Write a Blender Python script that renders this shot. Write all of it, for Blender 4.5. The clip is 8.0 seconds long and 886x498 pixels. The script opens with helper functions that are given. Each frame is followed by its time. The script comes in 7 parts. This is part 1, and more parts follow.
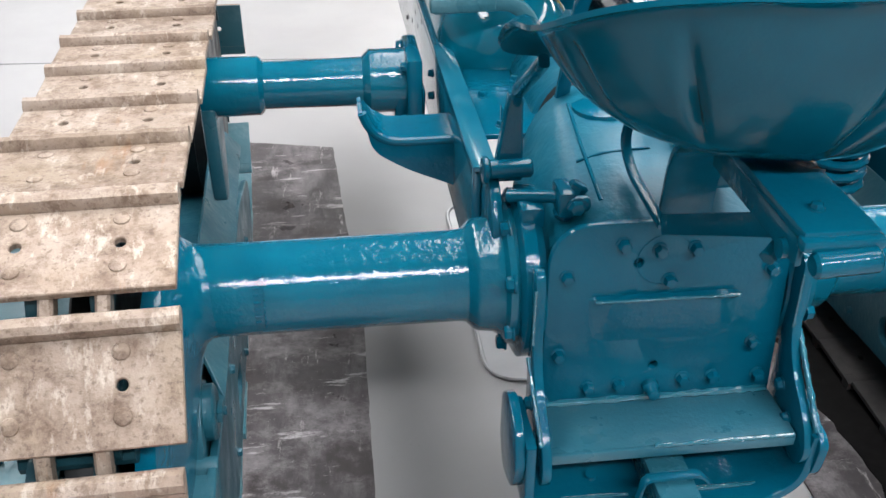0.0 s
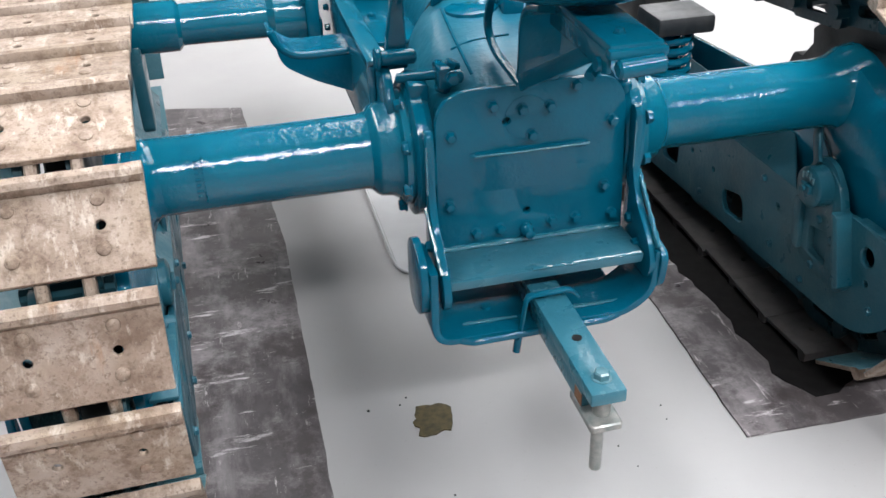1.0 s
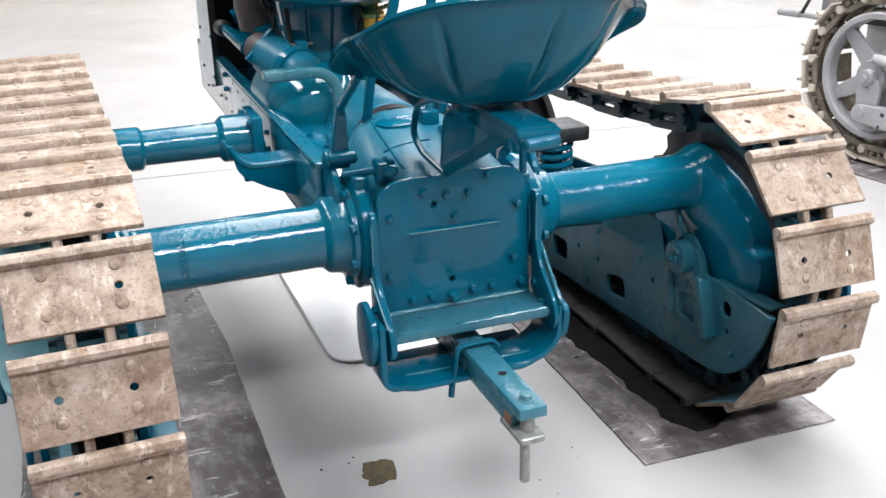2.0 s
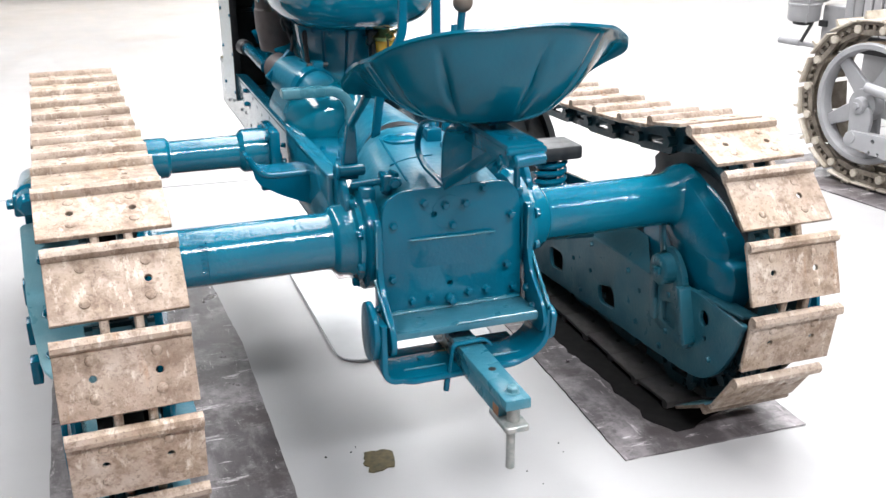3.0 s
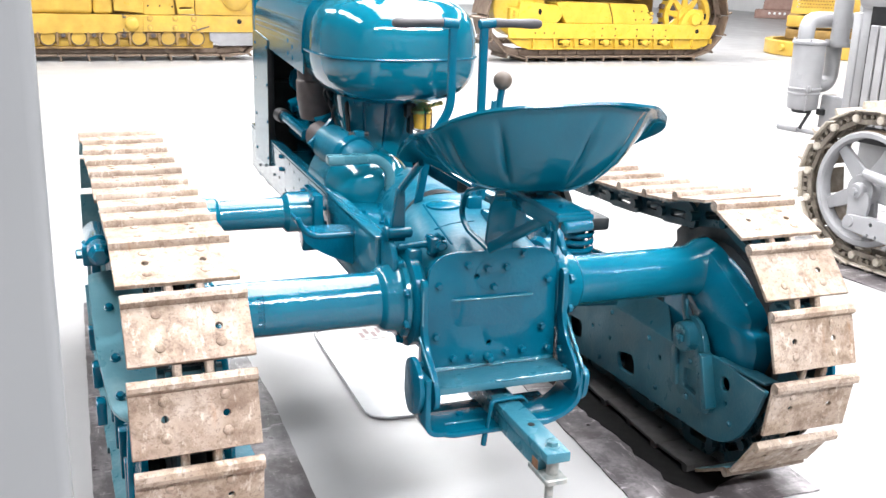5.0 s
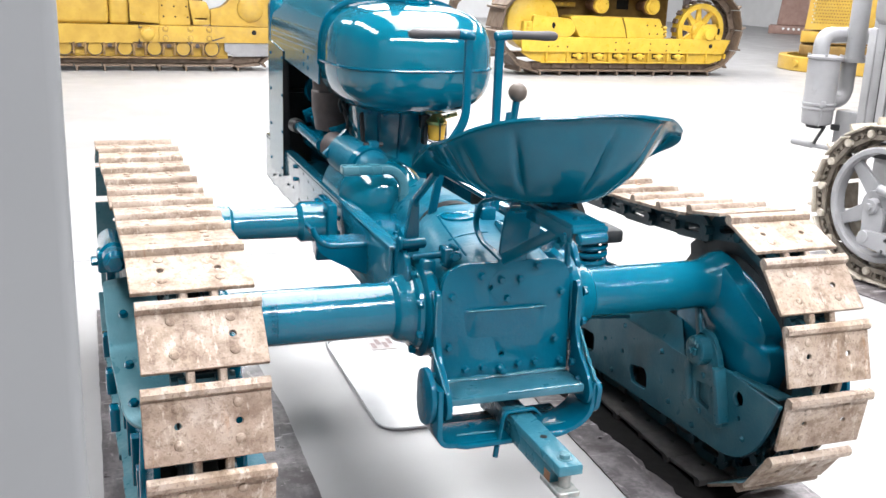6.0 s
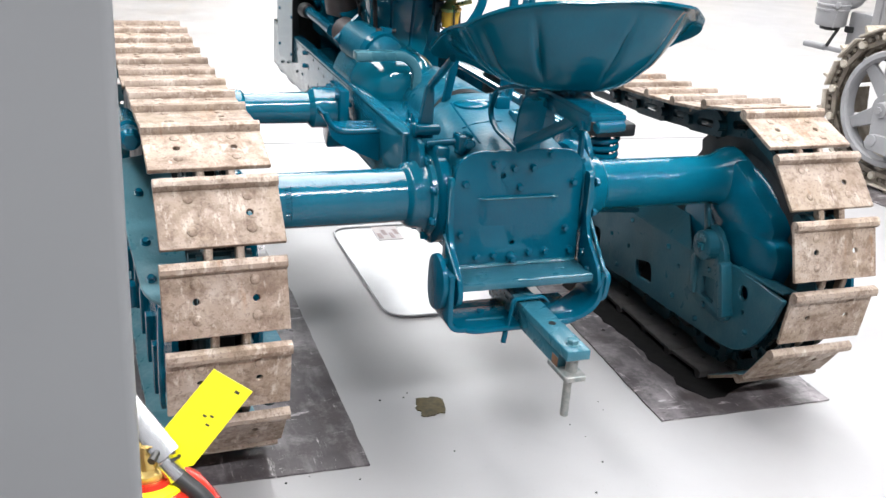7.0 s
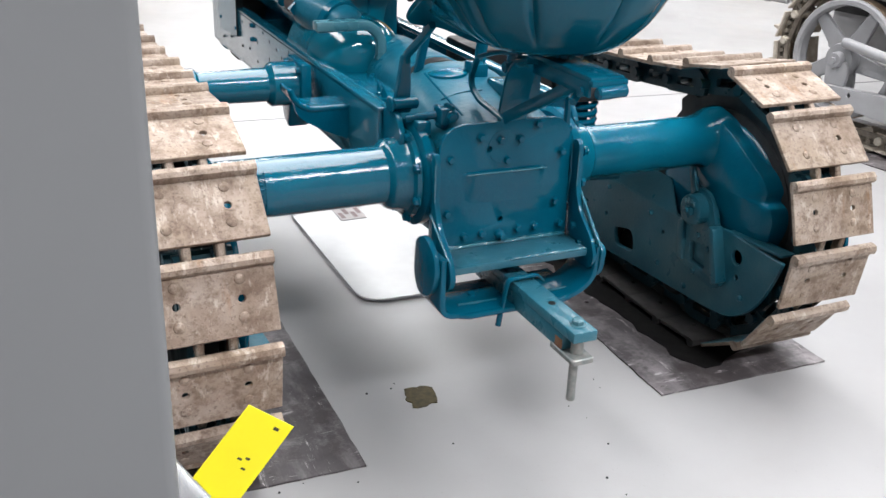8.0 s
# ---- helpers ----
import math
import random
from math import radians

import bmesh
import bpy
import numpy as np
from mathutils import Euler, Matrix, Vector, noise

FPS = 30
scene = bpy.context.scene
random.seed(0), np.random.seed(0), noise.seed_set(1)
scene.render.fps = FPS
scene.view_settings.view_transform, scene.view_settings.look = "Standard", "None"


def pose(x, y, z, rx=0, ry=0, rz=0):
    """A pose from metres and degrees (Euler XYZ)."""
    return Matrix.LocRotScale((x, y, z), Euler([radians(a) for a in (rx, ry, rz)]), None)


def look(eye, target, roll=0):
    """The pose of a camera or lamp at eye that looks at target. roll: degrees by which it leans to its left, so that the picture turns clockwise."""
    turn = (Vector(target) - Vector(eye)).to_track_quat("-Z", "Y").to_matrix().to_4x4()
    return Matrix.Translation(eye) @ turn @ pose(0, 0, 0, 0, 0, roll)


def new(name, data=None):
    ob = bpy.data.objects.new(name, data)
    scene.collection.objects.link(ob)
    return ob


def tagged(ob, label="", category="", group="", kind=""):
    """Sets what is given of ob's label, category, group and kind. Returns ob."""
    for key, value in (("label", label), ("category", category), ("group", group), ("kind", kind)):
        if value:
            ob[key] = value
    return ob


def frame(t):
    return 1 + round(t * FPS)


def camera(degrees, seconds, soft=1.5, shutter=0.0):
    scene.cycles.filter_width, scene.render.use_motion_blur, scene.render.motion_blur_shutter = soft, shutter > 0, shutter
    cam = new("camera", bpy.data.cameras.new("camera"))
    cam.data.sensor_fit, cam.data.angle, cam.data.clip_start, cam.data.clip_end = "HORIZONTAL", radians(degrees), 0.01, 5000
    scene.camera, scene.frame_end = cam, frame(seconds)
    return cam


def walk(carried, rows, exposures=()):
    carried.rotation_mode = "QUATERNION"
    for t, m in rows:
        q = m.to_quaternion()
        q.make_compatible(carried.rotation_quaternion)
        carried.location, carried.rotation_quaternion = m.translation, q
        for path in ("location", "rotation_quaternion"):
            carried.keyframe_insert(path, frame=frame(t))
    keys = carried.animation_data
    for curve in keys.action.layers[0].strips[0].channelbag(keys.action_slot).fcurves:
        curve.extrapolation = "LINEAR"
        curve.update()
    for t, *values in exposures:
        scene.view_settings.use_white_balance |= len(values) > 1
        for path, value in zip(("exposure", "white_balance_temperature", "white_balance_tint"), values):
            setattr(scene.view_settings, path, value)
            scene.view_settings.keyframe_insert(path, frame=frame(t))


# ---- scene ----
cam = camera(48.8, 8.0)
PATH = [
    (0, (-0.386, -0.935, 1.15), (-0.181, 0.766, 0.119), 0.1),
    (0.2, (-0.421, -0.979, 1.151), (-0.005, 0.675, 0.105), 1.9),
    (0.5, (-0.424, -1.082, 1.158), (0.067, 0.591, 0.177), 2.1),
    (0.8, (-0.419, -1.211, 1.127), (-0.004, 0.501, 0.18), 0.1),
    (1, (-0.434, -1.259, 1.122), (-0.048, 0.413, 0.095), -1.8),
    (1.2, (-0.458, -1.297, 1.15), (-0.056, 0.384, 0.143), -1.8),
    (1.5, (-0.538, -1.367, 1.146), (0.044, 0.346, 0.294), -0.7),
    (1.7, (-0.603, -1.455, 1.124), (0.06, 0.28, 0.383), -1.3),
    (2.8, (-0.636, -1.712, 1.159), (-0.013, 0.039, 0.421), -0.8),
    (3, (-0.65, -1.73, 1.168), (-0.013, 0.029, 0.461), -0.3),
    (3.2, (-0.669, -1.752, 1.173), (0.022, 0.013, 0.535), 0.3),
    (3.5, (-0.727, -1.766, 1.176), (0.043, -0.03, 0.55), 1.8),
    (3.8, (-0.763, -1.789, 1.164), (0.04, -0.081, 0.502), 1.6),
    (4, (-0.789, -1.802, 1.156), (0.008, -0.099, 0.473), 1.4),
    (4.2, (-0.808, -1.802, 1.162), (-0.043, -0.084, 0.482), 1.4),
    (4.5, (-0.819, -1.797, 1.17), (-0.106, -0.04, 0.531), 2.1),
    (4.8, (-0.813, -1.798, 1.181), (-0.123, -0.017, 0.59), 1.9),
    (5, (-0.807, -1.797, 1.179), (-0.122, -0.005, 0.616), 1.8),
    (5.2, (-0.8, -1.795, 1.188), (-0.113, 0.006, 0.653), 1.8),
    (6.3, (-0.817, -1.799, 1.173), (-0.17, 0.012, 0.623), 2.4),
    (6.5, (-0.818, -1.804, 1.174), (-0.195, -0.004, 0.564), 2.4),
    (6.8, (-0.829, -1.811, 1.152), (-0.202, -0.039, 0.469), 3.0),
    (7, (-0.849, -1.802, 1.149), (-0.19, -0.061, 0.418), 3.8),
    (7.2, (-0.87, -1.795, 1.143), (-0.159, -0.074, 0.415), 4.0),
    (7.5, (-0.892, -1.775, 1.134), (-0.134, -0.108, 0.329), 3.3),
    (7.8, (-0.902, -1.688, 1.142), (-0.063, -0.065, 0.327), 3.8),
    (8, (-0.906, -1.637, 1.122), (-0.122, 0.027, 0.335), 2.3),
]
walk(cam, [(t, look(eye, target, roll)) for t, eye, target, roll in PATH],
     exposures=[(0.0, -0.38), (0.6, -0.42), (1.0, -0.3), (1.5, -0.4), (2.2, -0.04), (3.0, 0.12), (4.0, 0.22), (5.0, 0.5), (6.5, 0.04), (7.0, -0.10), (8.0, -0.45)])

# ---- light ----
world = bpy.data.worlds.new("world")
scene.world = world
world.use_nodes = True
world.node_tree.nodes["Background"].inputs["Color"].default_value = (0.9, 0.95, 1.0, 1)
world.node_tree.nodes["Background"].inputs["Strength"].default_value = 0.22

CEILING = 5.6
# no roof light is in view; strips placed and powered to suit the scene
LAMPS = [  # x, y, extent along x, extent along y, watts
    (1.35, 2.1, 2.7, 7.0, 610),
    (-3.2, 2.0, 1.1, 7.0, 420),
    (5.8, 2.0, 0.9, 10.0, 340),
    (3.2, 11.0, 4.4, 7.0, 850),
    (-3.6, 10.0, 1.1, 6.0, 200),
    (9.6, 9.0, 1.1, 8.0, 560),
    (1.3, -4.9, 6.4, 0.6, 1080),
    # strip added only to brighten the far white wall
    (7.0, 19.0, 9.0, 1.1, 900),
]
for lx, ly, lw, ln, watts in LAMPS:
    ld = bpy.data.lights.new("roof_light_lamp", "AREA")
    ld.shape, ld.size, ld.size_y, ld.energy = "RECTANGLE", lw, ln, watts
    ld.color = (0.942, 0.958, 0.998)
    lo = new("roof_light_lamp", ld)
    lo.location = (lx, ly, CEILING - 0.12)


# ---- materials ----
def nodes_of(name):
    m = bpy.data.materials.new(name)
    m.use_nodes = True
    nt = m.node_tree
    return m, nt, nt.nodes["Principled BSDF"], nt.links


def noise_node(nt, scale, detail=4.0, rough=0.55, coords="Object", stretch=None, turn=0.0):
    tc = nt.nodes.new("ShaderNodeTexCoord")
    src = tc.outputs[coords]
    if stretch:
        mp = nt.nodes.new("ShaderNodeMapping")
        mp.inputs["Scale"].default_value = stretch
        mp.inputs["Rotation"].default_value = (0, 0, radians(turn))
        nt.links.new(src, mp.inputs["Vector"])
        src = mp.outputs["Vector"]
    n = nt.nodes.new("ShaderNodeTexNoise")
    n.inputs["Scale"].default_value, n.inputs["Detail"].default_value, n.inputs["Roughness"].default_value = scale, detail, rough
    nt.links.new(src, n.inputs["Vector"])
    return n.outputs["Fac"]


def ramp(nt, fac, stops):
    r = nt.nodes.new("ShaderNodeValToRGB")
    e = r.color_ramp.elements
    while len(e) < len(stops):
        e.new(0.5)
    for el, (p, c) in zip(e, stops):
        el.position, el.color = p, (*c, 1) if len(c) == 3 else c
    nt.links.new(fac, r.inputs["Fac"])
    return r.outputs["Color"]


def mix(nt, fac, a, b, mode="MIX"):
    m = nt.nodes.new("ShaderNodeMix")
    m.data_type, m.blend_type = "RGBA", mode
    for sock, v in ((m.inputs[0], fac), (m.inputs[6], a), (m.inputs[7], b)):
        if isinstance(v, (int, float)):
            sock.default_value = v
        elif isinstance(v, tuple):
            sock.default_value = (*v, 1)
        else:
            nt.links.new(v, sock)
    return m.outputs[2]


def bump(nt, height, strength, distance, onto, before=None):
    b = nt.nodes.new("ShaderNodeBump")
    b.inputs["Strength"].default_value, b.inputs["Distance"].default_value = strength, distance
    nt.links.new(height, b.inputs["Height"])
    if before is not None:
        nt.links.new(before, b.inputs["Normal"])
    nt.links.new(b.outputs["Normal"], onto)
    return b.outputs["Normal"]


def paint(name, a, b, rough=0.16, wave=0.0012, coat=0.10, chips=None, dust=None, gloss=0.28):
    """Brush-laid gloss paint: two close tones, uneven film, a few chips."""
    m, nt, p, ln = nodes_of(name)
    col = ramp(nt, noise_node(nt, 6.0, 3), [(0.35, a), (0.65, b)])
    if dust:
        col = mix(nt, ramp(nt, noise_node(nt, 3.1, 6, 0.7), [(0.52, (0, 0, 0)), (0.75, (0.55, 0.55, 0.55))]), col, dust)
    if chips:
        col = mix(nt, ramp(nt, noise_node(nt, 55, 5, 0.7), [(0.74, (0, 0, 0)), (0.77, (1, 1, 1))]), col, chips)
    ln.new(col, p.inputs["Base Color"])
    ln.new(ramp(nt, noise_node(nt, 14, 5), [(0.3, (rough * 0.7,) * 3), (0.75, (rough * 1.8,) * 3)]), p.inputs["Roughness"])
    p.inputs["Coat Weight"].default_value, p.inputs["Coat Roughness"].default_value = coat, 0.05
    p.inputs["Specular IOR Level"].default_value = gloss
    n1 = bump(nt, noise_node(nt, 240, 2), 0.8, wave * 0.24, p.inputs["Normal"])
    n2 = bump(nt, noise_node(nt, 100, 3), 0.8, wave * 0.95, p.inputs["Normal"], n1)
    bump(nt, noise_node(nt, 16, 2), 0.4, wave * 2.2, p.inputs["Normal"], n2)
    return m


def metal(name, a, b, rough=0.45, metallic=0.9, scale=30, relief=0.0006):
    m, nt, p, ln = nodes_of(name)
    ln.new(ramp(nt, noise_node(nt, scale, 6, 0.65), [(0.3, a), (0.7, b)]), p.inputs["Base Color"])
    ln.new(ramp(nt, noise_node(nt, scale * 0.6, 4), [(0.3, (rough * 0.7,) * 3), (0.7, (min(1, rough * 1.35),) * 3)]), p.inputs["Roughness"])
    p.inputs["Metallic"].default_value = metallic
    bump(nt, noise_node(nt, scale * 4, 5), 0.5, relief, p.inputs["Normal"])
    return m


TEAL = paint("teal_gloss_paint", (0.0005, 0.069, 0.118), (0.001, 0.090, 0.148), rough=0.07, chips=(0.01, 0.15, 0.2), gloss=0.20, coat=0.14)
TEAL_SHEET = paint("teal_polished_sheet_paint", (0.0005, 0.088, 0.138), (0.001, 0.110, 0.168), rough=0.06, gloss=0.42, coat=0.40, wave=0.0003)
TEAL_SEAT = paint("teal_seat_paint", (0.0005, 0.064, 0.104), (0.001, 0.082, 0.130), rough=0.10, gloss=0.18, coat=0.12, wave=0.0006)
TEAL_RAIL = paint("teal_rail_paint", (0.004, 0.085, 0.136), (0.008, 0.110, 0.168), rough=0.13, gloss=0.5, coat=0.55, wave=0.0004)
TEAL_SATIN = paint("teal_satin_casting_paint", (0.001, 0.086, 0.138), (0.006, 0.112, 0.172), rough=0.34, gloss=0.22, coat=0.04, chips=(0.02, 0.17, 0.22), dust=(0.06, 0.20, 0.26))
# greyer base and blotches stand in for the shelf top's satin reflection
TEAL_SHELF = paint("teal_greyed_shelf_paint", (0.010, 0.085, 0.128), (0.022, 0.112, 0.155), rough=0.30, gloss=0.5, coat=0.1, dust=(0.055, 0.13, 0.15))
TEAL_TUBE = paint("teal_brushed_tube_paint", (0.0008, 0.080, 0.132), (0.002, 0.104, 0.162), rough=0.075, gloss=0.42, coat=0.22, wave=0.0011, chips=(0.02, 0.2, 0.26))
WELD = paint("lumpy_weld_paint", (0.006, 0.10, 0.15), (0.012, 0.125, 0.178), rough=0.05, wave=0.005, gloss=1.0, coat=1.0)
TEAL_SIDE = paint("teal_dusty_paint", (0.007, 0.064, 0.094), (0.013, 0.088, 0.122), rough=0.34, coat=0.1, dust=(0.07, 0.125, 0.14), chips=(0.03, 0.02, 0.015))
TEAL_OLD = paint("teal_thin_paint", (0.03, 0.125, 0.16), (0.07, 0.18, 0.215), rough=0.3, coat=0.15, gloss=0.5, chips=(0.30, 0.32, 0.32), dust=(0.30, 0.36, 0.37))
TEAL_BAR = paint("worn_teal_bar_paint", (0.012, 0.100, 0.146), (0.026, 0.130, 0.178), rough=0.22, gloss=0.4, coat=0.12, dust=(0.11, 0.20, 0.22), chips=(0.16, 0.09, 0.05))
CHAIN_TEAL = paint("greasy_teal_chain_paint", (0.005, 0.026, 0.036), (0.010, 0.050, 0.064), rough=0.3, coat=0.0, gloss=0.4, dust=(0.035, 0.06, 0.065), chips=(0.02, 0.02, 0.02))
OCHRE = paint("old_yellow_paint", (0.42, 0.26, 0.045), (0.52, 0.34, 0.06), rough=0.35, coat=0.1, dust=(0.28, 0.18, 0.08), chips=(0.12, 0.07, 0.04))
YELLOW = paint("yellow_paint", (0.60, 0.385, 0.045), (0.68, 0.46, 0.062), rough=0.3, coat=0.15, dust=(0.52, 0.34, 0.07), chips=(0.2, 0.12, 0.05))
GREY_PAINT = paint("grey_paint", (0.250, 0.247, 0.254), (0.312, 0.309, 0.316), rough=0.35, coat=0.1, chips=(0.2, 0.18, 0.17))
DARK = metal("dark_greasy_iron", (0.012, 0.014, 0.016), (0.035, 0.035, 0.036), 0.5, 0.3)
BLACK = metal("black_enamel", (0.008, 0.008, 0.009), (0.016, 0.016, 0.017), 0.5, 0.0)
BLACK.node_tree.nodes["Principled BSDF"].inputs["Specular IOR Level"].default_value = 0.15
WORN_STEEL = metal("worn_painted_steel", (0.16, 0.19, 0.19), (0.34, 0.33, 0.31), 0.5, 0.6, 45)
BROWN_IRON = metal("brown_primer_iron", (0.055, 0.045, 0.045), (0.085, 0.07, 0.068), 0.6, 0.1)
RUST = metal("rusty_iron", (0.10, 0.045, 0.02), (0.22, 0.11, 0.06), 0.8, 0.2)
BRASS = metal("brass", (0.62, 0.42, 0.14), (0.75, 0.55, 0.2), 0.3)


def shoe_steel():
    """Worn track steel: tan rust film, darker smears, bright scuffed grains, pits."""
    m, nt, p, ln = nodes_of("worn_rusty_track_steel")
    info = nt.nodes.new("ShaderNodeObjectInfo")
    tc = nt.nodes.new("ShaderNodeTexCoord")
    add = nt.nodes.new("ShaderNodeVectorMath")
    add.operation = "MULTIPLY_ADD"
    add.inputs[1].default_value = (1, 1, 1)
    sc = nt.nodes.new("ShaderNodeVectorMath")
    sc.operation = "SCALE"
    sc.inputs[0].default_value = (17, 9, 5)
    ln.new(info.outputs["Random"], sc.inputs["Scale"])
    ln.new(tc.outputs["Object"], add.inputs[0])
    ln.new(sc.outputs["Vector"], add.inputs[2])

    def nz(scale, detail, rough, stretch=None):
        n = nt.nodes.new("ShaderNodeTexNoise")
        n.inputs["Scale"].default_value, n.inputs["Detail"].default_value, n.inputs["Roughness"].default_value = scale, detail, rough
        if stretch:
            mp = nt.nodes.new("ShaderNodeMapping")
            mp.inputs["Scale"].default_value = stretch
            ln.new(add.outputs["Vector"], mp.inputs["Vector"])
            ln.new(mp.outputs["Vector"], n.inputs["Vector"])
        else:
            ln.new(add.outputs["Vector"], n.inputs["Vector"])
        return n.outputs["Fac"]
    col = ramp(nt, nz(8, 6, 0.65), [(0.26, (0.165, 0.115, 0.084)), (0.42, (0.29, 0.226, 0.180)), (0.66, (0.40, 0.34, 0.293))])
    col = mix(nt, ramp(nt, nz(6, 4, 0.6), [(0.50, (0, 0, 0)), (0.68, (0.55, 0.55, 0.55))]), col, (0.29, 0.222, 0.150))
    col = mix(nt, ramp(nt, nz(30, 7, 0.78), [(0.47, (0, 0, 0)), (0.62, (0.74, 0.74, 0.74))]), col, (0.140, 0.092, 0.064))
    col = mix(nt, ramp(nt, nz(34, 4, 0.6, (1.0, 0.16, 0.16)), [(0.64, (0, 0, 0)), (0.74, (0.6, 0.6, 0.6))]), col, (0.27, 0.13, 0.05))
    col = mix(nt, ramp(nt, nz(48, 5, 0.7, (1.0, 0.45, 0.45)), [(0.56, (0, 0, 0)), (0.66, (0.75, 0.75, 0.75))]), col, (0.52, 0.46, 0.40))
    col = mix(nt, ramp(nt, nz(150, 3, 0.7), [(0.56, (0, 0, 0)), (0.66, (0.6, 0.6, 0.6))]), col, (0.115, 0.080, 0.058))
    tone = ramp(nt, info.outputs["Random"], [(0.0, (0.76, 0.73, 0.70)), (1.0, (1.03, 1.0, 0.97))])
    col = mix(nt, 1.0, col, tone, "MULTIPLY")
    ln.new(col, p.inputs["Base Color"])
    ln.new(ramp(nt, nz(30, 4, 0.6), [(0.3, (0.42,) * 3), (0.7, (0.75,) * 3)]), p.inputs["Roughness"])
    p.inputs["Metallic"].default_value = 0.25
    n1 = bump(nt, nz(60, 5, 0.65), 0.8, 0.0022, p.inputs["Normal"])
    bump(nt, nz(12, 4, 0.6), 0.5, 0.004, p.inputs["Normal"], n1)
    return m


SHOE = shoe_steel()


def concrete():
    m, nt, p, ln = nodes_of("polished_pale_concrete")
    col = ramp(nt, noise_node(nt, 0.9, 6, 0.6), [(0.3, (0.265, 0.258, 0.257)), (0.7, (0.31, 0.305, 0.304))])
    col = mix(nt, ramp(nt, noise_node(nt, 5.5, 6, 0.7), [(0.5, (0, 0, 0)), (0.8, (0.35, 0.35, 0.35))]), col, (0.27, 0.262, 0.258))
    col = mix(nt, ramp(nt, noise_node(nt, 140, 3), [(0.66, (0, 0, 0)), (0.74, (0.5, 0.5, 0.5))]), col, (0.24, 0.232, 0.228))
    ln.new(col, p.inputs["Base Color"])
    ln.new(ramp(nt, noise_node(nt, 3, 5), [(0.3, (0.30,) * 3), (0.7, (0.48,) * 3)]), p.inputs["Roughness"])
    bump(nt, noise_node(nt, 90, 4), 0.15, 0.0005, p.inputs["Normal"])
    return m


FLOOR = concrete()


def rubber_mat():
    m, nt, p, ln = nodes_of("dark_scuffed_rubber_sheet")
    col = ramp(nt, noise_node(nt, 7, 6, 0.65), [(0.3, (0.034, 0.029, 0.030)), (0.7, (0.074, 0.065, 0.068))])
    # worn grey bands along the sheet
    col = mix(nt, ramp(nt, noise_node(nt, 9, 7, 0.72, stretch=(1.0, 0.28, 1.0)), [(0.48, (0, 0, 0)), (0.70, (0.7, 0.7, 0.7))]), col, (0.27, 0.245, 0.25))
    col = mix(nt, ramp(nt, noise_node(nt, 4.2, 9, 0.78, stretch=(0.8, 1.2, 1.0), turn=50), [(0.50, (0, 0, 0)), (0.66, (0.75, 0.75, 0.75))]), col, (0.28, 0.255, 0.26))
    # pale scrapes in two directions, chalky flecks, damp dark blots
    col = mix(nt, ramp(nt, noise_node(nt, 13, 8, 0.72, stretch=(0.35, 1.7, 1.0), turn=24), [(0.585, (0, 0, 0)), (0.63, (0.85, 0.85, 0.85))]), col, (0.46, 0.43, 0.43))
    col = mix(nt, ramp(nt, noise_node(nt, 20, 8, 0.75, stretch=(1.6, 0.3, 1.0), turn=-38), [(0.60, (0, 0, 0)), (0.65, (0.8, 0.8, 0.8))]), col, (0.42, 0.39, 0.39))
    col = mix(nt, ramp(nt, noise_node(nt, 60, 7, 0.8), [(0.63, (0, 0, 0)), (0.70, (0.8, 0.8, 0.8))]), col, (0.42, 0.40, 0.40))
    col = mix(nt, ramp(nt, noise_node(nt, 6, 8, 0.75), [(0.51, (0, 0, 0)), (0.60, (0.85, 0.85, 0.85))]), col, (0.032, 0.025, 0.025))
    ln.new(col, p.inputs["Base Color"])
    ln.new(ramp(nt, noise_node(nt, 9, 5), [(0.3, (0.24,) * 3), (0.7, (0.55,) * 3)]), p.inputs["Roughness"])
    bump(nt, noise_node(nt, 25, 5), 0.4, 0.002, p.inputs["Normal"])
    return m


MAT = rubber_mat()


def plain(name, colour, rough=0.5, metallic=0.0, grain=40, amount=0.12, relief=0.0004):
    m, nt, p, ln = nodes_of(name)
    lo = tuple(c * (1 - amount) for c in colour)
    hi = tuple(min(1.0, c * (1 + amount)) for c in colour)
    ln.new(ramp(nt, noise_node(nt, grain, 5), [(0.3, lo), (0.7, hi)]), p.inputs["Base Color"])
    p.inputs["Roughness"].default_value, p.inputs["Metallic"].default_value = rough, metallic
    bump(nt, noise_node(nt, grain * 2, 3), 0.2, relief, p.inputs["Normal"])
    return m


WALL = plain("grey_wall_paint", (0.20, 0.20, 0.21), 0.7, grain=3, amount=0.04)
WALL_WHITE = plain("bright_white_wall_paint", (0.78, 0.78, 0.78), 0.7, grain=3, amount=0.04)
CEIL = plain("grey_ceiling_sheet", (0.13, 0.133, 0.137), 0.7, grain=3, amount=0.04)
PANEL = plain("grey_panel_paint", (0.172, 0.175, 0.179), 0.45, grain=2.5, amount=0.05)
PAN = plain("white_drip_tray", (0.37, 0.37, 0.375), 0.25, grain=9, amount=0.06)
RED = plain("red_gloss_enamel", (0.52, 0.025, 0.012), 0.18, grain=20, amount=0.06)
TAG = plain("yellow_card", (0.90, 0.80, 0.01), 0.5, grain=15, amount=0.03)
BLACK_RUBBER = plain("black_rubber", (0.02, 0.02, 0.02), 0.45)
CHROME = plain("satin_chrome", (0.62, 0.62, 0.62), 0.25, 1.0)
WHITE = plain("white_plastic", (0.72, 0.72, 0.73), 0.35)
GRIP = plain("dark_grip_rubber", (0.045, 0.04, 0.042), 0.5)
KNOB = plain("brown_knob", (0.10, 0.075, 0.06), 0.5)
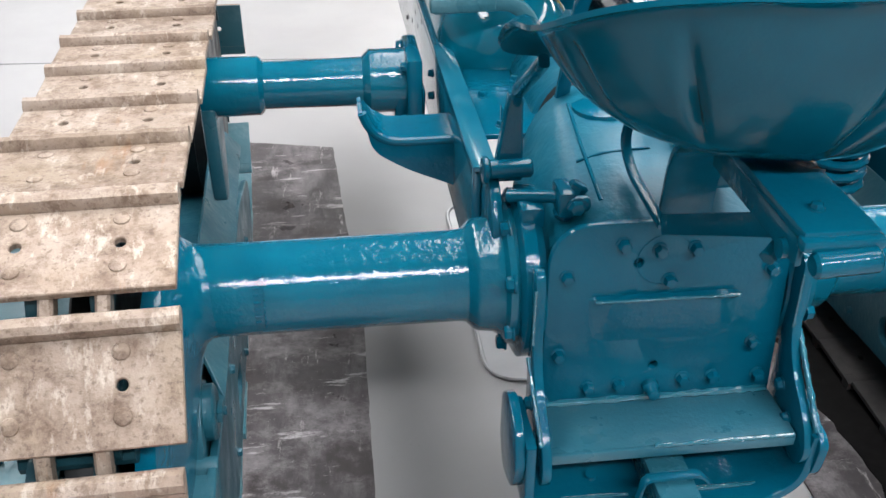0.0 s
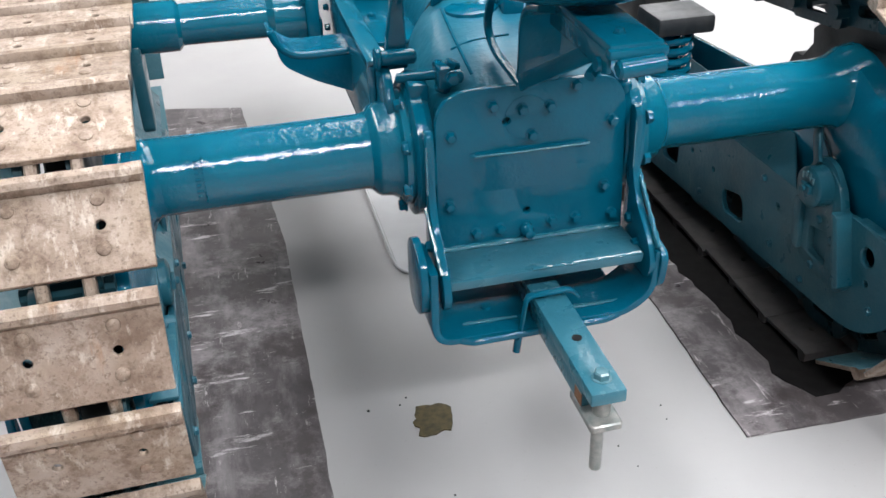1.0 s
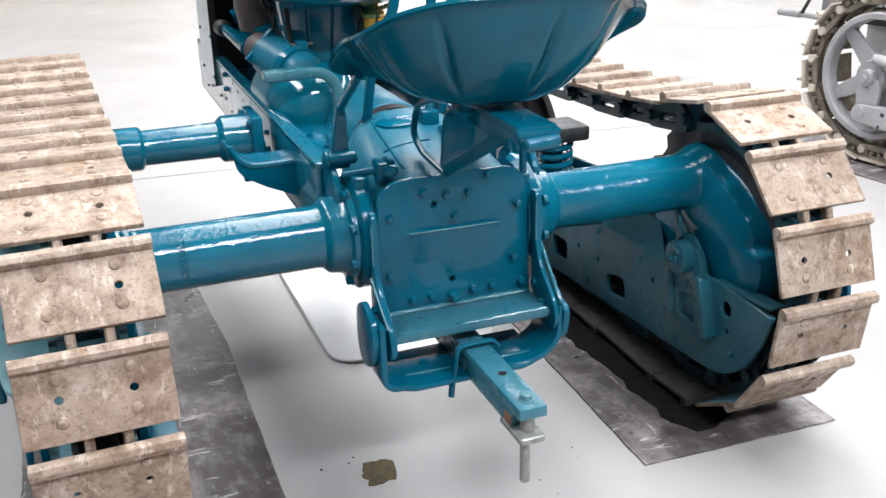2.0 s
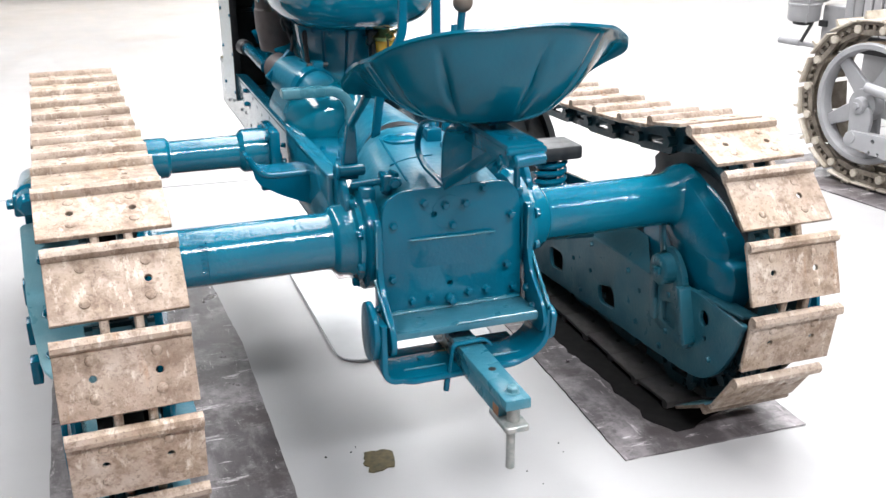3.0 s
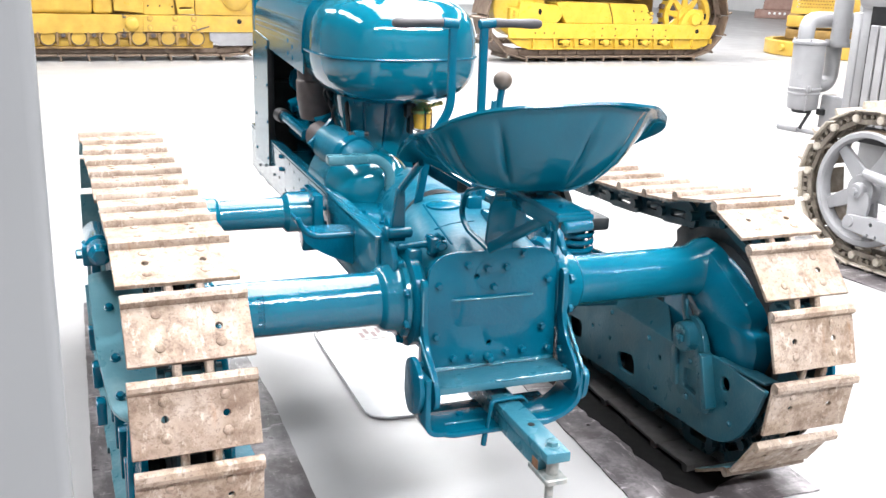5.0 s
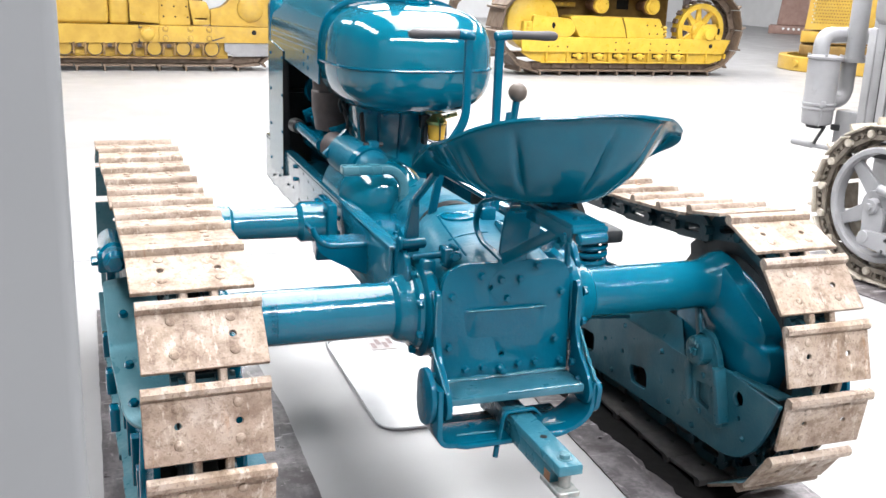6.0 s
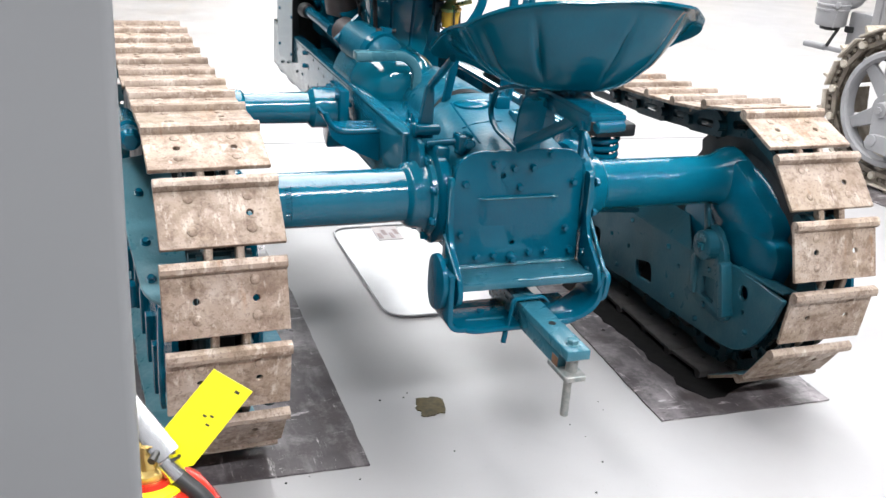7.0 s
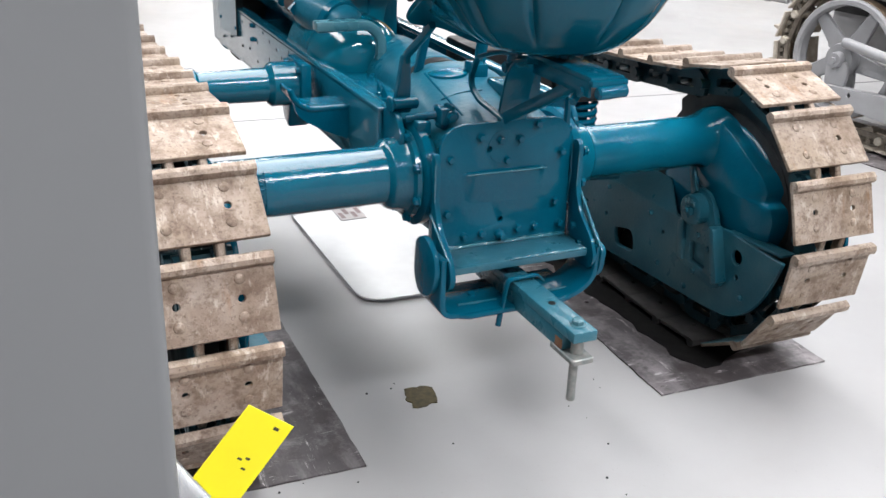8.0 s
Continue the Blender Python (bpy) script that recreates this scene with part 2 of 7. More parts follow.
OIL = plain("dried_oil", (0.052, 0.040, 0.014), 0.6, grain=90, amount=0.5)
# near-black for oil together with the shadow beside the right track
OIL_SHADE_BLACK = plain("black_oil_and_shade", (0.005, 0.0045, 0.0045), 0.75, grain=40, amount=0.4)
OIL_SHADE_BLACK.node_tree.nodes["Principled BSDF"].inputs["Specular IOR Level"].default_value = 0.12
DECAL = plain("printed_sticker", (0.40, 0.35, 0.35), 0.5)
DECAL_RED = plain("sticker_red", (0.16, 0.09, 0.09), 0.5)
INK = plain("ink", (0.05, 0.05, 0.03), 0.6)


def glow(name, colour, strength):
    m, nt, p, ln = nodes_of(name)
    p.inputs["Base Color"].default_value = (*colour, 1)
    p.inputs["Emission Color"].default_value = (*colour, 1)
    p.inputs["Emission Strength"].default_value = strength
    return m


DIFFUSER = glow("roof_light_sheet", (1.0, 0.98, 0.95), 4.0)


def glass_mat(name, colour):
    m, nt, p, ln = nodes_of(name)
    p.inputs["Base Color"].default_value = (*colour, 1)
    p.inputs["Transmission Weight"].default_value = 0.8
    p.inputs["Roughness"].default_value = 0.08
    return m


AMBER = glass_mat("amber_fuel_glass", (0.72, 0.42, 0.05))
AMBER.node_tree.nodes["Principled BSDF"].inputs["Transmission Weight"].default_value = 0.25


# ---- mesh helpers ----
def finish(name, bm, mat, parent=None, label="", smooth=35):
    bmesh.ops.recalc_face_normals(bm, faces=bm.faces)
    me = bpy.data.meshes.new(name)
    bm.to_mesh(me)
    bm.free()
    for mm in (mat if isinstance(mat, (list, tuple)) else (mat,)):
        me.materials.append(mm)
    if smooth:
        me.shade_smooth()
        me.set_sharp_from_angle(angle=radians(smooth))
    ob = new(name, me)
    if parent is not None:
        ob.parent = parent
    if label:
        ob["label"] = label
    return ob


part = finish


def thing(name, label, category, at=(0, 0, 0), group=""):
    e = new(name)
    e.location = at
    return tagged(e, label, category, group)


def bevel(bm, w, seg=2, geom=None, angle=30):
    if w <= 0:
        return
    bm.normal_update()
    edges = [e for e in (geom or bm.edges) if e.is_valid and len(e.link_faces) == 2 and e.calc_face_angle(0) > radians(angle)]
    bmesh.ops.bevel(bm, geom=edges, offset=w, segments=seg, profile=0.5, affect="EDGES", clamp_overlap=True)


def join(bm, other):
    tmp = bpy.data.meshes.new("tmp")
    other.to_mesh(tmp)
    other.free()
    bm.from_mesh(tmp)
    bpy.data.meshes.remove(tmp)
    return bm


def box(x0, x1, y0, y1, z0, z1, w=0.004, seg=2, m=None):
    bm = bmesh.new()
    bmesh.ops.create_cube(bm, size=1, matrix=Matrix.Translation(((x0 + x1) / 2, (y0 + y1) / 2, (z0 + z1) / 2)) @ Matrix.Diagonal((x1 - x0, y1 - y0, z1 - z0, 1)))
    bevel(bm, w, seg)
    if m is not None:
        bm.transform(m)
    return bm


def along(a, b):
    """The turn that carries z onto the way from a to b, set at a."""
    d = Vector(b) - Vector(a)
    return Matrix.Translation(a) @ d.to_track_quat("Z", "Y").to_matrix().to_4x4(), d.length


def revolve(profile, a, b, n=32, close=True):
    """Profile of (distance along a->b in metres, radius) turned round the axis a->b."""
    m, _ = along(a, b)
    bm = bmesh.new()
    rings = []
    for h, r in profile:
        if r < 1e-5:
            rings.append([bm.verts.new(m @ Vector((0, 0, h)))])
        else:
            rings.append([bm.verts.new(m @ Vector((r * math.cos(2 * math.pi * k / n), r * math.sin(2 * math.pi * k / n), h))) for k in range(n)])
    for r0, r1 in zip(rings, rings[1:]):
        for k in range(n):
            q = [r0[k % len(r0)], r0[(k + 1) % len(r0)], r1[(k + 1) % len(r1)], r1[k % len(r1)]]
            q = list(dict.fromkeys(q))
            if len(q) > 2:
                try:
                    bm.faces.new(q)
                except ValueError:
                    pass
    if close:
        for r in (rings[0], rings[-1]):
            if len(r) > 2:
                bm.faces.new(r)
    return bm


def rod(a, b, r, n=20, w=0.0):
    L = (Vector(b) - Vector(a)).length
    w = min(w, r * 0.6, L * 0.4)
    prof = [(0, r - w), (w, r), (L - w, r), (L, r - w)] if w > 0 else [(0, r), (L, r)]
    return revolve(prof, a, b, n)


def hexbolt(at, way, r=0.009, h=0.007, washer=True):
    """Hex head on a washer, standing on the surface at `at`."""
    a = Vector(at)
    w = Vector(way).normalized()
    bm = bmesh.new()
    if washer:
        join(bm, revolve([(-0.001, r * 1.22), (0.0012, r * 1.18), (0.002, r * 0.95)], a, a + w, 14))
    join(bm, revolve([(0.0, r), (h, r), (h + 0.002, r * 0.80), (h + 0.0026, r * 0.3)], a, a + w, 6))
    return bm


def sheet(outline, holes=(), thick=0.01, m=None, w=0.0015, seg=1):
    """Flat plate with holes: outline in its own x, y; thickness along z, centred."""
    bm = bmesh.new()
    edges = []
    for loop in (outline, *holes):
        vs = [bm.verts.new((x, y, -thick / 2)) for x, y in loop]
        for k in range(len(vs)):
            edges.append(bm.edges.new((vs[k], vs[(k + 1) % len(vs)])))
    bmesh.ops.triangle_fill(bm, use_beauty=True, use_dissolve=False, edges=edges)
    bmesh.ops.dissolve_limit(bm, angle_limit=0.01, verts=bm.verts, edges=bm.edges, delimit={"NORMAL"})
    bm.normal_update()
    ext = bmesh.ops.extrude_face_region(bm, geom=bm.faces[:])
    bmesh.ops.translate(bm, vec=(0, 0, thick), verts=[v for v in ext["geom"] if isinstance(v, bmesh.types.BMVert)])
    bmesh.ops.recalc_face_normals(bm, faces=bm.faces)
    if w:
        bevel(bm, w, seg, angle=50)
    if m is not None:
        bm.transform(m)
    return bm


def circle(cx, cy, r, n=16, a0=0.0, a1=360.0):
    full = abs(a1 - a0) >= 359.9
    k = n if full else n + 1
    return [(cx + r * math.cos(radians(a0 + (a1 - a0) * i / n)), cy + r * math.sin(radians(a0 + (a1 - a0) * i / n))) for i in range(k)]


def rrect(x0, x1, y0, y1, r, n=5):
    out = []
    for cx, cy, a in ((x1 - r, y1 - r, 0), (x0 + r, y1 - r, 90), (x0 + r, y0 + r, 180), (x1 - r, y0 + r, 270)):
        out += circle(cx, cy, r, n, a, a + 90)
    return out


def rounded(points, r, n=4):
    """A polygon with its corners rounded; r is one radius or one for each point."""
    out = []
    k = len(points)
    for i, p in enumerate(points):
        ri = r[i] if isinstance(r, (list, tuple)) else r
        p = Vector(p)
        a, b = Vector(points[i - 1]) - p, Vector(points[(i + 1) % k]) - p
        if ri <= 0:
            out.append(tuple(p))
            continue
        d = min(ri, a.length * 0.45, b.length * 0.45)
        s, e = p + a.normalized() * d, p + b.normalized() * d
        for j in range(n + 1):
            u = j / n
            out.append(tuple((1 - u) ** 2 * s + 2 * u * (1 - u) * p + u * u * e))
    return out


def sweep(path, section, up=(0, 0, 1), closed_section=True, caps=True):
    """A section (x across, y up) carried along a line of points."""
    bm = bmesh.new()
    pts = [Vector(p) for p in path]
    rings = []
    upv = Vector(up)
    for i, p in enumerate(pts):
        t = (pts[min(i + 1, len(pts) - 1)] - pts[max(i - 1, 0)]).normalized()
        side = t.cross(upv)
        if side.length < 1e-4:
            side = t.cross(Vector((0, 1, 0)))
        side.normalize()
        upn = side.cross(t).normalized()
        if 0 < i < len(pts) - 1:
            c = (pts[i + 1] - p).normalized().dot((p - pts[i - 1]).normalized())
            k = 1 / max(0.5, math.sqrt((1 + c) / 2))
        else:
            k = 1
        rings.append([bm.verts.new(p + side * sx + upn * sy) for sx, sy in section])
    n = len(section)
    for r0, r1 in zip(rings, rings[1:]):
        for j in range(n if closed_section else n - 1):
            bm.faces.new((r0[j], r0[(j + 1) % n], r1[(j + 1) % n], r1[j]))
    if caps and closed_section:
        bm.faces.new(rings[0])
        bm.faces.new(rings[-1])
    return bm


def smooth_path(points, r, n=5):
    """A line in space with rounded corners."""
    out = [Vector(points[0])]
    for a, p, b in zip(points, points[1:], points[2:]):
        a, p, b = Vector(a), Vector(p), Vector(b)
        d = min(r, (a - p).length * 0.48, (b - p).length * 0.48)
        s, e = p + (a - p).normalized() * d, p + (b - p).normalized() * d
        for j in range(n + 1):
            u = j / n
            out.append((1 - u) ** 2 * s + 2 * u * (1 - u) * p + u * u * e)
    out.append(Vector(points[-1]))
    return out


def pipe(points, r, bend=0.03, n=14):
    return sweep(smooth_path(points, bend), circle(0, 0, r, n))


def flat_bar(points, width, thick, up, bend=0.02):
    return sweep(smooth_path(points, bend), rrect(-width / 2, width / 2, -thick / 2, thick / 2, thick * 0.3, 2), up)


def side_plate(x, thick=0.01):
    """Carries a plate drawn in (y, z) to stand upright at x."""
    return Matrix(((0, 0, 1, x), (1, 0, 0, 0), (0, 1, 0, 0), (0, 0, 0, 1)))


def rear_plate(y):
    """Carries a plate drawn in (x, z) to stand upright at y."""
    return Matrix(((1, 0, 0, 0), (0, 0, -1, y), (0, 1, 0, 0), (0, 0, 0, 1)))


def flipped(bm, s):
    """Mirrored across the middle of the machine when s is -1."""
    if s < 0:
        bm.transform(Matrix.Diagonal((-1, 1, 1, 1)))
        bmesh.ops.reverse_faces(bm, faces=bm.faces)
    return bm


BOLT_MESHES = {}


def bolts(parent, places, way, r=0.009, h=0.007, mat=None, side=1, name="bolt"):
    """Bolts as parts of their own, sharing one mesh a size."""
    mat = mat or TEAL
    key = (round(r, 4), round(h, 4), mat.name)
    if key not in BOLT_MESHES:
        first = part("bolt", hexbolt((0, 0, 0), (0, 0, 1), r, h), mat)
        BOLT_MESHES[key] = first.data
        bpy.data.objects.remove(first)
    w = Vector((way[0] * side, way[1], way[2]))
    turn = w.to_track_quat("Z", "Y").to_matrix().to_4x4()
    for k, (x, y, z) in enumerate(places):
        b = new(name, BOLT_MESHES[key])
        b.parent = parent
        b.matrix_local = Matrix.Translation((x * side, y, z)) @ turn @ Matrix.Rotation(0.7 * k, 4, "Z")


# ---- the hall ----
def slab(name, x0, x1, y0, y1, z0, z1, mat, label):
    return tagged(part(name, box(x0, x1, y0, y1, z0, z1, 0), mat, smooth=0), label, "building", kind="structure")


HX0, HX1, HY0, HY1 = -9.0, 19.0, -8.0, 26.0
slab("floor", HX0, HX1, HY0, HY1, -0.2, 0.0, FLOOR, "pale polished concrete hall floor")
slab("ceiling", HX0, HX1, HY0, HY1, CEILING, CEILING + 0.2, CEIL, "grey sheet ceiling of the hall")
slab("wall_south", HX0, HX1, HY0 - 0.2, HY0, 0, CEILING, WALL, "grey painted hall wall")
slab("wall_north", HX0, HX1, HY1, HY1 + 0.2, 0, CEILING, WALL_WHITE, "white painted hall wall")
slab("wall_west", HX0 - 0.2, HX0, HY0, HY1, 0, CEILING, WALL, "grey painted hall wall")
slab("wall_east", HX1, HX1 + 0.2, HY0, HY1, 0, CEILING, WALL_WHITE, "white painted hall wall")
JOINT = plain("grey_joint_sealant", (0.19, 0.19, 0.19), 0.7)
tagged(part("floor_joint", box(HX0 + 0.5, HX1 - 0.5, -0.003, 0.003, -0.001, 0.0015, 0, m=Matrix.Translation((0, 2.22, 0)) @ Matrix.Rotation(radians(-3.7), 4, "Z")), JOINT, smooth=0), "thin grey sealed joint across the concrete floor", "floor joint", kind="structure")
for lx, ly, lw, ln, watts in LAMPS:
    rl = thing("roof_light", "unseen long white translucent roof light strip", "roof light", (lx, ly, CEILING), "roof lights")
    part("frame", box(-lw / 2 - 0.06, lw / 2 + 0.06, -ln / 2 - 0.06, ln / 2 + 0.06, -0.09, -0.004, 0.01), WHITE, rl)
    part("diffuser", box(-lw / 2, lw / 2, -ln / 2, ln / 2, -0.1, -0.085, 0.002), DIFFUSER, rl)


# ---- the teal crawler tractor ----
tractor = thing("crawler_tractor", "restored teal crawler tractor with rusty track shoes on rubber sheets", "tractor")
TUBE_Y, TUBE_Z, TUBE_R = 0.098, 0.484, 0.058       # rear axle tubes
SPR_Y, SPR_Z = 0.063, 0.332                        # sprocket centre
PIN_R, SHOE_OUT = 0.287, 0.050                     # chain pin circle, shoe face above it
SHOES = 30
PITCH = PIN_R * radians(25.9)
RUN = (SHOES * PITCH - 2 * math.pi * PIN_R) / 2    # straight runs
TRACK_X, SHOE_W = {-1: 0.656, 1: 0.636}, 0.216     # the right track stands a little closer
TOE_OUT = Matrix.Translation((-0.656, -0.1, 0)) @ Matrix.Rotation(radians(1.7), 4, "Z") @ Matrix.Translation((0.656, 0.1, 0))


SLACK = ((0.0, 0.0), (0.06, 0.010), (0.118, 0.025), (0.18, 0.032), (0.25, 0.039), (0.39, 0.051), (0.50, 0.058), (0.70, 0.065), (0.90, 0.068), (1.2, 0.066))
IDLER_R = {-1: PIN_R, 1: PIN_R - 0.035}            # the slack chain runs over a lower idler


def slack_drop(d):
    for (a, p), (b, q) in zip(SLACK, SLACK[1:]):
        if d <= b:
            return p + (q - p) * (d - a) / (b - a), (q - p) / (b - a)
    return SLACK[-1][1], 0.0


FLAT_LIFT = 0.021                                  # the ground run lies on its grousers, higher than the round of the sprocket


def ease(f):
    f = min(1.0, max(0.0, f))
    return f * f * (3 - 2 * f)


def track_point(s, side=-1):
    """Place (y, z) and outward turn in degrees at arc length s from the rear top of the sprocket."""
    ir = IDLER_R[side]
    s %= SHOES * PITCH
    half = math.pi * PIN_R
    if s < half:                                    # round the rear, downwards
        a = 90 + math.degrees(s / PIN_R)
        return SPR_Y + PIN_R * math.cos(radians(a)), SPR_Z + PIN_R * math.sin(radians(a)) + FLAT_LIFT * ease((a - 212) / 52), a
    s -= half
    if s < RUN:                                     # along the floor, forwards
        return SPR_Y + s, SPR_Z - PIN_R + FLAT_LIFT, 270
    s -= RUN
    if s < half:                                    # up round the idler
        a = 270 + math.degrees(s / PIN_R)
        return SPR_Y + RUN + ir * math.cos(radians(a)), SPR_Z - PIN_R + ir + ir * math.sin(radians(a)) + FLAT_LIFT * ease((320 - a) / 50), a
    s -= half
    if side > 0:
        down, slope = slack_drop(RUN - s)
        return SPR_Y + RUN - s, SPR_Z + PIN_R - down, 90 - math.degrees(math.atan(slope))
    sag = -0.012 * math.sin(math.pi * s / RUN)
    return SPR_Y + RUN - s, SPR_Z + PIN_R + sag, 90


def shoe_mesh(one_hole):
    """Pressed shoe: x across, y towards the raised lip, z outwards; its face at z = 0."""
    w, l0, l1, t = SHOE_W / 2, -0.066, 0.064, 0.009
    holes = [circle(0.051, -0.006, 0.0062, 12)]
    if not one_hole:
        holes.append(circle(-0.051, -0.004, 0.0062, 12))
    bm = sheet([(-w, l0), (w, l0), (w, l1 - 0.022), (-w, l1 - 0.022)], holes, t, Matrix.Translation((0, 0, -t / 2)), 0.0012)
    lip = [(l1 - 0.0225, -t), (l1 - 0.0225, 0.004), (l1 - 0.018, 0.012), (l1 - 0.010, 0.0135), (l1 - 0.001, 0.010), (l1 + 0.001, 0.003), (l1, -0.006), (l1 - 0.008, -t)]
    n = 9
    rows = []
    lb = bmesh.new()
    for k in range(n + 1):
        x = -w + 2 * w * k / n
        wob = 0.0004 * math.sin(3.1 * k + (5 if one_hole else 1))
        rows.append([lb.verts.new((x, y + wob * 0.5, z + (wob if z > 0.008 else 0))) for y, z in lip])
    for a, b in zip(rows, rows[1:]):
        for j in range(len(lip)):
            lb.faces.new((a[j], a[(j + 1) % len(lip)], b[(j + 1) % len(lip)], b[j]))
    lb.faces.new(rows[0])
    lb.faces.new(rows[-1])
    join(bm, lb)
    for x in (-0.030, 0.024):
        join(bm, box(x, x + 0.015, 0.045, 0.094, -0.036, -0.014, 0.003, 1))
    for x, y in ((0.051, 0.026), (0.051, -0.036), (-0.051, 0.026), (-0.051, -0.036)):
        join(bm, revolve([(0, 0.0095), (0.002, 0.0085), (0.0038, 0.005), (0.0042, 0)], (x, y, -0.0005), (x, y, 1), 10, close=False))
    bmesh.ops.recalc_face_normals(bm, faces=bm.faces)
    bm.normal_update()
    for f in bm.faces:
        f.material_index = 1 if f.normal.z < -0.7 and f.calc_center_median().z < -0.006 else 0
    me = bpy.data.meshes.new("shoe")
    bm.to_mesh(me)
    bm.free()
    me.materials.append(SHOE)
    me.materials.append(TEAL_OLD)
    me.shade_smooth()
    me.set_sharp_from_angle(angle=radians(30))
    return me


SHOE_TWO, SHOE_ONE = shoe_mesh(False), shoe_mesh(True)
SHOE_LOW = {-1: SHOE_TWO.copy(), 1: SHOE_TWO.copy()}  # the shoes of the ground run: the left ones keep their paint, the right ones are dark
SHOE_DARK = metal("dark_brown_shoe_iron", (0.024, 0.024, 0.024), (0.062, 0.056, 0.054), 0.55, 0.2, 18, 0.0015)
for side, coat in ((-1, TEAL_OLD), (1, SHOE_DARK)):
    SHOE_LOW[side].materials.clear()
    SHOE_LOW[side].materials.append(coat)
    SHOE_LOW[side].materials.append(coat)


def chain_mesh(phase, side):
    """Link side bars and bushes of one whole chain, round x = 0."""
    bm = bmesh.new()
    for k in range(SHOES):
        y, z, a = track_point(k * PITCH + phase, side)
        turn = Matrix.Translation((0, y, z)) @ Matrix.Rotation(radians(a - 90), 4, "X")
        for x in (-0.031, 0.031):
            link = sheet(rounded([(-0.072, -0.026), (0.072, -0.026), (0.074, 0.012), (0.05, 0.036), (-0.05, 0.036), (-0.074, 0.012)], 0.012, 3),
                         [rrect(-0.034, 0.034, -0.008, 0.012, 0.008, 3)], 0.012,
                         turn @ Matrix.Translation((x + (0.006 if k % 2 else -0.006), 0, 0)) @ side_plate(0), 0)
            join(bm, link)
        y2, z2, a2 = track_point((k + 0.5) * PITCH + phase, side)
        join(bm, rod((-0.055, y2, z2), (0.055, y2, z2), 0.013, 10))
    return bm


def final_drive_lobe():
    """Right final drive: a cast lobe that sweeps down from the tube's end, its crest standing out from a round guard."""
    outline = rounded([(0.150, 0.520), (0.098, 0.552), (0.045, 0.540), (-0.015, 0.509), (-0.062, 0.482), (-0.108, 0.457), (-0.131, 0.428), (-0.124, 0.407), (-0.147, 0.397), (-0.157, 0.366), (-0.147, 0.320), (-0.118, 0.270), (-0.02, 0.262), (0.045, 0.30), (0.10, 0.38), (0.160, 0.44)],
                      [0.03, 0.03, 0.03, 0.03, 0.03, 0.025, 0.012, 0.008, 0.012, 0.03, 0.03, 0.04, 0.04, 0.04, 0.04, 0.04], 4)
    cy, cz = 0.0, 0.40
    bm = bmesh.new()
    loops = []
    for x, k in ((0.5590, 0.15), (0.5595, 0.4), (0.561, 0.62), (0.564, 0.8), (0.5685, 0.92), (0.574, 0.985), (0.579, 1.0), (0.590, 1.015), (0.606, 1.03), (0.640, 1.035)):
        loops.append([bm.verts.new((x + 0.010 * max(0.0, (0.40 - z) / 0.14) * (k < 1.02), cy + (y - cy) * k, cz + (z - cz) * k)) for y, z in outline])
    n = len(outline)
    for a, b in zip(loops, loops[1:]):
        for k in range(n):
            bm.faces.new((a[k], a[(k + 1) % n], b[(k + 1) % n], b[k]))
    bm.faces.new(loops[0])
    bm.faces.new(loops[-1])
    case_ob = part("final_drive_case", bm, TEAL, tractor, "glossy teal final drive casing with a crested lobe", smooth=32)
    part("sprocket_guard", revolve([(0, 0.10), (0.0, 0.190), (0.003, 0.200), (0.010, 0.206), (0.034, 0.208), (0.036, 0.10)], (0.600, SPR_Y, SPR_Z), (1, SPR_Y, SPR_Z), 56), TEAL, case_ob, "round teal guard behind the casing")
    part("casing_web", flat_bar([(0.552, 0.10, 0.425), (0.545, 0.085, 0.40), (0.532, 0.055, 0.372)], 0.020, 0.008, (1, 0, 0), 0.02), TEAL_SIDE, case_ob)


